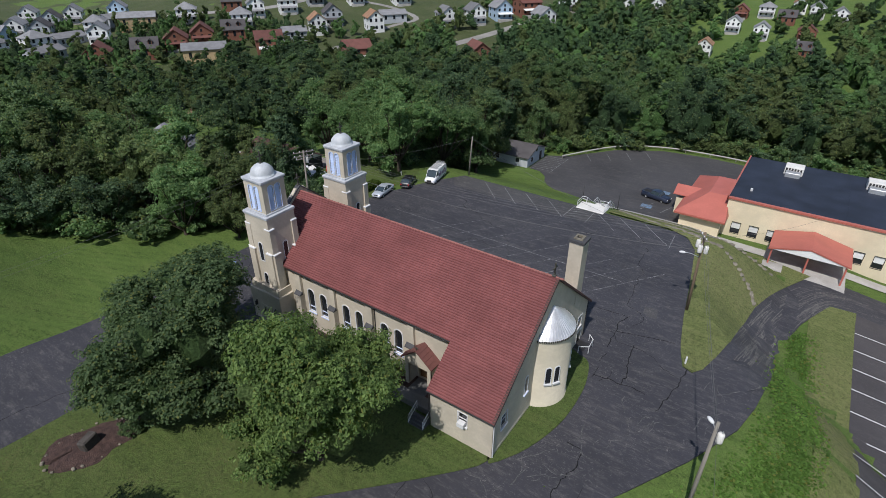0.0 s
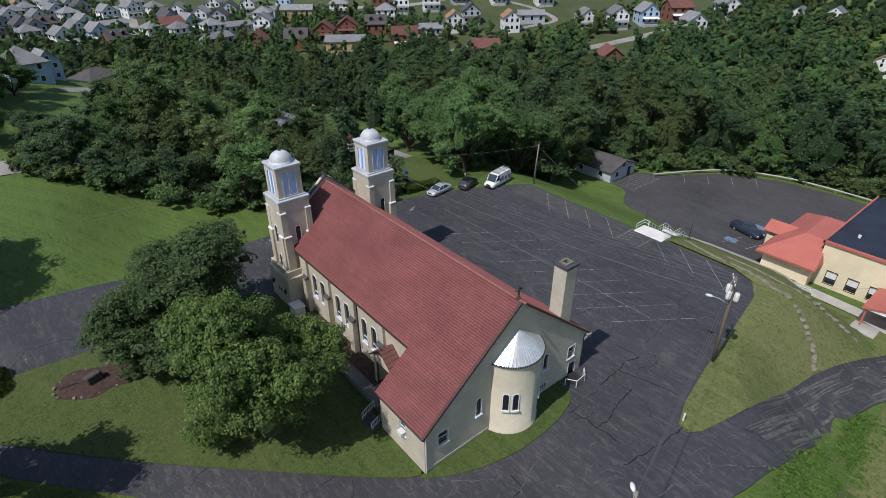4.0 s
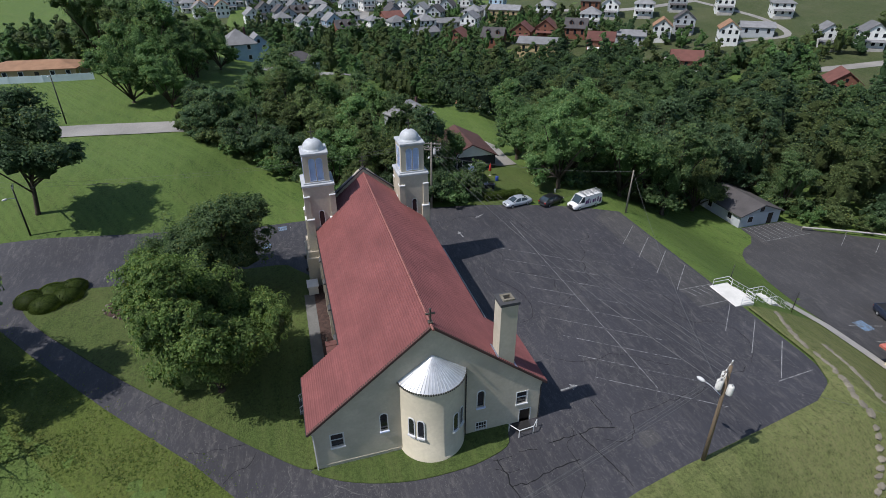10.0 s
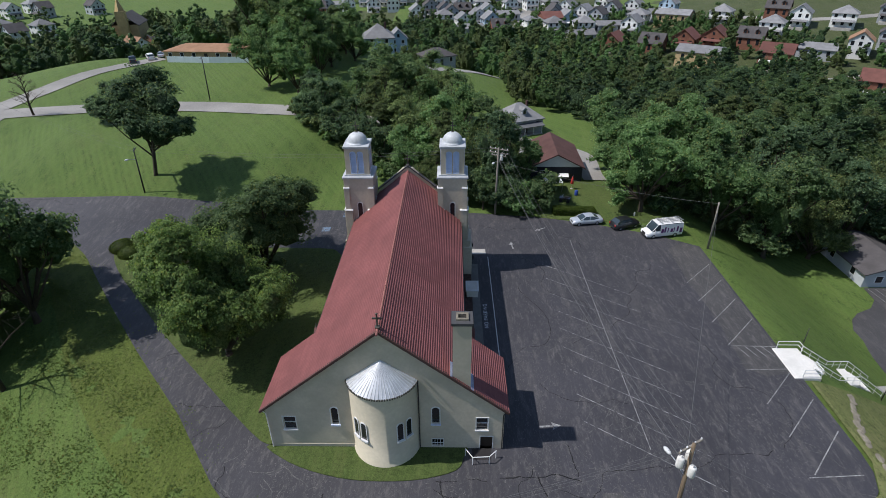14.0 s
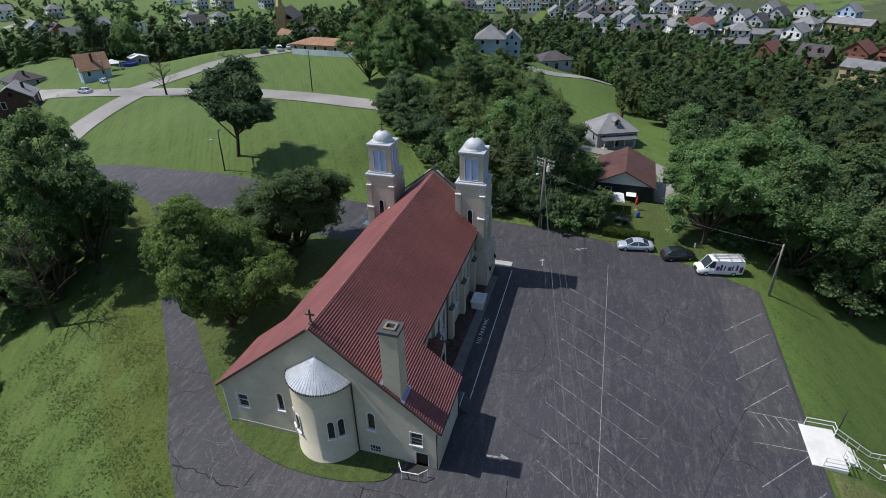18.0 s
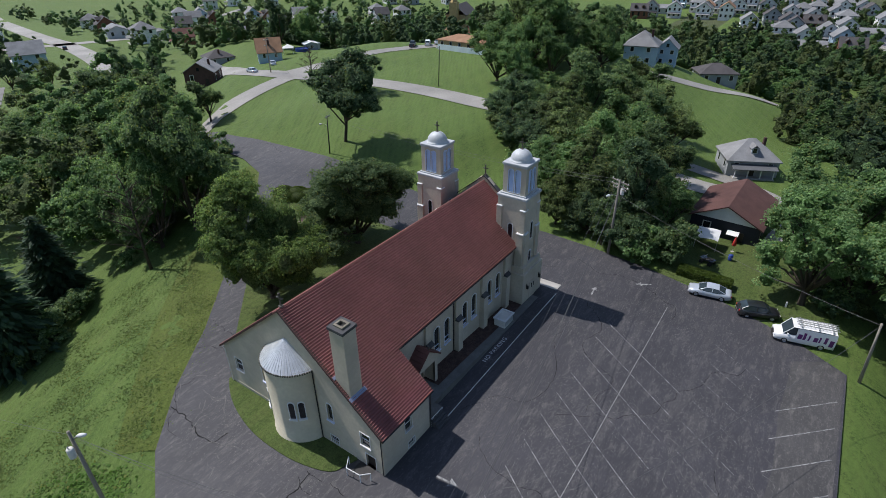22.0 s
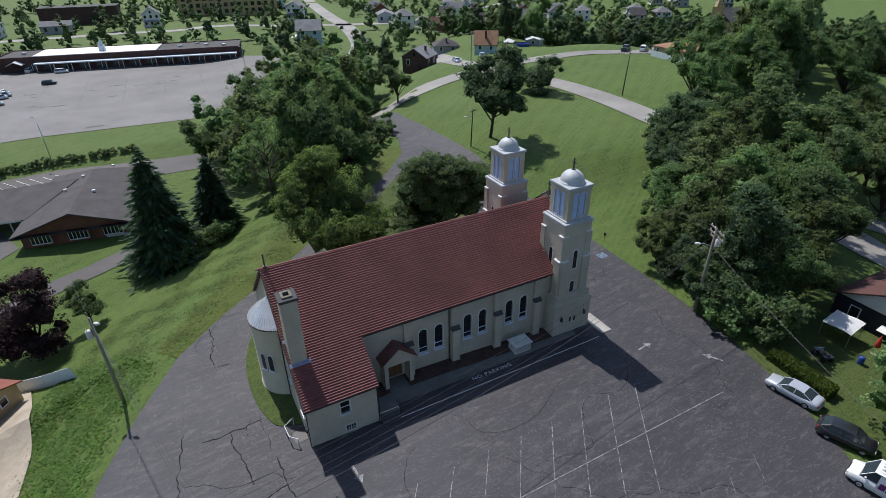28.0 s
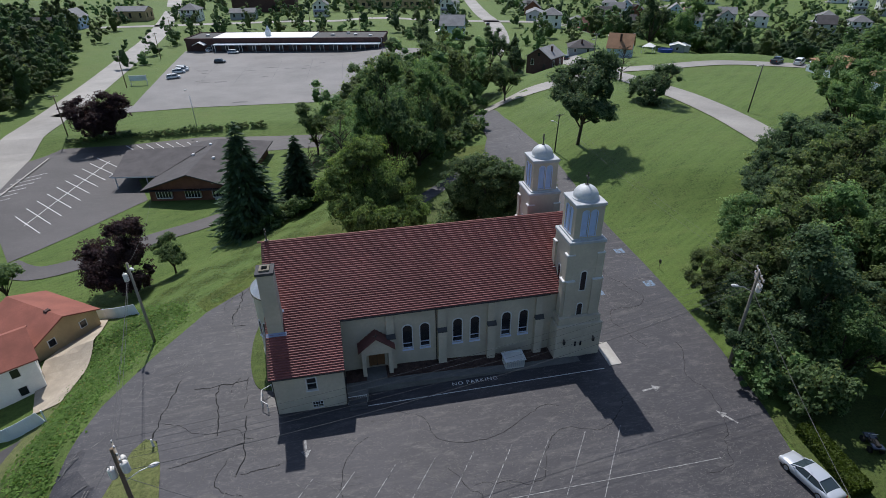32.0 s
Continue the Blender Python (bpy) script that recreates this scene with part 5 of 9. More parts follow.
# pale broken streaks where the drive meets the lot
for i in range(30):
    t = rng.random()
    crack(pale_g, -13 + 16 * t + rng.uniform(-2.5, 2.5), 24 + 26 * t + rng.uniform(-3, 3), 0.95 + rng.normal() * 0.25, rng.uniform(1.0, 5.0), rng.uniform(0.04, 0.11), 0.0735)
for i in range(3):
    crack(dark_g, rng.uniform(-13, 0), rng.uniform(26, 48), 0.95 + rng.choice((0, 1.5)) + rng.normal() * 0.3, rng.uniform(1.0, 4.0), 0.05, 0.0705)
for i in range(60):
    crack(pale_g, rng.uniform(-60, -50), rng.uniform(14, 50), 1.5 + rng.normal() * 0.25, rng.uniform(1.0, 4.0), rng.uniform(0.03, 0.08), 0.0738)
# pale wheel tracks along the drive
DRIVE = [Vector(p) for p in smooth_loop([(-8.5, 29.5), (-6.0, 33), (-2.4, 39), (0.4, 46.5), (1.8, 54), (2.7, 63.2), (4.0, 72), (6.2, 79), (9.2, 84), (15, 86)], 12, False)]
for i in range(20):
    crack(pale_g, rng.uniform(-52, -12), rng.uniform(50.5, 77.5), rng.normal() * 0.12 + (0.0 if i % 3 else 2.2), rng.uniform(0.9, 3.0), 0.05, 0.0725)
def flecks(n, x0, x1, y0, y1, turn, zz):
    """Small pale chips and scuffs, thicker in some places than in others."""
    px, py = rng.uniform(x0, x1, n), rng.uniform(y0, y1, n)
    ok = np.sin(px * 0.35 + py * 0.2) + np.sin(py * 0.6 - px * 0.15) + rng.normal(size=n) * 0.8 > 0.2
    px, py = px[ok], py[ok]
    n = len(px)
    a = turn + rng.normal(size=n) * 0.5
    w, h = rng.uniform(0.03, 0.13, n), rng.uniform(0.012, 0.034, n)
    ca, sa = np.cos(a), np.sin(a)
    v = []
    for s, t in ((-1, -1), (1, -0.6), (1.2, 1), (-0.8, 0.7)):
        v.append(np.stack((px + s * w * ca - t * h * sa, py + s * w * sa + t * h * ca, np.full(n, zz)), 1))
    return np.stack(v, 1).reshape(-1, 3)


chips = np.concatenate((flecks(12000, -58, -12, 49.5, 78, 0.1, 0.0715), flecks(3500, -58, -10, 49.5, 78, 2.1, 0.0716), flecks(1500, -13, -5, 28, 60, 1.4, 0.0715), flecks(1200, -61, -50, 18, 50, 1.5, 0.0717)))
me = bpy.data.meshes.new("asphalt_chips")
me.from_pydata(chips.tolist(), [], np.arange(len(chips)).reshape(-1, 4).tolist())
me.materials.append(MAT["fleck"])
tagged(new("asphalt_chips", me), "small pale chips and scuffs over the asphalt", "asphalt wear", kind="stuff")
marks = Geo()
for i in range(170):
    k = int(rng.integers(46, len(DRIVE) - 12))
    off, ln = rng.choice((-1.5, -1.2, 0.3, 0.7, 1.9, 0.0)) + rng.normal() * 0.35, int(rng.integers(4, 14))
    drift = rng.normal() * 0.02
    tr = [a + Vector((-(b - a).y, (b - a).x)).normalized() * (off + drift * j) for j, (a, b) in enumerate(zip(DRIVE[k:k + ln], DRIVE[k + 1:k + ln + 1]))]
    strip = ribbon(tr, rng.uniform(0.04, 0.13), 0.085, 0.6)
    marks.add(strip.v, strip.f)
part("wheel_marks", marks, MAT["track"], None, "thin pale worn streaks along the drive", category="asphalt wear", kind="stuff")
part("edge_strip", draped([(-50.5, 76.5), (-48.8, 73.8), (-40, 73.5), (-33, 73.9), (-24.5, 73.4), (-23.2, 75.0), (-23.8, 78.1), (-49.3, 78.3)], 0.0665, 3.0), MAT["asphalt5"], None, "paler broken asphalt along the lot's edge", category="parking lot", kind="structure")
part("tar_cracks", dark_g, MAT["tar"], None, "black cracks and sealed seams across the asphalt", category="crack", kind="stuff")
part("pale_cracks", pale_g, MAT["scuff"], None, "pale scuffs and hairline cracks in the asphalt", category="crack", kind="stuff")
part("asphalt_patch", draped([(-9.8, 55.4), (-8.9, 55.0), (-8.1, 55.2), (-8.3, 56.2), (-8.5, 57.0), (-9.3, 57.1), (-9.9, 56.8)], 0.066), MAT["asphalt5"], None, "paler ragged patch in the asphalt", category="patch", kind="structure")

# mulch mound with a stone marker
mound = thing("memorial_bed", "red-brown mulch bed with a dark stone marker on the lawn", "flower bed")
g = Geo()
n = 28
for k, (r, h) in enumerate(((1.0, 0.16), (0.8, 0.26), (0.4, 0.36))):
    for i in range(n):
        a = 2 * math.pi * i / n
        rr = r * (1 + 0.16 * math.sin(3 * a + 1.2) + 0.07 * math.sin(7 * a))
        u, v = rr * 3.8 * math.cos(a), rr * 2.5 * math.sin(a)
        x, y = -43.4 + u * 0.16 - v * 0.9 + 0.2 * u * (v < 0), 8.8 + u * 0.95 + v * 0.2
        g.v.append((x, y, ground_z(x, y) + h))
for k in range(2):
    g.f += [(k * n + i, k * n + (i + 1) % n, (k + 1) * n + (i + 1) % n, (k + 1) * n + i) for i in range(n)]
g.f.append(tuple(2 * n + i for i in range(n)))
part("mulch", g, MAT["mulch"], mound, "", True)
zb = ground_z(-43.0, 8.9) + 0.3
part("marker", Geo().soft(-0.42, 0.42, -0.75, 0.75, 0, 1.0, 0.12, pose(-43.1, 8.8, zb, 2, -4, 20)), MAT["markerstone"], mound, "upright rough dark brown stone marker")
sg_ = np.random.default_rng(91)
for i in range(17):
    a = 2 * math.pi * i / 17 + sg_.uniform(-0.18, 0.18)
    u, v = 3.6 * math.cos(a), 2.4 * math.sin(a)
    x, y, k = -43.4 + u * 0.16 - v * 0.9, 8.8 + u * 0.95 + v * 0.2, sg_.uniform(0.07, 0.19)
    part("edge_stone", Geo().soft(-k, k, -k * 0.7, k * 0.7, 0, k * 0.9, k * 0.3, pose(x, y, ground_z(x, y) + 0.18, sg_.uniform(-15, 15), 0, sg_.uniform(0, 180))), MAT["stone"], mound)

# clipped hedge at the drive's fork
hedge = thing("clipped_hedge", "low clipped dark green hedge of rounded clumps", "hedge")
rg = np.random.default_rng(77)
for x, y, r in ((-47.2, -3.0, 1.9), (-46.0, -1.2, 1.9), (-48.4, -1.0, 2.0), (-47.4, 0.6, 1.9), (-49.2, 0.9, 1.7)):
    z = ground_z(x, y) + 0.14
    u = rg.normal(size=(1500, 3))
    u /= np.linalg.norm(u, axis=1)[:, None]
    u[:, 2] = abs(u[:, 2])
    c = np.array((x, y, z)) + u * np.array((r, r, 1.05)) * rg.uniform(0.9, 1.03, (1500, 1))
    t = np.cross(u, rg.normal(size=(1500, 3)))
    t /= np.linalg.norm(t, axis=1)[:, None]
    s = np.cross(u, t)
    v = np.stack((c - t * 0.13, c + s * 0.1, c + t * 0.13, c - s * 0.1), 1).reshape(-1, 3)
    me = bpy.data.meshes.new("clump")
    me.from_pydata(v.tolist(), [], np.arange(6000).reshape(-1, 4).tolist())
    me.materials.append(MAT["hedge"])
    part("clump", me, None, hedge)


# ---- poles, lamps and wires ----
def utility_pole(x, y, top, lean=(0, 0), cross=(), cans=0, lamp=None, mat="wood", r=0.16, label="weathered wooden utility pole", turn=0.0, name="utility_pole"):
    z = ground_z(x, y)
    p = thing(name, label, "street lamp" if name == "lamp_post" else "utility pole")
    tx, ty = x + lean[0], y + lean[1]
    part("shaft", Geo().tube([(x, y, z - 0.3), (x + lean[0] * 0.5, y + lean[1] * 0.5, (z + top) / 2), (tx, ty, top)], [r * 1.15, r, r * 0.75], 10), MAT[mat], p, "", True)
    ca, sa = math.cos(turn), math.sin(turn)
    for zc, half in cross:
        m = Matrix.Translation((tx, ty, zc)) @ Matrix.Rotation(turn, 4, "Z")
        arm = part("crossarm", Geo().box(-half, half, -0.06 + r, 0.06 + r, -0.06, 0.06, m), MAT["greywood"], p)
        for k in (-0.9, -0.35, 0.35, 0.9):
            ins = Geo().lathe(0, 0, [(0.03, 0.06), (0.06, 0.1), (0.04, 0.16), (0.06, 0.2), (0.001, 0.24)], 8)
            ins.move(m @ Matrix.Translation((k * half, r, 0)))
            part("insulator", ins, MAT["trimwhite"], arm)
    for i in range(cans):
        a = turn + 0.6 + i * 1.9
        cx, cy = tx + 0.5 * math.cos(a), ty + 0.5 * math.sin(a)
        zc = top - 2.0 - 0.25 * i
        can = part("transformer", Geo().lathe(cx, cy, [(0.001, zc), (0.24, zc), (0.25, zc + 0.1), (0.25, zc + 0.8), (0.2, zc + 0.88), (0.001, zc + 0.9)], 14), MAT["pale_concrete"], p, "pale grey transformer can", True)
        part("bushing", Geo().lathe(cx + 0.06, cy, [(0.04, zc + 0.88), (0.04, zc + 1.1), (0.001, zc + 1.14)], 6), MAT["steel"], can)
    if lamp:
        zl, dx, dy = lamp
        arm = part("lamp_arm", Geo().tube([(tx, ty, zl), (tx + dx * 0.5, ty + dy * 0.5, zl + 0.35), (tx + dx, ty + dy, zl + 0.4)], 0.035, 6), MAT["steel"], p)
        m = Matrix.Translation((tx + dx, ty + dy, zl + 0.4)) @ Matrix.Rotation(math.atan2(dy, dx), 4, "Z")
        head = Geo()
        head.lathe(0, 0, [(0.001, 0.12), (0.14, 0.1), (0.22, 0.0), (0.16, -0.12), (0.001, -0.14)], 12)
        head.move(m @ Matrix.Diagonal((1.7, 0.8, 1, 1)))
        part("lamp_head", head, MAT["trimwhite"], arm, "pale street lamp head", True)
    return p


utility_pole(-5.7, 59.0, 10.5, (-0.25, -0.2), ((10.1, 1.1),), 3, (7.4, -1.7, -0.6), label="wooden utility pole with three transformers and a lamp", turn=2.1)
utility_pole(0.7, 32.4, 9.5, (0.05, 0.0), (), 1, (8.6, -0.5, 0.5), "greywood", 0.15, "grey utility pole with a lamp on the grass bank")
utility_pole(-59.6, 50.0, 11.3, (0.2, 0.1), ((11.0, 1.5), (10.4, 1.5), (10.0, 1.2)), 1, (9.0, 1.4, -0.8), "greywood", label="wooden utility pole among trees at the lot's edge", turn=1.1)
utility_pole(-49.3, 79.6, 7.5, (0.9, -0.6), (), 0, None, "greywood", 0.14, "leaning bare wooden pole at the lot's corner")
utility_pole(-62.8, -7.4, 10.0, (-0.2, 0.2), ((9.7, 0.8),), 0, (8.0, 0.9, -1.0), "dark", 0.11, "dark pole with a lamp beside the drive", 0.3)
utility_pole(-109, -14, 15.2, (-0.6, 0), (), 0, (14.6, 1.2, 0), "dark", 0.12, "dark tall lamp pole beside the street")
utility_pole(-97.5, -66, 14.5, (0, 0), ((14.2, 0.9),), 0, (12.5, 1.0, 0.4), "greywood", 0.13)
utility_pole(16.7, -75, 1.5, (0, 0), (), 0, (2.6, 0.8, 0), "steel", 0.09, "slim steel lamp post at the edge of the mall lot", name="lamp_post")
utility_pole(-44, -150, 3.0, (0, 0), (), 0, (2.6, 0.8, 0), "steel", 0.09, "slim steel lamp post in the mall lot", name="lamp_post")
for x, y in ((49.7, -74), (50.0, -129), (50.9, -183), (58, -240), (-14, -232), (-40, -228)):
    utility_pole(x, y, ground_z(x, y) + 11, (0, 0), ((ground_z(x, y) + 10.6, 1.1),), 0, None, "wood", 0.15, "wooden utility pole along the road", 0.2)
part("bollard", Geo().tube([(-3.5, 49.2, -0.3), (-3.5, 49.2, 1.0)], 0.09, 10), MAT["trimwhite"], tagged(new("white_bollard"), "short white pipe bollard at the drive's corner", "bollard"))
part("sign_plate", Geo().box(-62.3, -62.2, 31.6, 32.0, 0.9, 1.4), MAT["dark"], (sg := thing("small_sign", "small dark sign on a stake beside the lot", "sign")))
part("stake", Geo().tube([(-62.25, 31.8, -0.2), (-62.25, 31.8, 1.3)], 0.03, 6), MAT["wood"], sg)


def wire(a, b, sag, r=0.014):
    a, b = Vector(a), Vector(b)
    pts = [a.lerp(b, i / 16) - Vector((0, 0, sag * 4 * (i / 16) * (1 - i / 16))) for i in range(17)]
    part("overhead_cable", Geo().tube(pts, r, 4), MAT["wire"], None, "thin sagging overhead cable between poles", category="cable", group="overhead cables")


for k, dz in ((-0.9, 0.2), (-0.3, 0.2), (0.4, 0.2), (0.9, 0.2)):
    wire((-5.95 - 0.3 * k, 58.8 + 1.0 * k, 10.1 + dz), (-59.4 - 0.5 * k, 50.1 + 1.1 * k, 11.0 + dz), 1.3, 0.013)
wire((-5.9, 58.8, 8.3), (-59.4, 50.1, 9.6), 1.6, 0.025)
wire((-5.9, 58.8, 7.8), (-48.4, 79.0, 7.2), 1.2, 0.02)
wire((-48.4, 79.0, 7.3), (-59.4, 50.1, 9.2), 0.8, 0.018)
for k in (-0.35, 0.1, 0.45):
    wire((-5.95 + k * 0.4, 58.8 + k, 10.2), (0.75, 32.4 + k * 0.3, 9.3 - abs(k)), 0.5, 0.012)
wire((0.75, 32.4, 9.2), (7, 3, 4.0), 0.8, 0.012)
for k in (-0.8, 0.8):
    wire((-59.4 + k * 0.6, 50.1 + k, 11.1), (-63.0 + k, -7.2, 9.9), 1.2, 0.012)
    wire((-63.0 + k, -7.2, 9.9), (-97.5, -66 + k, 14.3), 1.4, 0.012)
wire((-5.9, 58.8, 9.9), (6, 95, 0.5), 0.8, 0.014)
wire((-59.4, 50.1, 9.0), (-80, 60, 2.0), 0.5, 0.012)

# stairs from the upper lot down to the lower lot
st = thing("outdoor_stairs", "white concrete landing and stairs with white pipe rails", "stairs")
part("landing", Geo().soft(-27.5, -22.9, 77.6, 80.3, -1.2, 0.16, 0.04), MAT["pale_concrete"], st)
for i in range(9):
    y = 80.3 + i * 0.34
    part("step", Geo().soft(-26.6, -24.4, y, y + 0.36, -1.4 - i * 0.2 - 0.6, 0.0 - i * 0.22, 0.02), MAT["pale_concrete"], st)
part("middle_landing", Geo().soft(-26.7, -24.2, 83.35, 85.6, -4.0, -2.0, 0.03), MAT["pale_concrete"], st)
for i in range(8):
    y = 85.6 + i * 0.36
    part("step", Geo().soft(-26.4, -24.4, y, y + 0.38, -3.6 - i * 0.26 - 0.4, -2.2 - i * 0.25, 0.02), MAT["pale_concrete"], st)
for x in (-26.65, -24.3):
    g = Geo()
    pts = [(x, 80.2, 1.1), (x, 83.4, -0.95), (x, 85.6, -0.95), (x, 88.5, -3.1)]
    g.tube(pts, 0.04, 6)
    g.tube([(a, b, c - 0.5) for a, b, c in pts], 0.03, 6)
    for i in range(10):
        t = i / 9 * 2.999
        k = int(t)
        p = Vector(pts[k]).lerp(Vector(pts[k + 1]), t - k)
        g.tube([p, p - Vector((0, 0, 1.1))], 0.03, 5)
    part("rail", g, MAT["trimwhite"], st, "white pipe rail")
for a, b in (((-27.4, 80.2), (-26.7, 80.2)), ((-27.4, 80.2), (-27.4, 78.0)), ((-24.2, 80.2), (-23.0, 80.2)), ((-23.0, 80.2), (-23.0, 78.4))):
    for z in (1.1, 0.65):
        part("landing_rail", Geo().tube([(*a, z), (*b, z)], 0.04, 6), MAT["trimwhite"], st, "white pipe rail")
    part("landing_post", Geo().tube([(*b, 0.1), (*b, 1.12)], 0.035, 6), MAT["trimwhite"], st)
for x, y in ((-27.6, 80.8), (-23.6, 88)):
    utility_pole(x, y, ground_z(x, y) + 3.2, (0, 0), (), 0, None, "dark", 0.05, "slim dark lamp post by the stairs", name="lamp_post")

# lower lot, its kerb walk and the stone bands on the bank
LOWER = [(-41.0, 97.0), (-38.5, 95.6), (-34, 94.6), (-27, 93.4), (-22, 93.9), (-15, 94.1), (-9, 94), (-9, 112), (-9.5, 132), (-17, 132.6), (-27, 131.2), (-36.5, 125.5), (-43.8, 115.5), (-48.5, 112.6), (-48.5, 103.4), (-45.6, 103.0), (-43.6, 101.2), (-42.4, 98.6)]
part("lower_lot", draped(LOWER, 0.06, 4.0, 0.15), MAT["asphalt2"], None, "worn asphalt lot below the bank", category="parking lot", kind="structure")
part("kerb_walk", ribbon([(-26.6, 90.4), (-22, 92.6), (-16, 92.8), (-8, 92.5), (0, 91.8), (12, 92.8), (24, 93.5)], 2.2, 0.12), MAT["concrete"], None, "concrete walk in front of the school", category="pavement", kind="structure")
g = Geo()
for i in range(9):
    flat_quad(g, (-48.2, 103.8 + i * 1.06), (-43.6, 104.2 + i * 1.06), 0.1, 0.1, True)
flat_quad(g, (-43.5, 103.4), (-43.4, 113.4), 0.1, 0.1, True)
for i in range(4):
    flat_quad(g, (-41 + i * 3.6, 118.5 + i * 3.2), (-38.6 + i * 3.6, 114.8 + i * 3.0), 0.1, 0.1, True)
for x in (-22, -18.6, -15.4):
    flat_quad(g, (x, 96), (x + 1.6, 101), 0.12, 0.09, True)
part("lower_lot_lines", g, MAT["paint"], None, "white stall lines on the lower lot", category="road marking", kind="structure")
for x, y in ((-21.2, 98.6), (-20.0, 106.8)):
    g = Geo().add([(a, b, ground_z(a, b) + 0.1) for a, b in ((x - 1, y - 0.8), (x + 1, y - 0.8), (x + 1, y + 0.8), (x - 1, y + 0.8))], [(0, 1, 2, 3)])
    part("accessible_bay_marking", g, MAT["bluepaint"], None, "worn blue accessible parking square", category="road marking", kind="structure")
bed = thing("stone_border", "rows of rough pale stones set in the grass bank", "stone border")
rg = np.random.default_rng(5)
shapes = []
for k in range(4):
    g = Geo()
    bm = bmesh.new()
    bmesh.ops.create_icosphere(bm, subdivisions=1, radius=0.5)
    for v in bm.verts:
        v.co = Vector((v.co.x * 1.5, v.co.y * 0.9, v.co.z * 0.45)) * (0.75 + 0.4 * rg.random())
    me = bpy.data.meshes.new("stone")
    bm.to_mesh(me)
    bm.free()
    me.materials.append(MAT["stone"])
    shapes.append(me)
for path in (smooth_loop([(-21.5, 82.6), (-18.4, 80.8), (-14.7, 79.6), (-11.3, 79.4), (-7.8, 78.1), (-4.7, 77.0), (-2.4, 75.6), (-0.9, 74.1), (0.2, 72.4), (0.7, 71.2)], 3, False), smooth_loop([(-15.4, 83.5), (-12.4, 82.9), (-9.0, 81.6), (-5.6, 80.2), (-2.6, 81.2), (-0.4, 82.2), (2.2, 82.6)], 3, False)):
    for a, b in zip(path, path[1:]):
        a, b = Vector(a), Vector(b)
        n = max(1, int((b - a).length / 0.6))
        for i in range(n):
            p = a.lerp(b, i / n)
            ob = part("stone", shapes[int(rg.integers(4))], None, bed)
            x, y = p.x + rg.uniform(-0.15, 0.15), p.y + rg.uniform(-0.15, 0.15)
            ob.matrix_basis = pose(x, y, ground_z(x, y) + 0.08, 0, 0, math.degrees(math.atan2((b - a).y, (b - a).x)) + rg.uniform(-25, 25)) @ Matrix.Diagonal((rg.uniform(0.75, 1.1), rg.uniform(0.75, 1.15), 0.8, 1))
# guard rail round the lower lot
gr = thing("guard_rail", "long pale steel guard rail behind the lower lot", "guard rail")
pts = smooth_loop([(-44.8, 113), (-37, 126), (-27.5, 132), (-17, 133.5), (-6, 133), (4, 131)], 4, False)
part("beam", Geo().tube([(x, y, ground_z(x, y) + 0.65) for x, y in pts], 0.16, 6), MAT["concrete"], gr)
for x, y in pts[::2]:
    part("post", Geo().box(x - 0.08, x + 0.08, y - 0.08, y + 0.08, ground_z(x, y) - 0.2, ground_z(x, y) + 0.6), MAT["greywood"], gr)

# ---- vehicles ----
def wheel_set(root, xs, half, r, tyre_w=0.22):
    tyre = Geo().lathe(0, 0, [(r * 0.62, -tyre_w / 2), (r * 0.94, -tyre_w / 2), (r, -tyre_w * 0.3), (r, tyre_w * 0.3), (r * 0.94, tyre_w / 2), (r * 0.62, tyre_w / 2)], 18).mesh("tyre", MAT["rubber"], True)
    rim = Geo()
    rim.lathe(0, 0, [(0.001, tyre_w * 0.32), (r * 0.2, tyre_w * 0.36), (r * 0.55, tyre_w * 0.28), (r * 0.66, tyre_w * 0.45)], 12)
    rim = rim.mesh("rim", MAT["rim"])
    for x in xs:
        for s in (-1, 1):
            w = part("wheel", tyre, None, root)
            w.matrix_basis = Matrix.Translation((x, s * half, r)) @ Matrix.Rotation(-s * math.pi / 2, 4, "X")
            part("rim", rim, None, w)


def loft(sections):
    """Bands of a body from cross-sections along x: rows of x and a ring of (y, z) for the right half, from floor to roof."""
    g = Geo()
    n = len(sections[0][1])
    for x, ring in sections:
        g.v += [(x, y, z) for y, z in ring] + [(x, -y, z) for y, z in reversed(ring)]
    m = 2 * n
    for i in range(len(sections) - 1):
        g.f += [(i * m + j, i * m + (j + 1) % m, (i + 1) * m + (j + 1) % m, (i + 1) * m + j) for j in range(m)]
    g.f.append(tuple(range(m - 1, -1, -1)))
    g.f.append(tuple((len(sections) - 1) * m + j for j in range(m)))
    return g


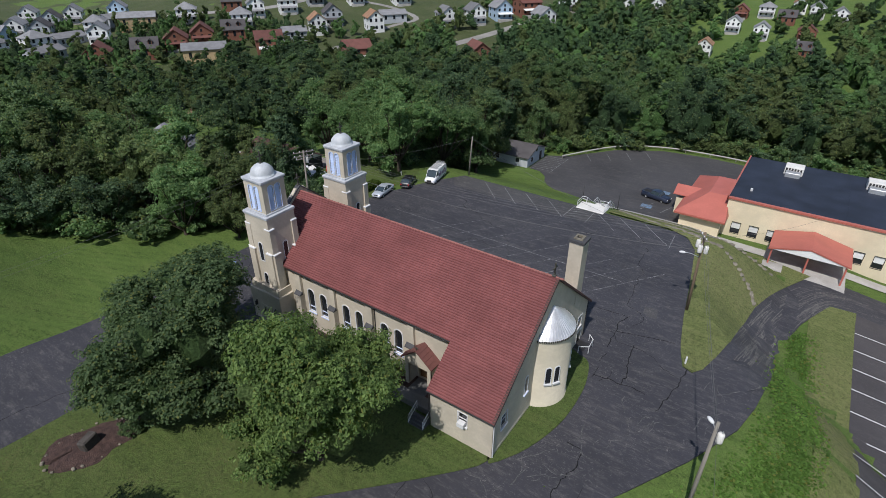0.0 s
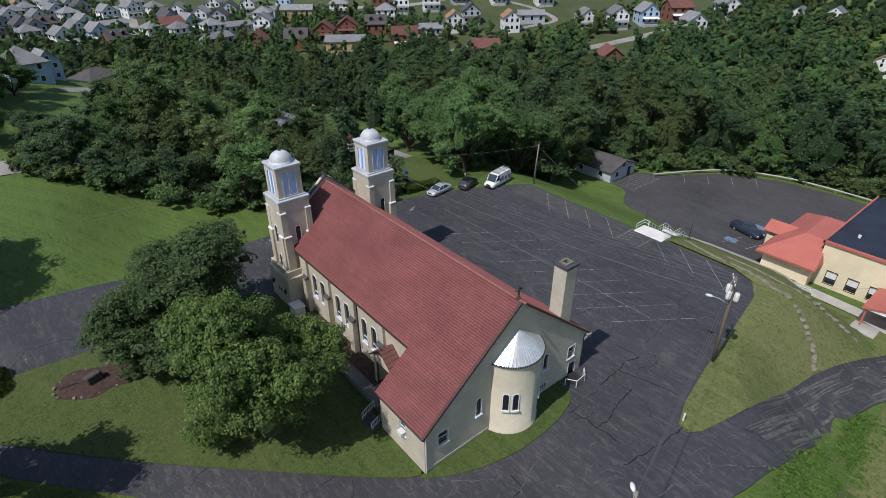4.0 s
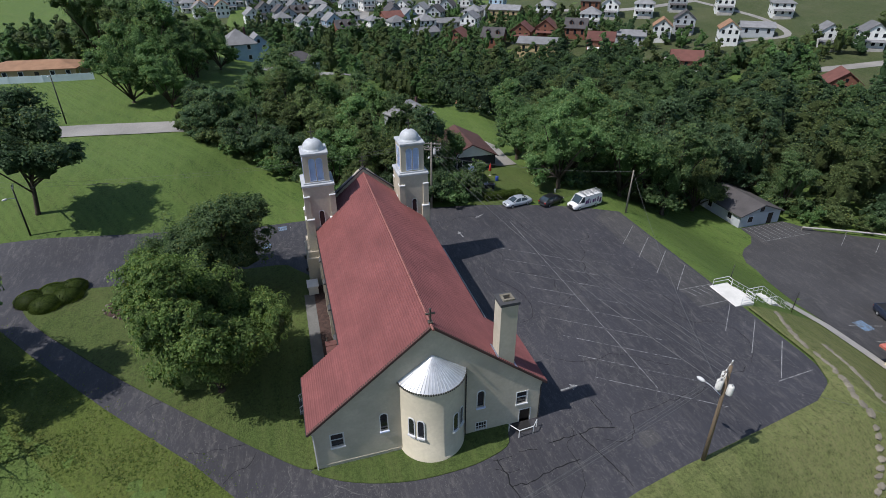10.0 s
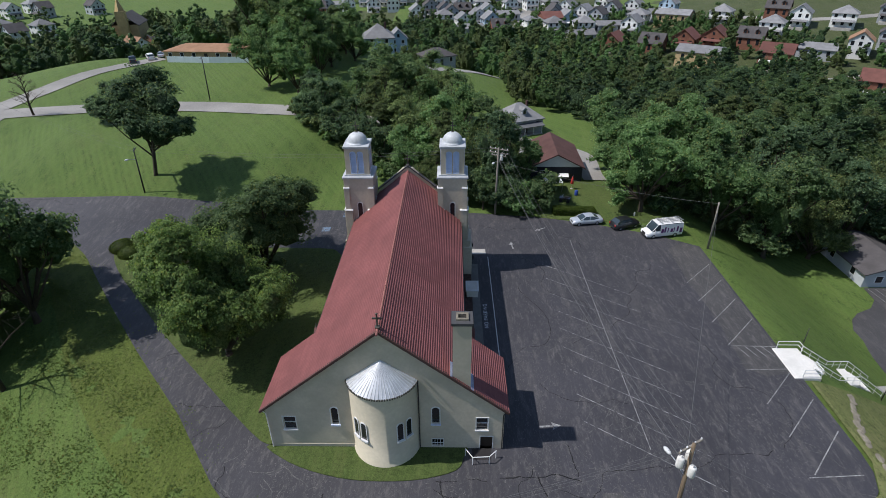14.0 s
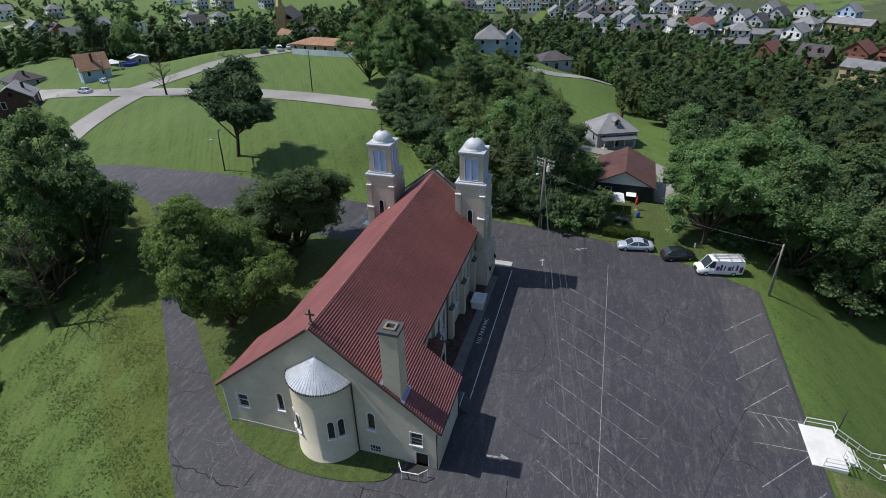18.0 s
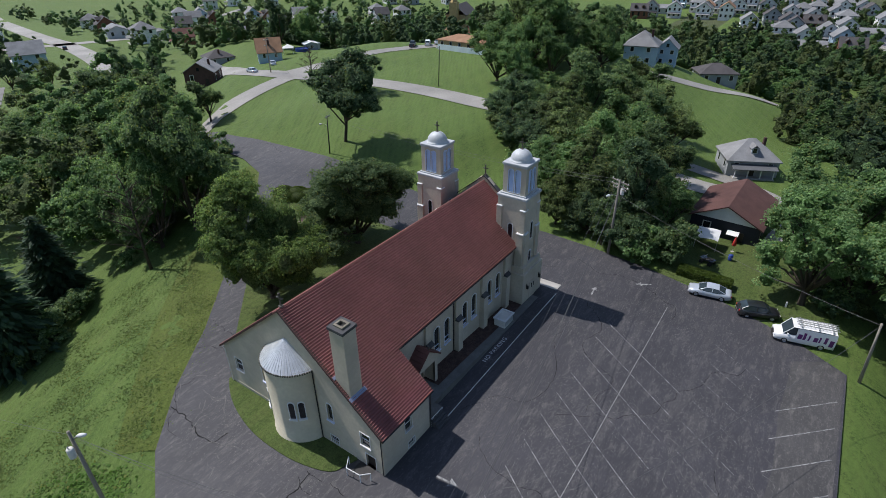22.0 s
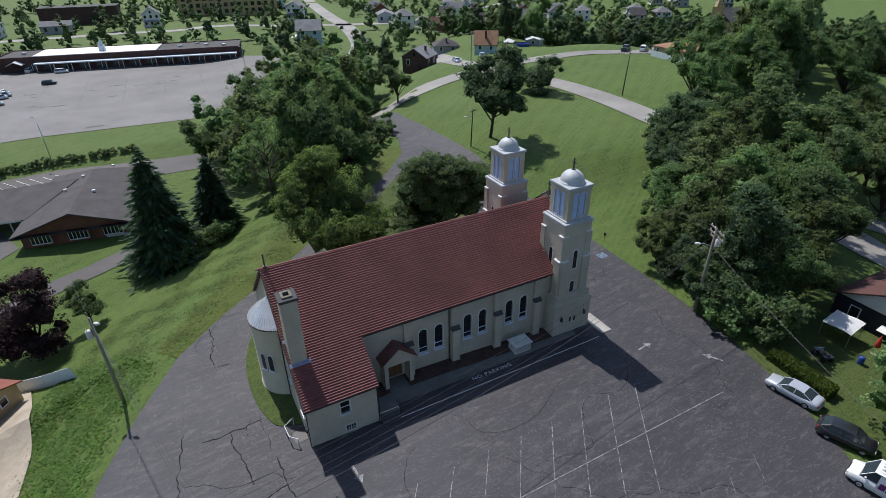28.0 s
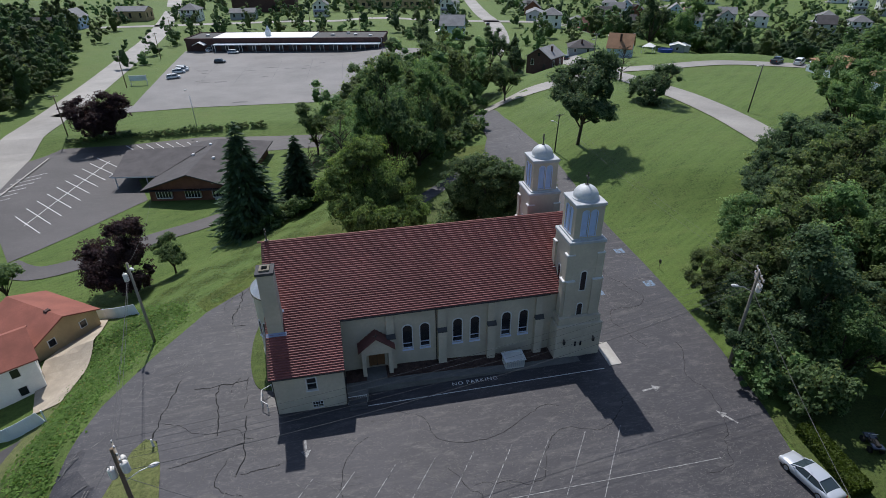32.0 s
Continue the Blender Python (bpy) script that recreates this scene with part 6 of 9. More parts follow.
def car_thing(name, label, paint, L=4.7, W=1.82, hood=0.95, roof=1.45, belt=0.95, cabin=(-1.6, -0.7, 0.75, 1.75), tail=1.0, category="car", bed=False, van=False):
    """Nose at -x. cabin: foot of windscreen, front and rear of the roof, foot of the rear window."""
    root = thing(name, label, category)
    h = W / 2
    xs = [(-L / 2, 0.82, 0.35, 0.62), (-L / 2 + 0.12, 0.92, 0.25, hood * 0.86), (-L / 2 + 0.6, 0.98, 0.2, hood * 0.95), (cabin[0], 1.0, 0.2, hood), (cabin[1], 1.0, 0.2, belt), (cabin[2], 1.0, 0.2, belt), (cabin[3], 1.0, 0.2, tail), (L / 2 - 0.25, 0.97, 0.22, tail * 0.97), (L / 2 - 0.05, 0.92, 0.3, tail * 0.9), (L / 2, 0.85, 0.4, tail * 0.75)]
    secs = []
    for x, k, lo, hi in xs:
        w = h * k
        secs.append((x, [(w * 0.82, lo), (w * 0.97, lo + 0.1), (w, lo + (hi - lo) * 0.45), (w * 0.97, hi - 0.1), (w * 0.86, hi - 0.015), (w * 0.4, hi + 0.015)]))
    part("body", loft(secs), MAT[paint], root, "", True)
    c0, c1, c2, c3 = cabin
    ht = h * 0.74
    gl = Geo()
    low = [(c0, h * 0.86, hood), (c1, h * 0.93, belt), (c2, h * 0.93, belt), (c3, h * 0.84, tail)]
    up = [(c1 - 0.05, ht, roof - 0.08), (c1 + 0.15, ht, roof - 0.05), (c2 - 0.1, ht, roof - 0.05), (c2 + 0.08, ht, roof - 0.09)]
    if van:
        up = [(c0 + 0.75, ht * 1.22, roof - 0.1), (c0 + 1.0, ht * 1.22, roof - 0.06), (c2, ht * 1.22, roof - 0.05), (c3 - 0.05, ht * 1.22, roof - 0.1)]
    for (x, y, z) in low:
        gl.v += [(x, y, z - 0.02), (x, -y, z - 0.02)]
    for (x, y, z) in up:
        gl.v += [(x, y, z), (x, -y, z)]
    for i in range(3):
        a, b = i * 2, 8 + i * 2
        gl.f += [(a, a + 2, b + 2, b), (a + 1, b + 1, b + 3, a + 3)]
    gl.f += [(0, 8, 9, 1), (6, 7, 15, 14), (8, 10, 11, 9), (10, 12, 13, 11), (12, 14, 15, 13)]
    part("glass", gl, MAT["glassblue"], root)
    rf = Geo()
    yy = up[0][1]
    n = 5
    for i in range(n + 1):
        t = i / n
        x = up[0][0] + (up[3][0] - up[0][0]) * t
        crown = 0.05 * math.sin(math.pi * t)
        for j in range(5):
            s = -1 + j / 2
            rf.v.append((x, s * (yy + 0.015), roof - 0.06 + crown + 0.035 * (1 - s * s)))
    rf.f = [(i * 5 + j, (i + 1) * 5 + j, (i + 1) * 5 + j + 1, i * 5 + j + 1) for i in range(n) for j in range(4)]
    part("roof", rf, MAT[paint], root, "", True)
    for s in (-1, 1):
        for (x0, y0, z0), (x1, y1, z1) in ((low[0], up[0]), (low[3], up[3]), (((low[1][0] + low[2][0]) / 2, low[1][1], belt), ((up[1][0] + up[2][0]) / 2, up[1][1], up[1][2]))):
            part("pillar", Geo().tube([(x0, s * (y0 + 0.004), z0), (x1, s * (y1 + 0.01), z1)], 0.04, 5), MAT[paint], root)
    for s in (-1, 1):
        part("headlight", Geo().soft(-L / 2 + 0.02, -L / 2 + 0.3, min(s * h * 0.55, s * h * 0.88), max(s * h * 0.55, s * h * 0.88), hood * 0.62, hood * 0.78, 0.03), MAT["lens"], root)
        part("tail_light", Geo().soft(L / 2 - 0.22, L / 2 + 0.01, min(s * h * 0.6, s * h * 0.9), max(s * h * 0.6, s * h * 0.9), tail * 0.66, tail * 0.85, 0.03), MAT["tail"], root)
        part("mirror", Geo().soft(c0 + 0.35, c0 + 0.5, min(s * h * 0.95, s * h * 1.1), max(s * h * 0.95, s * h * 1.1), belt, belt + 0.15, 0.02), MAT[paint], root)
    part("bumper", Geo().soft(-L / 2 - 0.06, -L / 2 + 0.12, -h * 0.75, h * 0.75, 0.32, 0.52, 0.04).soft(L / 2 - 0.08, L / 2 + 0.07, -h * 0.75, h * 0.75, 0.34, 0.55, 0.04), MAT["dark" if van else paint], root)
    part("grille", Geo().box(-L / 2 - 0.03, -L / 2 + 0.06, -h * 0.42, h * 0.42, 0.52, hood * 0.75), MAT["dark"], root)
    wheel_set(root, (-L * 0.31, L * 0.29), h - 0.1, 0.33)
    return root


def park(root, x, y, yaw, z=None):
    root.matrix_basis = pose(x, y, (ground_z(x, y) + 0.06) if z is None else z, 0, 0, yaw)


sedan = car_thing("silver_sedan", "silver four-door sedan parked at the lot's edge", "car_silver", 4.8, 1.83, 0.92, 1.46, 0.95, (-1.35, -0.45, 0.85, 1.75), 1.03)
park(sedan, -56.7, 63.9, 99)
suv = car_thing("dark_crossover", "black crossover car parked behind the silver sedan", "car_black", 4.4, 1.8, 0.98, 1.6, 1.0, (-1.25, -0.5, 1.25, 1.95), 1.12)
park(suv, -55.5, 69.4, -70)
van = car_thing("service_van", "white service van with purple lettering and roof ladders", "car_white", 5.7, 2.02, 1.12, 2.24, 1.22, (-2.05, -1.2, 2.5, 2.82), 1.9, "van", van=True)
park(van, -53.0, 74.1, 102)
def flank(z):
    """Half the van's width at a height."""
    return 1.016 if z < 1.25 else 1.016 - (z - 1.25) * 0.1


for s in (-1, 1):
    part("side_panel", Geo().add([(x, s * flank(z), z) for z in (0.62, 1.25, 2.14) for x in (-0.85, 2.8)], [(0, 1, 3, 2), (2, 3, 5, 4)]), MAT["car_white"], van)
    tag = Geo()
    for i, (wide, lo, hi) in enumerate(((0.42, 0.9, 1.5), (0.26, 0.9, 1.75), (0.16, 0.9, 1.6), (0.4, 0.9, 1.45), (0.16, 0.9, 1.6), (0.26, 0.9, 1.7), (0.4, 0.65, 1.45))):
        x = -0.72 + 0.49 * i
        tag.add([(x + a, s * (flank(z) + 0.012), z) for a, z in ((0, lo), (wide, lo), (wide + 0.04, 1.24), (wide + 0.06, hi), (0.06, hi), (0.04, 1.24))], [(0, 1, 2, 5), (5, 2, 3, 4)])
    part("purple_marking", tag, MAT["purple"], van, "purple shapes across the side")
rack = part("roof_rack", Geo().box(-0.6, -0.52, -0.85, 0.85, 2.24, 2.44).box(1.0, 1.08, -0.85, 0.85, 2.24, 2.44).box(2.3, 2.38, -0.85, 0.85, 2.24, 2.44), MAT["steel"], van)
for yy in (-0.6, 0.15):
    g = Geo()
    g.box(-1.0, 2.9, yy, yy + 0.05, 2.44, 2.52).box(-1.0, 2.9, yy + 0.42, yy + 0.47, 2.44, 2.52)
    for i in range(11):
        g.box(-0.85 + i * 0.35, -0.8 + i * 0.35, yy, yy + 0.45, 2.46, 2.50)
    part("ladder", g, MAT["steel"], rack)

truck = car_thing("pickup_truck", "dark blue crew-cab pickup truck on the lower lot", "car_navy", 5.6, 1.95, 1.1, 1.82, 1.15, (-1.35, -0.75, 0.55, 0.95), 1.15, "pickup truck")
part("load_bed", Geo().box(1.05, 2.65, -0.78, 0.78, 1.165, 1.18), MAT["dark"], truck, "open dark load bed")
part("bed_rail", Geo().soft(0.98, 2.75, 0.8, 0.95, 1.12, 1.24, 0.03).soft(0.98, 2.75, -0.95, -0.8, 1.12, 1.24, 0.03).soft(2.62, 2.76, -0.8, 0.8, 0.7, 1.23, 0.03), MAT["car_navy"], truck)
park(truck, -20.7, 103.0, 165)

mall_car = car_thing("parked_minivan", "white minivan parked at the mall", "car_white", 4.9, 1.95, 1.05, 1.75, 1.05, (-1.7, -0.9, 1.9, 2.3), 1.2)
park(mall_car, 36.6, -149.6, 15)
mall_car2 = car_thing("parked_suv", "dark sport utility car parked at the mall", "car_black", 4.7, 1.9, 1.05, 1.75, 1.05, (-1.4, -0.7, 1.8, 2.2), 1.15)
park(mall_car2, 23.6, -167, -5)
mall_car3 = car_thing("street_car", "grey sedan parked along the far street", "car_silver", 4.6, 1.8)
park(mall_car3, -112, -83, 60)

# ---- houses ----
def house(w, d, h, wall, roof, kind="gable", pitch=0.6, floors=1, porch=None, chimney=True, label="", name="house", dormer=0, category="house", far=False):
    """A house at the origin: front towards +x, w along y, d along x."""
    root = thing(name, label, category)
    rw = "wall"
    hw, hd = w / 2, d / 2
    part(rw, Geo().box(-hd, hd, -hw, hw, -1.5, h), MAT[wall], root)
    o = 0.45
    g = Geo()
    if kind == "gable":
        rz = h + pitch * hd
        for s in (-1, 1):
            p = [(0, rz + 0.12), (s * (hd + o), h - pitch * o + 0.12), (s * (hd + o), h - pitch * o - 0.06), (0, rz - 0.08)]
            g.add([(x, y, z) for y in (-hw - o, hw + o) for x, z in p], [(0, 1, 2, 3), (4, 7, 6, 5), (0, 4, 5, 1), (1, 5, 6, 2), (2, 6, 7, 3)])
        for s in (-1, 1):
            ge = Geo()
            ge.add([(-hd, s * hw, h), (hd, s * hw, h), (0, s * hw, rz), (-hd, s * (hw - 0.2), h), (hd, s * (hw - 0.2), h), (0, s * (hw - 0.2), rz)], [(0, 1, 2), (3, 5, 4), (0, 2, 5, 3), (1, 4, 5, 2)])
            part("gable_end", ge, MAT[wall], root)
    elif kind == "gable_x":
        rz = h + pitch * hw
        for s in (-1, 1):
            p = [(0, rz + 0.12), (s * (hw + o), h - pitch * o + 0.12), (s * (hw + o), h - pitch * o - 0.06), (0, rz - 0.08)]
            g.add([(x, y, z) for x in (-hd - o, hd + o) for y, z in p], [(0, 1, 2, 3), (4, 7, 6, 5), (0, 4, 5, 1), (1, 5, 6, 2), (2, 6, 7, 3)])
        for s in (-1, 1):
            ge = Geo()
            ge.add([(s * hd, -hw, h), (s * hd, hw, h), (s * hd, 0, rz), (s * (hd - 0.2), -hw, h), (s * (hd - 0.2), hw, h), (s * (hd - 0.2), 0, rz)], [(0, 1, 2), (3, 5, 4), (0, 2, 5, 3), (1, 4, 5, 2)])
            part("gable_end", ge, MAT[wall], root)
        fw = Geo()
        fw.box(hd, hd + 0.06, -0.4, 0.4, h + 0.25, h + 1.3)
        part("gable_window", fw, MAT["glassdark"], root)
    elif kind == "hip":
        k = min(hw, hd)
        rz = h + pitch * k
        a, b = max(0.0, hd - k), max(0.0, hw - k)
        e = [(-hd - o, -hw - o), (hd + o, -hw - o), (hd + o, hw + o), (-hd - o, hw + o)]
        g.add([(x, y, h - pitch * o) for x, y in e] + [(-a, -b, rz), (a, -b, rz), (a, b, rz), (-a, b, rz)] + [(x, y, h - pitch * o - 0.2) for x, y in e],
              [(0, 1, 5, 4), (1, 2, 6, 5), (2, 3, 7, 6), (3, 0, 4, 7), (4, 5, 6, 7), (8, 9, 1, 0), (9, 10, 2, 1), (10, 11, 3, 2), (11, 8, 0, 3), (11, 10, 9, 8)])
    else:
        rz = h + 0.3
        g.soft(-hd - 0.2, hd + 0.2, -hw - 0.2, hw + 0.2, h, h + 0.3, 0.05)
    rf = part("roof", g, MAT[roof], root)
    fh = h / floors
    if far:
        gw = Geo()
        for fl in range(floors):
            z0, z1 = fl * fh + fh * 0.36, fl * fh + fh * 0.82
            for i in range(3):
                y = -hw + w * (i + 0.5) / 3
                gw.box(hd - 0.02, hd + 0.06, y - 0.5, y + 0.5, z0, z1).box(-hd - 0.06, -hd + 0.02, y - 0.5, y + 0.5, z0, z1)
            for i in range(2):
                x = -hd + d * (i + 0.5) / 2
                gw.box(x - 0.5, x + 0.5, hw - 0.02, hw + 0.06, z0, z1).box(x - 0.5, x + 0.5, -hw - 0.06, -hw + 0.02, z0, z1)
        part("glazing", gw, MAT["glassdark"], root, kind="stuff")
    for fl in range(0 if far else floors):
        z0 = fl * fh + fh * 0.36
        z1 = z0 + fh * 0.42
        for s in (-1, 1):
            nwin = max(2, int(w / 3.2))
            for i in range(nwin):
                y = -hw + w * (i + 0.5) / nwin
                if s > 0 and fl == 0 and i == nwin // 2:
                    part("door", Geo().box(hd, hd + 0.06, y - 0.5, y + 0.5, 0.05, 2.1), MAT["darkdoor"], root)
                    continue
                g = Geo().box(s * hd - 0.03, s * hd + 0.05, y - 0.6, y + 0.6, z0 - 0.1, z1 + 0.1)
                wn_ = part("window", g, MAT["trimwhite"], root)
                part("pane", Geo().box(s * hd - 0.04, s * hd + 0.065, y - 0.47, y + 0.47, z0, z1), MAT["glassdark"], wn_)
        for s in (-1, 1):
            nwin = max(1, int(d / 3.8))
            for i in range(nwin):
                x = -hd + d * (i + 0.5) / nwin
                wn_ = part("window", Geo().box(x - 0.55, x + 0.55, s * hw - 0.03, s * hw + 0.05, z0 - 0.1, z1 + 0.1), MAT["trimwhite"], root)
                part("pane", Geo().box(x - 0.43, x + 0.43, s * hw - 0.04, s * hw + 0.065, z0, z1), MAT["glassdark"], wn_)
    if porch:
        pm = part("porch", Geo().box(hd, hd + 2.0, -hw * 0.8, hw * 0.8, -1.2, 0.25), MAT["concrete"], root)
        for i in range(0 if far else 4):
            y = -hw * 0.75 + hw * 1.5 * i / 3
            part("post", Geo().box(hd + 1.7, hd + 1.9, y - 0.1, y + 0.1, 0.25, 2.5), MAT["trimwhite"], pm)
        part("porch_roof", Geo().add([(hd - 0.05, -hw * 0.88, 3.05), (hd + 2.3, -hw * 0.88, 2.5), (hd + 2.3, hw * 0.88, 2.5), (hd - 0.05, hw * 0.88, 3.05), (hd - 0.05, -hw * 0.88, 2.85), (hd + 2.3, -hw * 0.88, 2.35), (hd + 2.3, hw * 0.88, 2.35), (hd - 0.05, hw * 0.88, 2.85)],
                                      [(0, 1, 2, 3), (4, 7, 6, 5), (1, 5, 6, 2), (0, 4, 5, 1), (3, 2, 6, 7)]), MAT[porch], pm)
    for i in range(dormer):
        y = (i - (dormer - 1) / 2) * w * 0.45
        zc = h + pitch * hd * 0.35
        dm = part("dormer", Geo().box(hd * 0.1, hd * 0.72, y - 0.7, y + 0.7, zc - 0.8, zc + 1.0), MAT[wall], rf)
        g = Geo()
        for s in (-1, 1):
            g.add([(x, y + k * s, z) for x in (hd * 0.05, hd * 0.8) for k, z in ((0, zc + 1.75), (0.95, zc + 0.9), (0.95, zc + 0.8), (0, zc + 1.6))], [(0, 1, 2, 3), (4, 7, 6, 5), (0, 4, 5, 1), (1, 5, 6, 2), (2, 6, 7, 3)])
        part("dormer_roof", g, MAT[roof], rf)
        part("dormer_window", Geo().box(hd * 0.72, hd * 0.72 + 0.05, y - 0.4, y + 0.4, zc - 0.1, zc + 0.9), MAT["glassdark"], rf)
    if chimney:
        part("chimney", Geo().soft(-0.35, 0.35, hw * 0.45, hw * 0.45 + 0.6, h, rz + 0.25, 0.04), MAT["darkbrick"], root)
    return root


def put(root, x, y, yaw, scale=1.0, sink=0.0):
    zs = [ground_z(x + dx, y + dy) for dx in (-4, 0, 4) for dy in (-4, 0, 4)]
    root.matrix_basis = pose(x, y, sum(zs) / 9 - sink, 0, 0, yaw) @ Matrix.Scale(scale, 4)
    return root


# houses near the field and behind the parked cars
put(house(11, 9.5, 4.2, "greywall", "greyroof", "hip", 0.75, 1, "slate", True, "grey bungalow with a hipped roof, dormer and front porch", dormer=1), -114.5, 59.3, 25, 0.86)
put(house(9.4, 12, 3.4, "navywall", "rustroof", "gable_x", 0.5, 1, None, False, "dark bungalow with a rust brown roof and pale gable"), -80.2, 62.2, -2)
part("gable_board", Geo().add([(6.03, -4.6, 3.42), (6.03, 4.6, 3.42), (6.03, 0, 5.7), (6.08, -4.6, 3.42), (6.08, 4.6, 3.42), (6.08, 0, 5.7)], [(0, 1, 2), (3, 5, 4), (0, 3, 4, 1), (1, 4, 5, 2), (2, 5, 3, 0)]), MAT["whitewall"], [o for o in scene.objects if o.name.startswith("house") and o.parent is None][-1])
put(house(10, 8, 3.4, "brick", "tanroof", "hip", 0.5, 1, "whitewall", True, "small brick house with a tan roof among trees"), -160, 91.5, 25)
put(house(9.5, 10, 9.0, "bluewall", "greyroof", "hip", 0.75, 3, "greyroof", True, "tall light blue house with a grey hipped roof"), -172, 18.5, 10, 1.0, 4.0)
put(house(6, 7, 8.0, "bluewall", "greyroof", "gable_x", 0.9, 3, None, False, "light blue rear wing with a steep grey roof"), -181, 24, 10, 1.0, 3.0)
put(house(22, 10, 2.8, "tanwall", "tanroof", "hip", 0.28, 1, None, False, "long low building with an orange-brown roof"), -153.5, -31.5, -4)
put(house(8, 8, 3.0, "bluewall", "tanroof", "gable_x", 1.0, 1, None, True, "white and pale blue cottage with a steep tan roof", dormer=0), -123, -98, -35, 1.0, -1.0)
put(house(9, 10, 3.0, "greywall", "brownroof", "hip", 0.5, 1, None, True, "low grey house with a brown hipped roof"), -122, -128, -20)
put(house(9, 9, 4.2, "darkbrick", "greyroof", "gable_x", 0.62, 1, None, True, "dark red brick house with a grey gabled roof"), -94, -95, 40, 1.0, -1.0)
put(house(10, 8, 3.2, "greywall", "brownroof", "hip", 0.5, 1, None, False, "grey bungalow beside the lane"), -194, 37, 28, 1.15)
put(house(6, 5, 2.8, "whitewall", "greyroof", "gable", 0.8, 1, None, False, "small white cottage on a grass slope"), -235, -300, -30)
put(house(12, 9, 3.2, "tanwall", "brownroof", "hip", 0.4, 1, None, False, "brown bungalow beside the street"), -95, -240, -20)
put(house(10, 9, 6.0, "bluewall", "greyroof", "gable", 0.6, 2, None, False, "blue and white two-storey house"), -112, -384, -20)
put(house(16, 10, 3.2, "brick", "brownroof", "hip", 0.4, 1, None, False, "low brown house on the slope"), -275, -375, -30)
put(house(14, 10, 3.2, "brick", "tanroof", "gable", 0.4, 1, None, False, "brick ranch house with a tan roof"), -300, -330, -30)

# sheds, tarpaulin and parked trucks along the side street
put(house(3.4, 4.5, 2.3, "whitewall", "whiteroof", "gable", 0.35, 1, None, False, "small white garden shed by the side street", "garden_shed", 0, "shed"), -157, -112, -30)
put(house(4, 5, 2.5, "greywall", "whiteroof", "gable", 0.3, 1, None, False, "pale grey garden shed by the side street", "garden_shed", 0, "shed"), -152.5, -109, -30)
gz = thing("garden_gazebo", "white-roofed garden gazebo on four posts", "gazebo")
z = ground_z(-140, -108)
part("roof", Geo().lathe(-140, -108, [(3.0, z + 2.4), (0.001, z + 3.7)], 4), MAT["whitewall"], gz)
for i in range(4):
    a = math.pi / 2 * i
    part("post", Geo().tube([(-140 + 2.7 * math.cos(a), -108 + 2.7 * math.sin(a), z - 0.2), (-140 + 2.7 * math.cos(a), -108 + 2.7 * math.sin(a), z + 2.45)], 0.07, 6), MAT["trimwhite"], gz)
tp = thing("blue_pool", "round blue garden pool behind the cottage", "pool")
z = ground_z(-147, -108)
part("side", Geo().lathe(-147, -108, [(2.6, z - 0.3), (2.65, z + 1.2), (2.5, z + 1.22), (2.45, z + 0.9)], 20), MAT["bluetarp"], tp)
part("cover", Geo().lathe(-147, -108, [(2.46, z + 1.0), (0.001, z + 1.04)], 20), MAT["bluetarp"], tp)
for x, y, yaw, src in ((-146, -51, 30, truck), (-150.6, -48.0, 35, mall_car), (-154.8, -46.6, 20, mall_car3), (-157.6, -44.2, 30, mall_car), (-97, -74, 80, mall_car3), (-112, -118, 60, mall_car2), (-116, -245, 70, mall_car2)):
    copy_thing(src, pose(x, y, ground_z(x, y) + 0.1, 0, 0, yaw))
# shed at the lower lot
put(house(8.6, 10, 2.4, "greywall", "brownroof", "gable_x", 0.36, 1, None, False, "pale blue-grey shed with a worn brown roof", "garden_shed", 0, "shed"), -53.8, 107.4, 0)

# white pool fence and red-roofed houses below the east bank
hs = put(house(11, 9, 4.6, "tanwall", "orange_shingle", "gable", 0.42, 2, None, True, "cream house with an orange-red roof below the bank"), 19.4, 18.6, 55, 0.95, 0.3)
put(house(8, 9, 5.6, "whitewall", "orange_shingle", "gable_x", 0.5, 2, None, False, "white two-storey house with an orange-red roof"), 20.6, 28.6, 210, 0.95, 0.3)
part("patio", draped([(14.6, 15.0), (12.2, 16.6), (10.9, 22.4), (10.4, 30), (10.4, 36), (14.6, 34.5), (16.6, 29), (16.2, 22)], 0.2, 1.0), MAT["patio"], None, "tan concrete patio beside the house", category="patio", kind="structure")


def board_fence(pts, h, label, name="board_fence", mat="fencewhite"):
    f = thing(name, label, "fence")
    for a, b in zip(pts, pts[1:]):
        a, b = Vector(a), Vector(b)
        n = max(1, int((b - a).length / 2.4))
        ang = math.degrees(math.atan2((b - a).y, (b - a).x))
        step = (b - a).length / n
        for i in range(n):
            p = a.lerp(b, (i + 0.5) / n)
            q, r = a.lerp(b, i / n), a.lerp(b, (i + 1) / n)
            rise = math.degrees(math.atan2(ground_z(r.x, r.y) - ground_z(q.x, q.y), step))
            ob = part("fence_panel", Geo().box(-step / 2 / math.cos(math.radians(rise)), step / 2 / math.cos(math.radians(rise)), -0.03, 0.03, -0.1, h), MAT[mat], f)
            ob.matrix_basis = pose(p.x, p.y, (ground_z(q.x, q.y) + ground_z(r.x, r.y)) / 2, 0, 0, ang) @ pose(0, 0, 0, 0, -rise, 0)
            ob = part("fence_post", Geo().soft(-0.07, 0.07, -0.07, 0.07, -0.2, h + 0.12, 0.02), MAT[mat], f)
            ob.matrix_basis = pose(q.x, q.y, ground_z(q.x, q.y), 0, 0, ang)


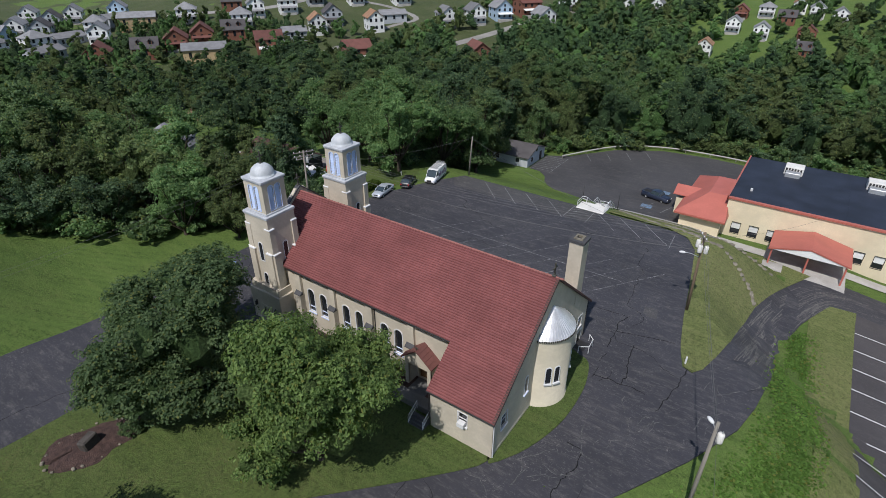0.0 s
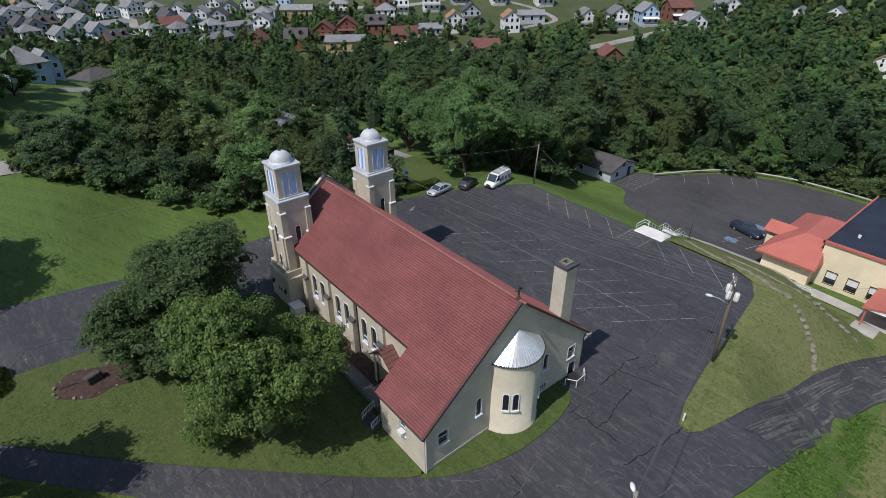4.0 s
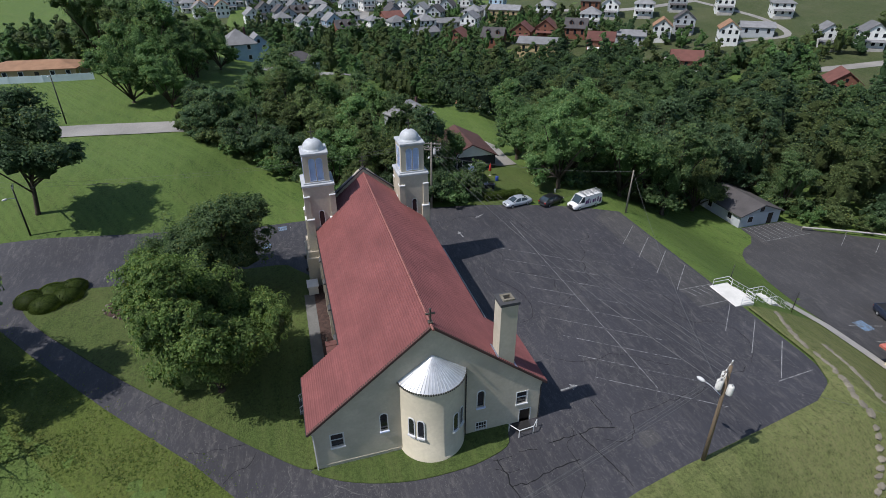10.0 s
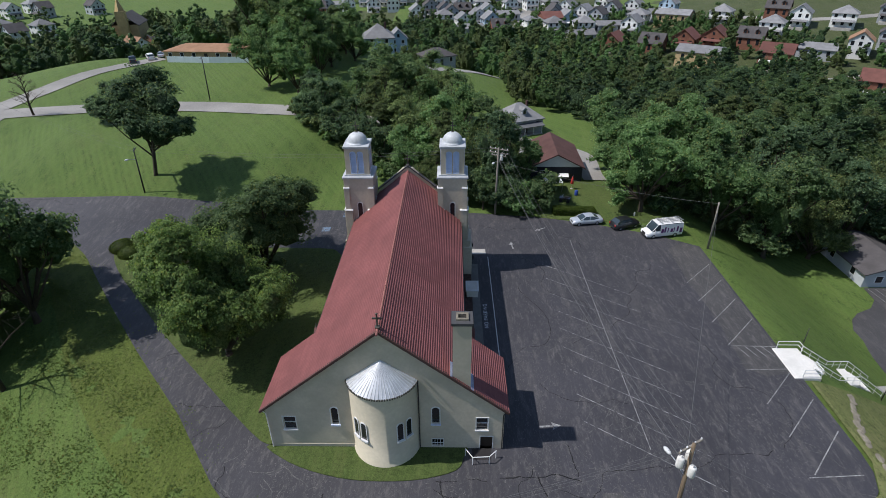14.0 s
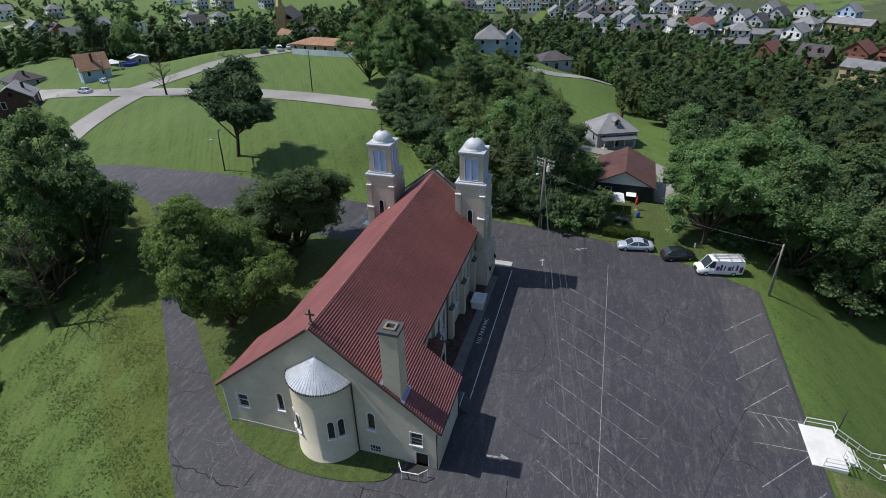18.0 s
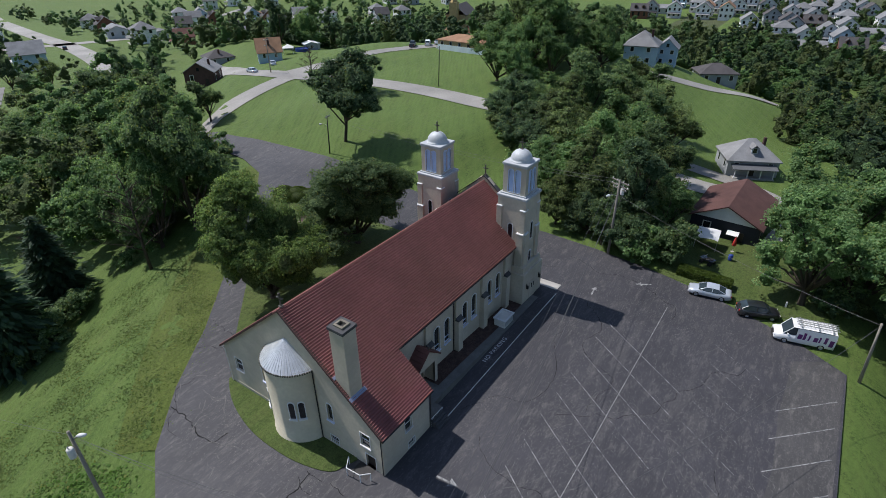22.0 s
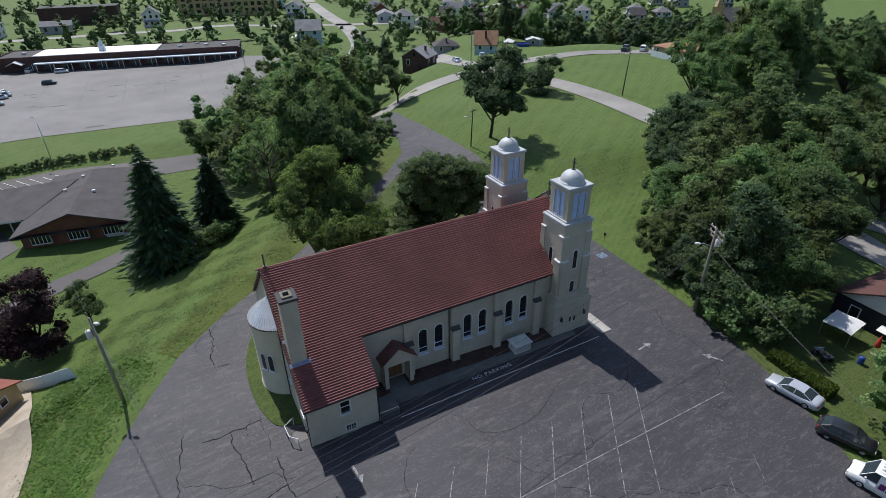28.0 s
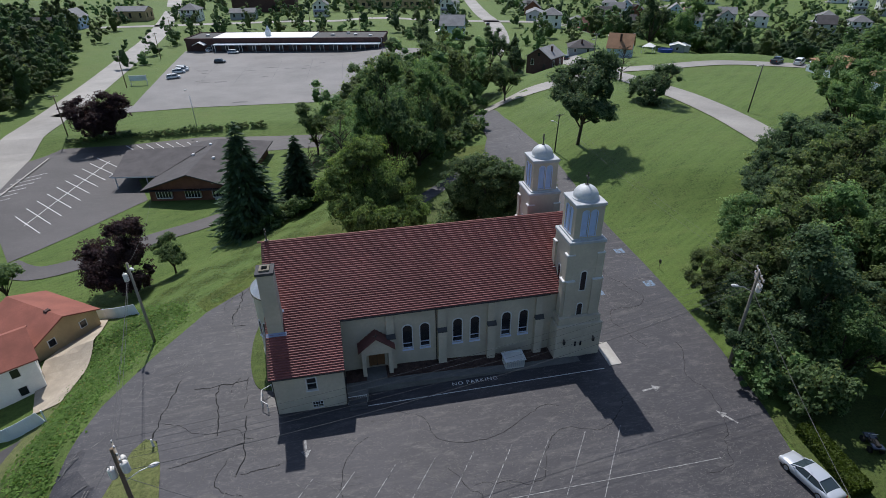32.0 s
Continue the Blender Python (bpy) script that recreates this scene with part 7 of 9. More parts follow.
board_fence([(15.6, 13.6), (10.5, 17.6), (6.4, 20.6)], 1.6, "pale blue-white board fence below the bank")
board_fence([(10.2, 39.5), (17.5, 37.5), (26, 38)], 1.5, "pale blue-white board fence beside the lane")
board_fence([(-145.2, -16.5), (-145.3, -28), (-146.6, -41)], 1.7, "long pale blue-white fence at the field's far side")

# school below the north bank
school = thing("school_building", "long cream school with a dark blue roof and red annex", "school")
SZ = -7.0
wall_f = (lambda u, v, w: (u, 95.2 + w, v))
hs = []
for u0 in (-6.1, -3.4, -0.7, 11.3, 13.9, 16.6, 19.4, 22.2):
    lp = rect(u0, u0 + 1.3, SZ + 1.3, SZ + 3.3)
    hs.append(lp)
    wn_ = part("window", ring_frame(lp, 0.08, 0.05, wall_f), MAT["dark"], school)
    part("blind", sheet(rect(u0, u0 + 1.3, SZ + 2.2, SZ + 3.3), wall_f, 0.1), MAT["whitewall"], wn_)
    part("pane", sheet(rect(u0, u0 + 1.3, SZ + 1.3, SZ + 2.2), wall_f, 0.12), MAT["glassdark"], wn_)
part("front_wall", panel([(-7.6, SZ - 1.5), (42, SZ - 1.5), (42, 0.35), (-7.6, 0.35)], hs, 0.35, wall_f), MAT["schoolwall"], school)
part("side_wall", Geo().box(-7.6, -7.25, 95.56, 118, SZ - 1.5, 0.35).box(41.65, 42, 95.56, 118, SZ - 1.5, 0.35).box(-7.6, 42, 118.01, 118.4, SZ - 1.5, 0.35), MAT["schoolwall"], school)
part("roof", Geo().box(-7.7, 42.1, 95.5, 118.2, 0.36, 0.5), MAT["bluemembrane"], school, "dark blue roof membrane")
g = Geo()
for i in range(9):
    g.box(-7.6 + i * 5.5, -7.52 + i * 5.5, 95.7, 118, 0.5, 0.53)
part("roof_seams", g, MAT["bluemembrane"], school)
part("roof_edge", Geo().box(-7.85, 42.2, 94.95, 95.5, 0.3, 0.62).box(-7.95, -7.7, 94.95, 118.4, 0.3, 0.62), MAT["redmetal"], school, "red metal roof edge")
for x in (0.0, 12.6):
    u = part("rooftop_unit", Geo().soft(x - 1.5, x + 1.5, 112.0, 114.6, 0.5, 1.9, 0.08), MAT["pale_concrete"], school, "white rooftop cooling unit")
    part("unit_duct", Geo().soft(x - 1.2, x + 1.2, 110.4, 111.98, 0.5, 1.3, 0.08), MAT["steel"], u)
    g = Geo()
    for i in range(6):
        g.box(x - 1.3 + i * 0.45, x - 1.0 + i * 0.45, 111.97, 111.995, 0.8, 1.7)
    part("unit_grille", g, MAT["dark"], u)
for x, y in ((-5, 100), (18, 104), (24, 99)):
    part("roof_vent", Geo().tube([(x, y, 0.4), (x, y, 0.95)], 0.2, 8), MAT["trimwhite"], school)
part("annex_wall", Geo().box(-14.2, -7.62, 93.0, 110.5, SZ - 1.5, SZ + 4.0), MAT["schoolwall"], school)
g = Geo()
e = [(-15.1, 92.0), (-6.9, 92.0), (-6.9, 111.4), (-15.1, 111.4)]
ez = SZ + 4.1
g.add([(x, y, ez) for x, y in e] + [(-11, 97.5, ez + 2.6), (-7.7, 97.5, ez + 2.6), (-7.7, 106, ez + 2.6), (-11, 106, ez + 2.6)] + [(x, y, ez - 0.3) for x, y in e], [(0, 1, 5, 4), (1, 2, 6, 5), (2, 3, 7, 6), (3, 0, 4, 7), (4, 5, 6, 7), (8, 9, 1, 0), (9, 10, 2, 1), (10, 11, 3, 2), (11, 8, 0, 3), (11, 10, 9, 8)])
part("annex_roof", g, MAT["redmetal"], school, "orange-red metal hip roof")
g = Geo()
for s in (-1, 1):
    g.add([(x, 101 + s * k, z) for x in (-17.0, -12.5) for k, z in ((0, ez + 1.5), (2.2, ez + 0.35), (2.2, ez + 0.2), (0, ez + 1.3))], [(0, 1, 2, 3), (4, 7, 6, 5), (0, 4, 5, 1), (1, 5, 6, 2), (2, 6, 7, 3)])
part("entry_roof", g, MAT["redmetal"], school)
part("entry_wall", Geo().box(-16.4, -14.2, 99.2, 102.8, SZ - 1, SZ + 3.6), MAT["schoolwall"], school)
canopy = thing("entrance_canopy", "red gabled canopy on red posts before the school", "canopy")
g = Geo()
for s in (-1, 1):
    p = [(5.6, SZ + 5.0), (5.6 + s * 5.4, SZ + 3.7), (5.6 + s * 5.4, SZ + 3.45), (5.6, SZ + 4.75)]
    g.add([(a, y, b) for y in (88.2, 95.0) for a, b in p], [(0, 1, 2, 3), (4, 7, 6, 5), (0, 4, 5, 1), (1, 5, 6, 2), (2, 6, 7, 3)])
part("canopy_roof", g, MAT["redmetal"], canopy)
part("canopy_gable", Geo().add([(0.4, 88.3, SZ + 3.5), (10.8, 88.3, SZ + 3.5), (5.6, 88.3, SZ + 4.75), (0.4, 88.5, SZ + 3.5), (10.8, 88.5, SZ + 3.5), (5.6, 88.5, SZ + 4.75)], [(0, 1, 2), (3, 5, 4), (0, 3, 4, 1), (1, 4, 5, 2), (2, 5, 3, 0)]), MAT["whitewall"], canopy)
for x in (0.7, 5.6, 10.5):
    part("post", Geo().box(x - 0.12, x + 0.12, 88.5, 88.74, SZ - 1.0, SZ + 3.5), MAT["redmetal"], canopy)
part("canopy_floor", draped([(0, 86.8), (11.2, 86.8), (11.2, 94.9), (0, 94.9)], 0.1, 3.0, 0.3), MAT["concrete"], None, "concrete slab under the canopy", category="pavement", kind="structure")
rl = thing("ramp_railing", "pale pipe railing along the school ramp", "railing")
g = Geo()
for z in (1.0, 0.55):
    g.tube([(-14.8, 92.3, SZ + z), (-6.5, 92.2, SZ + z)], 0.04, 6)
part("handrail", g, MAT["trimwhite"], rl)
for i in range(7):
    x = -14.8 + i * 1.38
    part("post", Geo().tube([(x, 92.3, SZ - 0.6), (x, 92.3, SZ + 1.0)], 0.04, 6), MAT["trimwhite"], rl)

# brick hall in the south-east, with its lot
M = pose(9.2, -27.6, -9.5, 0, 0, 171)
hall = thing("brick_hall", "red brick hall with a brown shingled roof and carport", "hall", at=M)
part("wall", Geo().box(-9.0, 9.0, 0, 28, -1.5, 3.2), MAT["brick"], hall)
g = Geo()
eave = [(-10.2, -1.2), (10.2, -1.2), (10.2, 29.6), (-10.2, 29.6)]
g.add([(x, y, 2.85) for x, y in eave] + [(0, -1.2, 6.2), (0, 22, 6.2)] + [(x, y, 2.6) for x, y in eave] + [(0, -1.2, 5.95)],
      [(0, 4, 5, 3), (4, 1, 2, 5), (5, 2, 3), (0, 6, 10, 4), (4, 10, 7, 1), (1, 7, 8, 2), (2, 8, 9, 3), (3, 9, 6, 0), (6, 9, 8, 7)])
part("roof", g, MAT["brownroof"], hall)
part("gable_end", Geo().add([(-9.0, -0.02, 3.15), (9.0, -0.02, 3.15), (0, -0.02, 5.95), (-9.0, 0.3, 3.15), (9.0, 0.3, 3.15), (0, 0.3, 5.95)], [(0, 1, 2), (3, 5, 4), (0, 3, 4, 1), (1, 4, 5, 2), (2, 5, 3, 0)]), MAT["brick"], hall)
for u in (-5.8, 0.2, 5.9):
    bw = part("bay_window", Geo().box(u - 1.6, u + 1.6, -0.6, -0.005, 0.7, 2.6), MAT["trimwhite"], hall)
    for i in range(5):
        part("pane", Geo().box(u - 1.5 + i * 0.62, u - 1.0 + i * 0.62, -0.63, -0.59, 0.95, 2.35), MAT["glassdark"], bw)
part("garage_door", Geo().box(4.4, 8.6, -0.08, -0.01, -1.2, 0.45), MAT["trimwhite"], hall)
for x, y in ((2.0, 10), (-1.5, 19), (3.0, 25), (-4.0, 14)):
    part("roof_vent", Geo().soft(x - 0.3, x + 0.3, y - 0.3, y + 0.3, 6.2 - abs(x) * 0.295, 6.55 - abs(x) * 0.295, 0.05), MAT["trimwhite"], hall)
car = part("carport", Geo().add([(-9.6, 6.4, 3.1), (-19.6, 6.4, 3.1), (-22.0, 22.4, 3.1), (-9.6, 22.4, 3.1), (-2.4, 19, 5.6), (-21.4, 19, 4.9)], [(0, 4, 5, 1), (1, 5, 2), (2, 5, 4, 3), (0, 1, 2, 3)]), MAT["brownroof"], hall)
part("carport_fascia", Geo().box(-19.6, -10.3, 6.4, 6.52, 2.8, 3.09).box(-20.2, -20.1, 6.6, 22.3, 2.8, 3.09).box(-21.8, -10.3, 22.3, 22.4, 2.8, 3.09), MAT["trimwhite"], car)
for x in (-12.5, -19.3):
    for y in (7.2, 21.6):
        part("carport_post", Geo().tube([(x, y, -0.5), (x, y, 2.9)], 0.13, 8), MAT["trimwhite"], car)
HALL_LOT = [(56, -60), (49, -67.2), (33.7, -66.9), (15, -68.2), (-6, -66.2), (-18, -65.5), (-17, -56), (2, -56), (24, -42), (19.0, -29.6), (20.4, -27.8), (24.5, -22.0), (29.0, -15.4), (32.5, -11.0), (36, -7), (46, -24), (56, -42)]
part("hall_lot", draped(HALL_LOT, 0.08, 4.0), MAT["asphalt3"], None, "brownish asphalt lot round the brick hall", category="parking lot", kind="structure")
part("hall_drive", ribbon(smooth_loop([(36, -6), (30, -2.2), (22.3, -4.8), (12.6, -11.4), (6.6, -14.6), (2.5, -17.2), (-1.5, -19.0)], 4, False), 4.4, 0.10), MAT["asphalt3"], None, "narrow drive to the hall's basement garage", category="road", kind="structure")
g = Geo()
flat_quad(g, (39.6, -22.0), (34.6, -57.0), 0.15, 0.12, True)
for i in range(10):
    x, y = 39.2 - i * 0.52, -22.3 - i * 3.68
    flat_quad(g, (x + 4.0, y - 4.5), (x - 4.0, y + 4.5), 0.15, 0.125, True)
for i in range(6):
    flat_quad(g, (48.6 - i * 0.4, -37 - i * 2.9), (52.6 - i * 0.1, -34.6 - i * 2.7), 0.14, 0.12, True)
for i in range(8):
    flat_quad(g, (33.4 - i * 2.5, -66.6), (30.2 - i * 2.5, -63.0), 0.14, 0.12, True)
part("hall_lot_lines", g, MAT["trimwhite"], None, "white stall lines on the hall's lot", category="road marking", kind="structure")

# shopping strip across the road
M = pose(-2.1, -189.5, -7.0, 0, 0, -12.5) @ Matrix.Diagonal((1.075, 1, 1, 1))
mall = thing("shopping_strip", "long low brick shopping strip with a white cupola", "shops", at=M)
part("wall", Geo().box(-43, 43, -19, 0, -1.5, 5.2), MAT["darkbrick"], mall)
part("roof", Geo().box(-43.2, 43.2, -19.2, -0.2, 5.2, 5.45), MAT["flatroof"], mall)
part("white_roof", Geo().box(-12, 31, -17, -0.8, 5.46, 5.9), MAT["whiteroof"], mall)
part("parapet", Geo().box(-43.3, 43.3, -0.3, 0.12, 4.6, 5.8).box(-43.3, 43.3, -19.4, -19.1, 4.6, 5.8).box(-43.3, -43.0, -19.1, -0.3, 4.6, 5.8).box(43.0, 43.3, -19.1, -0.3, 4.6, 5.8), MAT["darkbrick"], mall)
part("canopy", Geo().box(-42, 30, 0.13, 3.4, 3.2, 3.6), MAT["fencewhite"], mall)
for i in range(13):
    part("canopy_post", Geo().box(-41.5 + i * 5.9, -41.3 + i * 5.9, 3.0, 3.2, -0.5, 3.2), MAT["trimwhite"], mall)
    sh = part("shop_front", Geo().box(-41 + i * 5.9, -37.2 + i * 5.9, 0.0, 0.06, 0.4, 2.9), MAT["glassblue"], mall)
    part("mullion", Geo().box(-39.2 + i * 5.9, -39.0 + i * 5.9, 0.06, 0.12, 0.2, 2.95), MAT["trimwhite"], sh)
g = Geo()
for s in (-1, 1):
    g.add([(36.5 + s * k, y, z) for y in (-0.1, 3.2) for k, z in ((0, 4.6), (2.6, 3.3), (2.6, 3.1), (0, 4.3))], [(0, 1, 2, 3), (4, 7, 6, 5), (0, 4, 5, 1), (1, 5, 6, 2), (2, 6, 7, 3)])
part("entry_gable", g, MAT["whitewall"], mall)
cup = part("cupola", Geo().box(7, 9, -7, -5, 5.9, 8.0), MAT["fencewhite"], mall, "white cupola with a spire")
part("spire", Geo().lathe(8, -6, [(1.3, 8.0), (0.9, 8.6), (0.001, 10.8)], 8), MAT["fencewhite"], cup)
for x, y in ((-20, -8), (-30, -9), (-37, -6), (36, -9), (-26, -14)):
    part("roof_unit", Geo().soft(x - 0.8, x + 0.8, y - 0.6, y + 0.6, 5.45, 6.2, 0.05), MAT["steel"], mall)
MALL_LOT = [(44, -200.5), (-49, -180), (-64, -172), (-40, -112), (-27, -98), (-18, -92.5), (20, -95), (40, -93.5), (41, -110), (43, -160)]
part("mall_lot", draped(MALL_LOT, 0.10, 6.0), MAT["asphalt4"], None, "bleached grey asphalt lot before the shops", category="parking lot", kind="structure")
g = Geo()
for i in range(6):
    flat_quad(g, (24 - i * 13, -165), (26 - i * 13, -125), 0.10, 0.14, True)
part("mall_lines", g, MAT["faint"], None, "faded lines on the mall lot", category="road marking", kind="structure")
for x, y, yaw, src in ((36.5, -140, 15, mall_car), (36.0, -153, 15, mall_car), (36.6, -156.2, 15, mall_car), (32.6, -197, 75, mall_car), (20.9, -188.5, -8, mall_car)):
    copy_thing(src, pose(x, y, ground_z(x, y) + 0.1, 0, 0, yaw))
rp = np.random.default_rng(12)
for i in range(22):
    x, y = rp.uniform(-45, 34), rp.uniform(-172, -94)
    a, b = rp.uniform(0.8, 3.4), rp.uniform(0.3, 0.9)
    loop = [(x + a * math.cos(t) * rp.uniform(0.6, 1.1), y + b * math.sin(t) * rp.uniform(0.6, 1.1)) for t in np.arange(0, 6.2, 0.8)]
    part("asphalt_patch", draped(loop, 0.13, 4.0), MAT["asphalt3"], None, "dark ragged patch in the bleached asphalt", category="patch", kind="structure")
sgn = thing("shop_sign", "wide pale green shop sign on two posts", "sign")
zs = ground_z(47, -132)
part("board", Geo().box(43.6, 49.4, -132.1, -131.9, zs + 1.6, zs + 3.4), MAT["fencewhite"], sgn)
for x in (43.8, 49.2):
    part("post", Geo().box(x - 0.1, x + 0.1, -132.25, -132.1, zs - 0.4, zs + 3.6), MAT["trimwhite"], sgn)
# old school far behind the shops
sch = thing("old_brick_school", "three-storey buff brick school with rows of windows", "school", at=pose(-70, -345, -6, 0, 0, -8))
part("wall", Geo().box(-32, 32, -16, 0, -2, 13), MAT["tanwall"], sch)
part("roof", Geo().box(-32.3, 32.3, -16.3, 0.3, 13, 13.5), MAT["flatroof"], sch)
for fl in range(3):
    for i in range(14):
        part("window", Geo().box(-30 + i * 4.4, -27.6 + i * 4.4, 0.0, 0.12, 1.4 + fl * 4, 3.8 + fl * 4), MAT["glassdark"], sch)
wing = thing("old_school_wing", "dark brick wing beside the far road", "school", at=pose(20, -352, -6, 0, 0, -8))
part("wall", Geo().box(-22, 22, -14, 0, -2, 9), MAT["darkbrick"], wing)
part("roof", Geo().box(-22.3, 22.3, -14.3, 0.3, 9, 9.4), MAT["flatroof"], wing)
steeple = thing("yellow_brick_church", "yellow brick church with a square steeple", "church", at=pose(-330, -152, -17, 0, 0, 15))
part("wall", Geo().box(-12, 12, -7, 7, -2, 11), MAT["tanwall"], steeple)
g = Geo()
for s in (-1, 1):
    g.add([(x, s * k, z) for x in (-12.4, 12.4) for k, z in ((0, 17), (7.6, 10.8), (7.6, 10.5), (0, 16.6))], [(0, 1, 2, 3), (4, 7, 6, 5), (0, 4, 5, 1), (1, 5, 6, 2), (2, 6, 7, 3)])
part("roof", g, MAT["brownroof"], steeple)
part("steeple", Geo().box(12, 17, -2.5, 2.5, -2, 19).lathe(14.5, 0, [(2.6, 19), (0.001, 27)], 4), MAT["gold"], steeple)

# roads
LANE = smooth_loop([(-160, 24), (-170, 38), (-177, 48), (-182, 58), (-184, 68), (-186, 84)], 4, False)
for nm, line, w, mat, lb in (
        ("street", smooth_loop([(-98, 60), (-99.5, 30), (-100.5, 8), (-103.3, -12), (-103.5, -30), (-100.5, -46), (-97, -62), (-98, -78), (-106, -96), (-116, -130)], 4, False), 7.5, "road", "pale grey street past the mown field"),
        ("side_street", smooth_loop([(-94, -60), (-108, -60), (-117, -58.5), (-132, -55.5), (-143, -50.5), (-152, -45)], 4, False), 6.0, "road", "pale grey side street beside the field"),
        ("field_lane", smooth_loop([(-58.5, -47), (-66, -51.0), (-78, -54.5), (-95, -56)], 4, False), 6.0, "road", "pale concrete lane to the street"),
        ("main_road", smooth_loop([(52, 30), (57, -30), (60.5, -66), (60.6, -95), (62.2, -141), (66, -200), (71, -263), (88, -380), (106, -480)], 4, False), 10.5, "road", "wide pale main road"),
        ("mall_entry", smooth_loop([(60, -98), (50, -94.5), (38, -98)], 4, False), 8, "asphalt4", "bleached asphalt entry to the shops' lot"),
        ("cross_street", [(-180, -240), (-60, -285), (0, -296), (75, -297), (140, -300)], 8, "road", "pale cross street behind the shops"),
        ("back_street", smooth_loop([(-92, -156), (-107, -190), (-121, -250), (-127, -300), (-136, -360), (-148, -430), (-170, -530)], 4, False), 9.5, "road", "pale residential street"),
        ("hill_street", smooth_loop([(-160, -250), (-210, -330), (-270, -360), (-340, -390)], 4, False), 6, "road", "pale residential street on the slope"),
        ("valley_lane", LANE, 4.5, "road", "pale concrete lane beside a lawn"),
        ("town_street", [(-342, 82), (-368, 86), (-513, 115), (-620, 136)], 8, "road", "straight pale town street"),
        ("town_lane", smooth_loop([(-216, 160), (-218, 198), (-219, 236), (-220, 262), (-216, 283), (-234, 292), (-257, 295), (-300, 290)], 4, False), 3.4, "road", "pale town lane"),
        ("town_road", smooth_loop([(-172, 255), (-169, 264), (-163, 284), (-156, 309), (-150, 325)], 4, False), 6, "road", "pale road on the far slope"),
        ("upper_street", smooth_loop([(-372, 176), (-330, 205), (-305, 240), (-300, 290)], 4, False), 6, "road", "pale town street"),
        ("drive_spur", smooth_loop([(-74.5, 69.4), (-79.6, 69.6), (-94, 70.6), (-104, 62), (-108, 50), (-104, 42)], 4, False), 4.2, "road", "pale driveway between houses")):
    part(nm, ribbon(line, w, 0.14, 3.0), MAT[mat], None, lb, category="road", kind="structure")
part("drive_kerb", ribbon([(44, 14), (51.5, -30), (50.5, -62)], 0.4, 0.3), MAT["concrete"], None, "concrete kerb along the main road", category="kerb", kind="structure")

# ---- valley town ----
KINDS = [
    ("w1", house(7.5, 9, 5.6, "whitewall", "greyroof", "gable_x", 0.75, 2, "greyroof", False, "white two-storey town house with a grey roof", far=True)),
    ("w2", house(8.5, 8.5, 5.6, "whitewall", "greyroof", "hip", 0.6, 2, "greyroof", False, "white square town house with a hipped roof", far=True)),
    ("w3", house(8, 9, 5.2, "bluewall", "greyroof", "gable_x", 0.8, 2, "whitewall", False, "pale blue town house with a steep grey roof", far=True)),
    ("b1", house(8.5, 9, 4.2, "brick", "redroof", "gable_x", 0.75, 1, "redroof", False, "brick cottage with a red roof and porch", far=True)),
    ("b2", house(9, 8, 4.2, "brick", "brownroof", "gable", 0.8, 1, None, False, "brick house with a brown roof and two dormers", dormer=2, far=True)),
    ("t1", house(15, 9, 4.8, "tanwall", "greyroof", "gable", 0.4, 1, None, False, "buff brick house with a blue-grey roof", far=True)),
    ("g1", house(12, 8, 3.4, "greywall", "greyroof", "gable", 0.4, 1, None, False, "low grey house with a shallow roof", far=True)),
    ("o1", house(7, 9, 5.8, "whitewall", "tanroof", "gable_x", 0.75, 2, None, False, "white house with an orange-brown roof", far=True)),
    ("r1", house(10, 10, 5.6, "brick", "redroof", "gable", 0.5, 2, "whitewall", False, "red brick two-storey house", far=True)),
    ("g2", house(8, 8, 5.4, "greywall", "brownroof", "gable_x", 0.8, 2, "brownroof", False, "grey town house with a brown roof", far=True)),
]
KIND = dict(KINDS)
USED = set()


def town(rows):
    for key, x, y, yaw in rows:
        p = KIND[key]
        ob = p if key not in USED else copy_thing(p, Matrix.Identity(4))
        USED.add(key)
        tagged(ob, group="valley town houses")
        put(ob, x, y, yaw, 1.3 if x < -130 or y < 200 else 0.92)


town((("g2", -418, 37, 12), ("b2", -422, 50, 12), ("w1", -370, 50, 12), ("w1", -408, 68, 12), ("w1", -386, 60, 12), ("w3", -372, 68, 12), ("w2", -486, 47, 12), ("g2", -431, 26, 12), ("w2", -361, 95, 12), ("r1", -367, 107, 12), ("w3", -372, 119, 12), ("g1", -322, 118, 12),))
town((("w1", -419, 128, -35), ("w1", -431, 157, -35), ("g2", -398, 156, -35), ("w2", -355, 161, -35), ("t1", -338, 177, -35), ("b2", -278, 146, -35), ("b1", -279, 163, -35), ("b1", -277, 177, -35), ("b2", -269, 191, -35), ("w2", -284, 208, -35), ("r1", -239, 189, -35), ("g1", -247, 211, -35),))
town((("o1", -244, 228, -35), ("g2", -250, 246, -35), ("o1", -223, 252, -35), ("g1", -226, 272, -35), ("r1", -196, 207, -35), ("w1", -194, 283, -35), ("w1", -183, 297, -35), ("w3", -174, 312, -35), ("r1", -164, 327, -35), ("b1", -147, 242, -35), ("b1", -293, 130, -35), ("t1", -251, 160, -35),))
town((("w1", -296, 228, -35), ("w2", -288, 246, -35), ("g2", -289, 270, -35), ("o1", -51, 288, -85), ("w1", -47, 329, -85), ("b1", -49, 357, -85), ("w1", -33, 322, -85), ("w2", -37, 362, -85), ("b2", -26, 350, -85), ("o1", -23, 373, -85), ("w1", -14, 366, -85), ("b1", -14, 327, -85),))
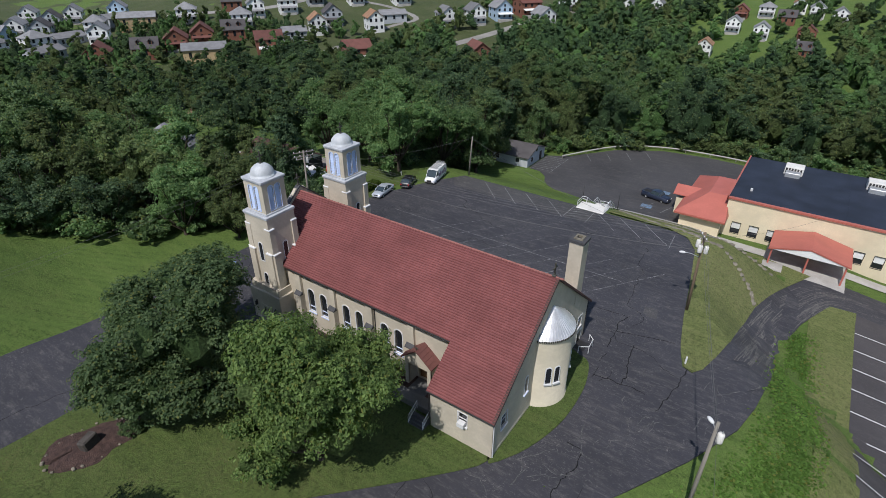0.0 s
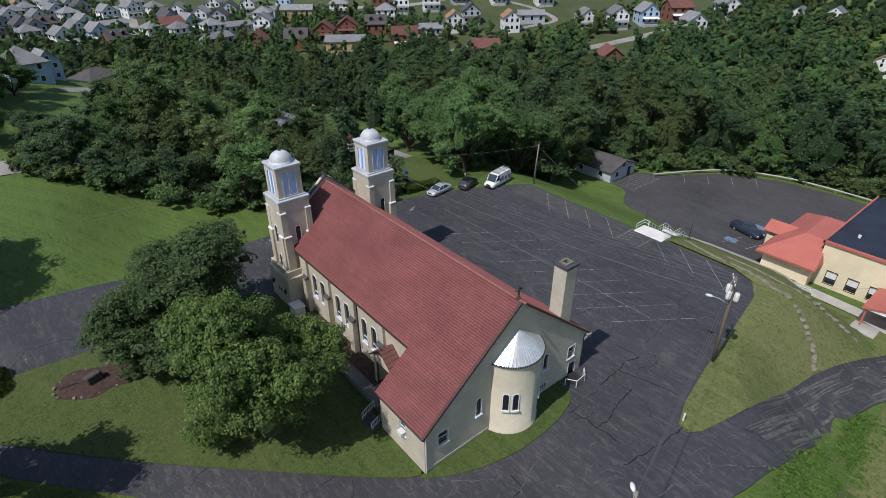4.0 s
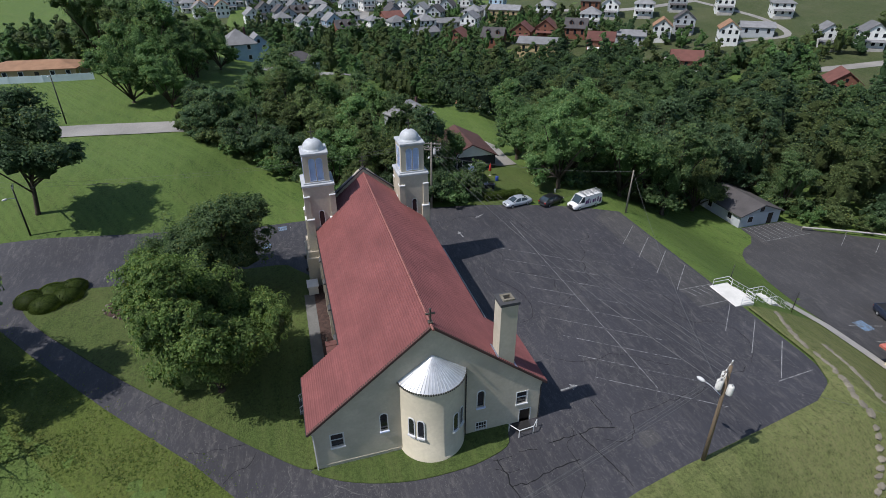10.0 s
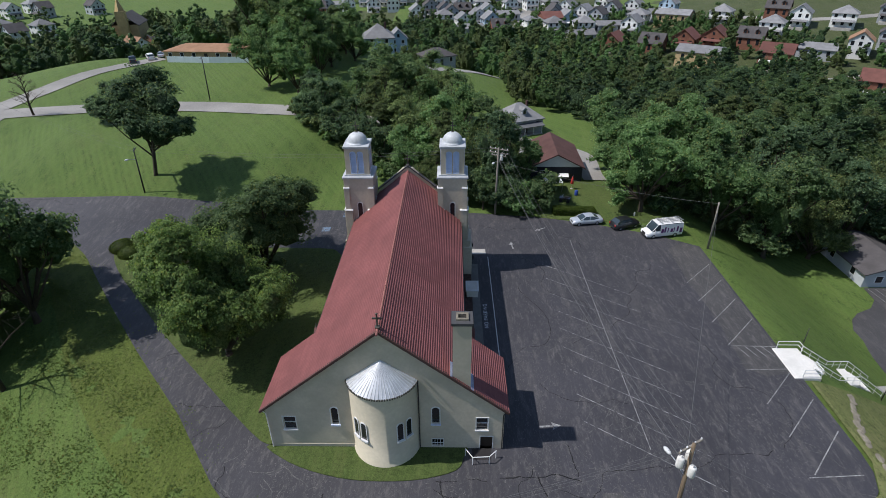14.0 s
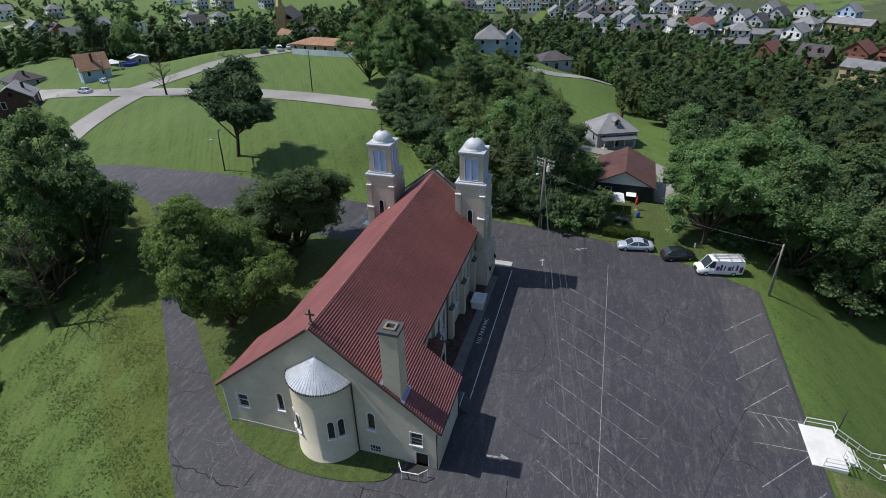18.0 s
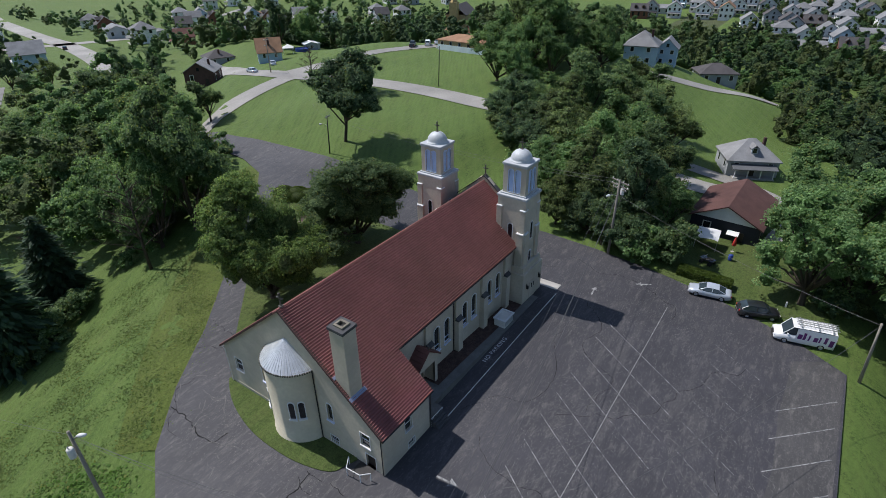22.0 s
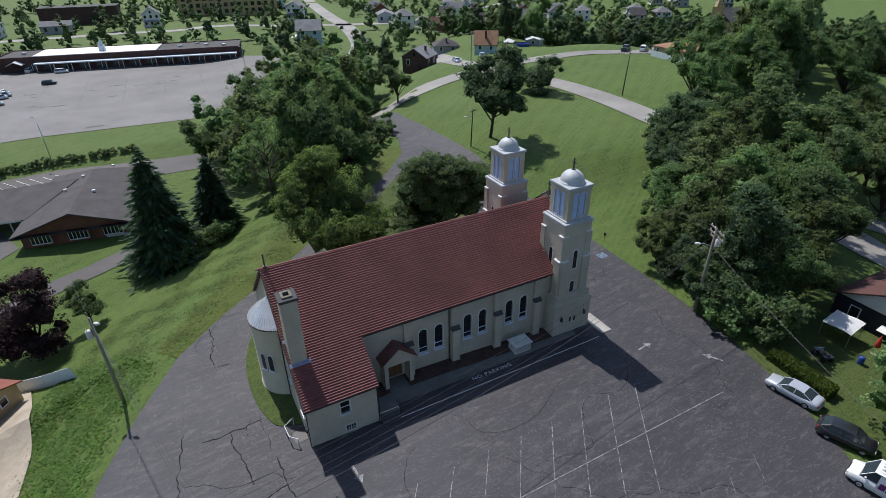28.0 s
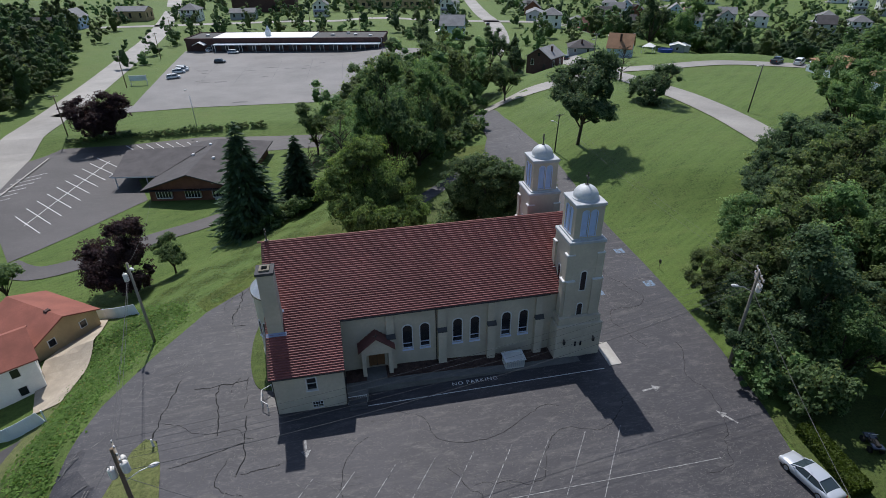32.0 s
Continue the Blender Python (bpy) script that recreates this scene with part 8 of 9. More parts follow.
town((("b2", -12, 298, -85), ("w1", -3, 357, -85), ("w1", -144, 309, -35), ("w1", -145, 346, -35), ("w1", -110, 355, -85), ("w1", -95, 362, -85), ("w1", -393, 18, 12), ("w2", -390, 37, 12), ("g2", -465, 18, 12), ("g1", -402, 82, 12), ("g1", -458, 90, 12), ("w2", -502, -10, 12),))
town((("w1", -491, 30, 12), ("w1", -442, 48, 12), ("w2", -446, 66, 12), ("w1", -462, 60, 12), ("g2", -474, 78, 12), ("w1", -448, 104, 12), ("w2", -470, 112, 12), ("w1", -392, 134, -35), ("g2", -375, 140, -35), ("w1", -404, 172, -35), ("w3", -380, 188, -35), ("w1", -330, 150, -35),))
town((("w2", -318, 196, -35), ("b2", -316, 226, -35), ("w1", -270, 288, -35), ("w2", -246, 306, -35),))
town((("g1", -152, -265, -20), ("w3", -86, -205, -20), ("w2", -150, -232, -20), ("b2", -160, -292, -20), ("w1", -106, -306, 60), ("g1", -116, -352, -20), ("b1", -190, -262, -30), ("w2", -176, -345, -30)))
town((("g2", -222, -312, -30), ("w1", -246, -338, -30), ("g1", -196, -300, -30), ("b2", -285, -300, -30), ("w3", -262, -262, -30), ("w1", -300, -280, -30), ("g1", -232, -240, -30), ("w2", -200, -215, -30), ("g2", -178, -198, -30), ("w1", -225, -190, -30)))
town((("t1", 100, -330, 80), ("w2", 62, -318, 80), ("g1", 30, -318, 85), ("w1", -20, -322, 85), ("b2", 130, -270, 80), ("w3", 125, -300, 80)))
rg = np.random.default_rng(19)
keys = ["w1", "w2", "w3", "g2", "w1", "g1", "w2", "b2", "o1", "g2"]
rows = []
taken = [(o.matrix_basis.translation.x, o.matrix_basis.translation.y) for o in scene.objects if o.parent is None and o.get("category") == "house"]
for i in range(17):
    for j in range(17):
        x, y = -348 - i * 18 + rg.uniform(-3, 3), -70 + j * 17.5 + i * 3 + rg.uniform(-3, 3)
        off = abs((y - 82) - (x + 340) * -0.18)
        if off < 10 or rg.random() < 0.2 or any((x - a) ** 2 + (y - b) ** 2 < 190 for a, b in taken):
            continue
        if (x > -420 and y < 35) or math.hypot(x + 40, y) > 500 - 1.1 * max(0.0, y - 60):
            continue
        rows.append((keys[int(rg.integers(len(keys)))], x, y, 10 + rg.uniform(-5, 5)))
for i in range(9):
    for j in range(13):
        x, y = -262 - i * 23 + rg.uniform(-5, 5), -128 - j * 23 + rg.uniform(-5, 5)
        if rg.random() < 0.8 or any((x - a) ** 2 + (y - b) ** 2 < 260 for a, b in taken) or math.hypot(x + 330, y + 152) < 30:
            continue
        rows.append((keys[int(rg.integers(len(keys)))], x, y, -30 + 90 * int(rg.integers(2))))
town(rows)

TOWN = [(-232, 130), (-205, 190), (-180, 236), (-150, 240), (-128, 300), (-128, 420), (-330, 420), (-620, 300), (-620, -30), (-380, -30), (-345, 60), (-300, 110)]
part("town_lawns", draped(TOWN, 0.06, 14.0), MAT["townlawn"], None, "dull olive grass round the town houses", category="lawn", kind="structure")

part("verge_grass", draped([(8.6, 38), (8.9, 48.6), (8.3, 53.3), (8.2, 64), (7.6, 70.5), (7.4, 76), (9.6, 81.5), (12.9, 82.6), (13.2, 60), (13.2, 36), (12.0, 31), (10.4, 32)], 0.07, 2.0), MAT["dry"], None, "dry olive grass strip beside the side lot", category="lawn", kind="structure")
# lane-side lot east of the bank, and the leafy cover of the bank
part("side_lot", draped([(12.8, 40), (12.8, 79), (12.9, 82), (30, 83), (30, 40)], 0.08, 4.0), MAT["asphalt3"], None, "grey asphalt lot beside the school drive", category="parking lot", kind="structure")
g = Geo()
for i in range(9):
    flat_quad(g, (12.8, 44.3 + i * 4.12), (17.8, 44.6 + i * 4.12), 0.14, 0.12, True)
part("side_lot_lines", g, MAT["trimwhite"], None, "white stall lines on the side lot", category="road marking", kind="structure")
BANK = smooth_loop([(-1.8, 28.0), (1.9, 34.6), (3.9, 41.0), (5.2, 47.5), (4.9, 53.5), (5.4, 64), (6.1, 70), (8.0, 71.5), (8.8, 64), (8.9, 53.1), (9.4, 47.3), (9.6, 38.5), (11.2, 31), (10.2, 24), (8.0, 18.6), (3.0, 21.5)], 3)


def within(px, py, poly):
    r = np.zeros(len(px), bool)
    for (xa, ya), (xb, yb) in zip(poly, poly[1:] + poly[:1]):
        if ya != yb:
            r ^= ((ya > py) != (yb > py)) & (px < (xb - xa) * (py - ya) / (yb - ya) + xa)
    return r


rg = np.random.default_rng(31)
n = 70000
px, py = rg.uniform(-4, 12, n), rg.uniform(18, 73, n)
ok = within(px + rg.normal(size=n) * 0.7, py + rg.normal(size=n) * 0.9, BANK) & (np.sin(px * 1.7 + py * 0.6) + np.sin(py * 1.1 - px) + rg.normal(size=n) * 1.1 > -0.5)
px, py = px[ok], py[ok]
n = len(px)
pz = np.array([ground_z(a, b) for a, b in zip(px, py)]) + 0.03 + rg.random(n) * 0.12
c = np.stack((px, py, pz), 1)
nn = rg.normal(size=(n, 3)) * 0.3 + np.array((0, 0, 1.0))
nn /= np.linalg.norm(nn, axis=1)[:, None]
tt = np.cross(nn, rg.normal(size=(n, 3)))
tt /= np.linalg.norm(tt, axis=1)[:, None]
ss = np.cross(nn, tt)
w = 0.15 * rg.uniform(0.6, 1.5, n)[:, None]
v = np.stack((c - tt * w, c + ss * w * 0.7, c + tt * w, c - ss * w * 0.7), 1).reshape(-1, 3)
me = bpy.data.meshes.new("bank_vines")
me.from_pydata(v.tolist(), [], np.arange(n * 4).reshape(-1, 4).tolist())
me.materials.append(MAT["weed"])
tagged(new("bank_vines", me), "leafy green vines covering the bank", "ground cover", kind="stuff")

n = 110000
px, py = rg.uniform(-45, 8, n), rg.uniform(-14, 46, n)
SLOPE = [(-3.5, 29), (-20, 15.5), (-37, -0.2), (-46, -8), (-44, -14), (-34, -8), (-24, -3), (-16, -4), (-6, 1), (6, 12), (8, 18.6), (3, 21.5)]
ok = within(px + rg.normal(size=n), py + rg.normal(size=n), SLOPE) & (np.sin(px * 0.5 + py * 0.9) + np.sin(py * 0.37 - px * 0.8) + rg.normal(size=n) * 0.9 > 0.3)
px, py = px[ok], py[ok]
n = len(px)
c = np.stack((px, py, np.array([ground_z(a, b) for a, b in zip(px, py)]) + 0.05), 1)
a = rg.uniform(0, 2 * math.pi, n)
w = 0.075 * rg.uniform(0.6, 1.8, n)[:, None]
t3 = np.stack((np.cos(a), np.sin(a), np.zeros(n)), 1)
s3 = np.stack((-np.sin(a) * 0.9, np.cos(a) * 0.9, np.full(n, 0.3)), 1)
v = np.stack((c - t3 * w, c + t3 * w, c + s3 * w * 1.3), 1).reshape(-1, 3)
me = bpy.data.meshes.new("grass_tufts")
me.from_pydata(v.tolist(), [], np.arange(n * 3).reshape(-1, 3).tolist())
me.materials.append(MAT["tuft"])
tagged(new("grass_tufts", me), "loose tufts of longer grass on the verge", "grass", kind="stuff")

# triangle of lawn between the lot and the school drive, dry along its edge
DRY = [(-4.4, 51.0), (-4.7, 52.2), (-5.6, 57), (-6.9, 66), (-8.2, 74), (-9.9, 77.3), (-13, 78.7), (-22.5, 78.9), (-22.5, 91), (-16, 91.4), (-8, 91.0), (0, 90.3), (6.7, 88.2), (4.2, 83.2), (2.1, 76.0), (1.0, 71.0), (0.2, 64.0), (-0.3, 55.9), (-1.1, 52.0), (-1.8, 49.3), (-2.6, 48.2), (-3.5, 48.6)]
part("lawn", draped(DRY, 0.13, 1.0), MAT["dry"], None, "dry yellow-green lawn between the lot and the school drive", category="lawn", kind="structure")

# yard behind the parked cars
def yard():
    hd_ = thing("clipped_hedge", "low box-clipped green hedge behind the silver sedan", "hedge")
    rg = np.random.default_rng(55)
    n = 5200
    u = rg.uniform(-1, 1, (n, 3))
    k = rg.integers(0, 3, n)
    u[np.arange(n), k] = np.sign(u[np.arange(n), k])
    u[:, 2] = abs(u[:, 2])
    c = np.stack((-59.9 + u[:, 0] * 0.8 + u[:, 1] * 0.25, 62.6 + u[:, 1] * 3.2, 0.05 + u[:, 2] * 1.0), 1) + rg.normal(size=(n, 3)) * 0.05
    t = rg.normal(size=(n, 3))
    t /= np.linalg.norm(t, axis=1)[:, None]
    q = np.cross(t, rg.normal(size=(n, 3)))
    q /= np.linalg.norm(q, axis=1)[:, None]
    v = np.stack((c - t * 0.12, c + q * 0.09, c + t * 0.12, c - q * 0.09), 1).reshape(-1, 3)
    me = bpy.data.meshes.new("hedge_leaves")
    me.from_pydata(v.tolist(), [], np.arange(n * 4).reshape(-1, 4).tolist())
    me.materials.append(MAT["hedge"])
    part("hedge_leaves", me, None, hd_, kind="stuff")
    z = ground_z(-70, 60.7)
    cn = thing("garden_canopy", "white cloth canopy on four thin posts before the bungalow", "canopy")
    m = pose(-69.9, 60.7, z + 2.0, 0, 6, 4) @ Matrix.Diagonal((0.68, 0.78, 1, 1))
    g = Geo()
    for i in range(7):
        for j in range(7):
            x, y = -2.2 + 4.4 * i / 6, -1.9 + 3.8 * j / 6
            g.v.append(tuple(m @ Vector((x, y, 0.28 * math.cos(x * 0.6) * math.cos(y * 0.75) + 0.05 * math.sin(3 * x + 2 * y)))))
    g.f = [(i * 7 + j, (i + 1) * 7 + j, (i + 1) * 7 + j + 1, i * 7 + j + 1) for i in range(6) for j in range(6)]
    part("cloth", g, MAT["trimwhite"], cn, "", True)
    for x in (-2.1, 2.1):
        for y in (-1.8, 1.8):
            p = m @ Vector((x, y, 0))
            part("post", Geo().tube([(p.x, p.y, z - 0.3), (p.x, p.y, p.z + 0.02)], 0.03, 6), MAT["steel"], cn)
    um = thing("garden_umbrella", "closed red garden umbrella on a pole", "umbrella")
    z = ground_z(-70.2, 64.2)
    part("pole", Geo().tube([(-70.2, 64.2, z), (-70.2, 64.2, z + 2.5)], 0.025, 6), MAT["steel"], um)
    part("cloth", Geo().lathe(-70.2, 64.2, [(0.04, z + 2.4), (0.16, z + 2.0), (0.3, z + 1.1), (0.22, z + 1.0)], 10), MAT["red"], um, "", True)
    part("base", Geo().lathe(-70.2, 64.2, [(0.001, z + 0.08), (0.25, z + 0.06), (0.26, z - 0.05)], 10), MAT["concrete"], um)
    br = thing("water_barrel", "blue plastic barrel on the grass", "barrel")
    z = ground_z(-67.2, 64.4)
    part("body", Geo().lathe(-67.2, 64.4, [(0.001, z), (0.27, z), (0.3, z + 0.25), (0.3, z + 0.6), (0.27, z + 0.88), (0.001, z + 0.9)], 14), MAT["bluetarp"], br, "", True)
    part("rim", Geo().lathe(-67.2, 64.4, [(0.28, z + 0.84), (0.31, z + 0.87), (0.28, z + 0.91)], 14), MAT["bluetarp"], br)
    at = thing("quad_bike", "dark four-wheeled bike parked on the grass", "quad bike", at=pose(-64.6, 62.0, ground_z(-64.6, 62), 0, 0, 70))
    part("body", Geo().soft(-0.8, 0.8, -0.28, 0.28, 0.45, 0.8, 0.1), MAT["car_black"], at)
    part("seat", Geo().soft(-0.1, 0.75, -0.2, 0.2, 0.8, 0.95, 0.06), MAT["rubber"], at)
    part("handlebar", Geo().tube([(-0.4, -0.4, 1.1), (-0.45, 0, 1.02), (-0.4, 0.4, 1.1)], 0.03, 6), MAT["steel"], at)
    part("mudguard", Geo().soft(-0.95, -0.35, -0.5, 0.5, 0.68, 0.78, 0.05), MAT["car_navy"], at)
    part("mudguard", Geo().soft(0.3, 0.95, -0.5, 0.5, 0.68, 0.78, 0.05), MAT["car_navy"], at)
    for x in (-0.6, 0.6):
        for s in (-1, 1):
            part("wheel", Geo().tube([(x, s * 0.36, 0.28), (x, s * 0.58, 0.28)], 0.28, 12), MAT["rubber"], at)
    st_ = thing("garden_stone", "short pale post at the edge of the lawn", "post")
    part("shaft", Geo().soft(-59.3, -59.1, 71.9, 72.1, -0.1, 0.75, 0.03), MAT["pale_concrete"], st_)
    aw = thing("door_awning", "small pale awning over the bungalow's door", "awning")
    part("sheet", Geo().box(-0.5, 0.5, -0.8, 0.8, -0.03, 0.03, pose(-73.6, 63.4, 1.0, 0, 20, -2)), MAT["whitewall"], aw)
    for y in (-0.7, 0.7):
        part("bracket", Geo().tube([(-74.1, 63.4 + y, 0.6), (-73.3, 63.4 + y, 0.85)], 0.02, 5), MAT["steel"], aw)


part("yard_lawn", draped([(-58.2, 57.5), (-57.6, 66), (-56.2, 71), (-58, 76), (-66, 76), (-74, 72), (-74, 58), (-66, 55.5)], 0.05, 2.0), MAT["lawn"], None, "olive grass of the yard behind the parked cars", category="lawn", kind="structure")
yard()

# ---- trees ----
def leaf_cloud(rng, blobs, count, size, flat=0.6):
    """Vertices and faces of many folded leaves over the skins of some lumps; blobs: rows of x, y, z, rx, ry, rz."""
    b = np.array(blobs, float)
    wt = b[:, 3] * b[:, 4] + b[:, 3] * b[:, 5]
    k = rng.choice(len(b), count, p=wt / wt.sum())
    # every lump carries a dozen sprays, each a small dome of leaves
    sprays = 13
    d = rng.normal(size=(len(b), sprays, 3))
    d /= np.linalg.norm(d, axis=2)[:, :, None]
    d[:, :, 2] = np.where(d[:, :, 2] < -0.35, -d[:, :, 2], d[:, :, 2])
    d *= rng.uniform(0.78, 1.12, (len(b), sprays, 1))
    j = rng.integers(sprays, size=count)
    u = rng.normal(size=(count, 3))
    u /= np.linalg.norm(u, axis=1)[:, None]
    u[:, 2] = np.where(u[:, 2] < -0.25, -u[:, 2], u[:, 2])
    c = b[k, :3] + b[k, 3:] * (d[k, j] + u * np.array((0.36, 0.36, 0.3)) * rng.uniform(0.6, 1.15, (count, 1)))
    nrm = u * 0.75 + d[k, j] * 0.5 + rng.normal(size=(count, 3)) * flat * 0.45 + np.array((0, 0, 0.25))
    nrm /= np.linalg.norm(nrm, axis=1)[:, None]
    t = np.cross(nrm, rng.normal(size=(count, 3)))
    t /= np.linalg.norm(t, axis=1)[:, None]
    s = np.cross(nrm, t)
    w = size * rng.uniform(0.6, 1.35, count)[:, None]
    fold = nrm * w * 0.22
    v = np.stack((c - t * w, c + s * w * 0.62 + fold, c + t * w, c - s * w * 0.62 + fold), 1).reshape(-1, 3)
    return v, np.arange(count * 4).reshape(-1, 4)


def fast_mesh(name, pieces, materials):
    """One mesh from pieces (vertices, faces of one size, material index, smooth)."""
    me = bpy.data.meshes.new(name)
    me.vertices.add(sum(len(p[0]) for p in pieces))
    me.vertices.foreach_set("co", np.concatenate([np.asarray(p[0], np.float32) for p in pieces]).ravel())
    k = n = 0
    loops, starts, mats, smooth = [], [], [], []
    for v, f, m, sm in pieces:
        loops.append((f + k).ravel())
        starts.append(n + np.arange(len(f)) * f.shape[1])
        mats.append(np.broadcast_to(m, len(f)))
        smooth.append(np.full(len(f), sm))
        k += len(v)
        n += f.size
    me.loops.add(n)
    me.loops.foreach_set("vertex_index", np.concatenate(loops).astype(np.int32))
    me.polygons.add(sum(len(a) for a in starts))
    me.polygons.foreach_set("loop_start", np.concatenate(starts).astype(np.int32))
    for m in materials:
        me.materials.append(m)
    me.polygons.foreach_set("material_index", np.concatenate(mats).astype(np.int32))
    me.polygons.foreach_set("use_smooth", np.concatenate(smooth))
    me.update(calc_edges=True)
    return me


GOLD = (1 + math.sqrt(5)) / 2
ICO_V = np.array([(-1, GOLD, 0), (1, GOLD, 0), (-1, -GOLD, 0), (1, -GOLD, 0), (0, -1, GOLD), (0, 1, GOLD), (0, -1, -GOLD), (0, 1, -GOLD), (GOLD, 0, -1), (GOLD, 0, 1), (-GOLD, 0, -1), (-GOLD, 0, 1)]) / math.sqrt(1 + GOLD * GOLD)
ICO_F = np.array([(0, 11, 5), (0, 5, 1), (0, 1, 7), (0, 7, 10), (0, 10, 11), (1, 5, 9), (5, 11, 4), (11, 10, 2), (10, 7, 6), (7, 1, 8), (3, 9, 4), (3, 4, 2), (3, 2, 6), (3, 6, 8), (3, 8, 9), (4, 9, 5), (2, 4, 11), (6, 2, 10), (8, 6, 7), (9, 8, 1)])


def tuft_cores(rng, blobs, scale, rough=0.2):
    """The dense inside of each spray: a small uneven lump."""
    b = np.array(blobs, float)
    n = len(b)
    v = ICO_V[None] * rng.uniform(1 - rough, 1 + rough, (n, 12, 1)) * scale
    v = b[:, None, :3] + v * b[:, None, 3:]
    return v.reshape(-1, 3), (ICO_F[None] + np.arange(n)[:, None, None] * 12).reshape(-1, 3)


def crown_blobs(rng, height, radius, base, lumps, lean=0.0, top=1.0):
    """Tufts of a broad crown: lobes over an uneven dome, each carrying flattened sprays with gaps between, and a loose filling."""
    rows = []
    mid = base + (height - base) * 0.45
    lobes = max(7, lumps // 6)
    inner = 6 if lumps < 110 else 14
    for i in range(lobes):
        a = 2.4 * i + rng.uniform(-0.3, 0.3)
        e = -0.85 + 1.8 * ((i * 0.618 + 0.31) % 1.0)
        ce = math.sqrt(max(0.04, 1 - e * e)) if e > 0 else 1 - 0.45 * e * e
        reach = rng.uniform(0.52, 0.74)
        up = (height - mid) if e > 0 else (mid - base)
        rl = radius * rng.uniform(0.26, 0.38)
        c = Vector((reach * radius * ce * math.cos(a), reach * radius * ce * math.sin(a), mid + e * (up - rl * 0.5) * rng.uniform(0.82, 1.0)))
        out = Vector((ce * math.cos(a), ce * math.sin(a), e * 0.8 + 0.2)).normalized()
        for j in range(6):
            d = (out * 0.8 + Vector((rng.normal(), rng.normal(), rng.normal() * 0.9)) * 0.6).normalized()
            r = radius * rng.uniform(0.11, 0.21)
            p = c + d * rl * rng.uniform(0.55, 1.05)
            rows.append((p.x, p.y, min(height - r * 0.3, max(base, p.z)), r * rng.uniform(0.85, 1.3), r * rng.uniform(0.85, 1.3), r * rng.uniform(0.7, 1.0)))
    for i in range(inner):
        a = 2 * math.pi * i / inner if inner == 6 else 2.4 * i
        rows.append(((0.34 if inner == 6 else 0.2 + 0.03 * i) * radius * math.cos(a), (0.34 if inner == 6 else 0.2 + 0.03 * i) * radius * math.sin(a), mid + (height - mid) * ((0.12 if i % 2 else -0.12) if inner == 6 else -0.4 + 0.75 * ((i * 0.618) % 1.0)), radius * 0.32, radius * 0.32, (height - mid) * 0.45))
    return rows


def trunk_geo(rng, blobs, girth, base):
    g = Geo()
    fork = max(0.6, base * 0.75)
    g.tube([(0, 0, -0.4), (0, 0, 0.25), (0.03, 0.02, fork * 0.6), (0, 0.05, fork), (0.05, 0, fork * 1.6 + 1.0)], [girth * 1.5, girth * 1.1, girth, girth * 0.9, girth * 0.55], 9)
    for x, y, z, *r in blobs[3::6][:13]:
        a = Vector((0, 0, fork * rng.uniform(0.8, 1.3)))
        e = Vector((x, y, z))
        m = a.lerp(e, 0.5) + Vector((rng.uniform(-0.4, 0.4), rng.uniform(-0.4, 0.4), rng.uniform(0.0, 0.6)))
        g.tube([a, m, e], [girth * 0.5, girth * 0.32, girth * 0.08], 6)
        for _ in range(2):
            d = Vector((rng.normal(), rng.normal(), abs(rng.normal()) * 0.5)).normalized() * r[0] * 0.8
            g.tube([m.lerp(e, 0.5), e + d], [girth * 0.16, girth * 0.04], 5)
    return g


TREES = {}


def rounder(q, size=1.0):
    """Broad triangles in place of the four-cornered leaves."""
    c = q.mean(1, keepdims=True)
    return (c + (q[:, :3] - c) * np.array((0.72, 1.5, 0.72))[None, :, None] * size).reshape(-1, 3)


def tree_kind(key, seed, height, radius, base, lumps, count, size, mat, name="tree", label="", girth=None, top=1.0):
    rng = np.random.default_rng(seed)
    blobs = crown_blobs(rng, height, radius, base, lumps, top=top)
    v, f = leaf_cloud(rng, blobs, count, size)
    cv, cf = tuft_cores(rng, blobs, 0.62, 0.28)
    leaf = (v, f, 0, False)
    if count < 20000:
        leaf = (rounder(v.reshape(-1, 4, 3)), np.arange(count * 3).reshape(-1, 3), 0, False)
    crown = fast_mesh("crown", [leaf, (cv, cf, 1, False)], [MAT[mat], MAT[mat + "_mass"]])
    TREES[key] = dict(crown=crown, v=v, core=np.array(blobs, float), mat=mat, trunk=trunk_geo(rng, blobs, girth or radius * 0.055, base).mesh("trunk", MAT["bark"], True), h=height, r=radius, name=name, label=label)


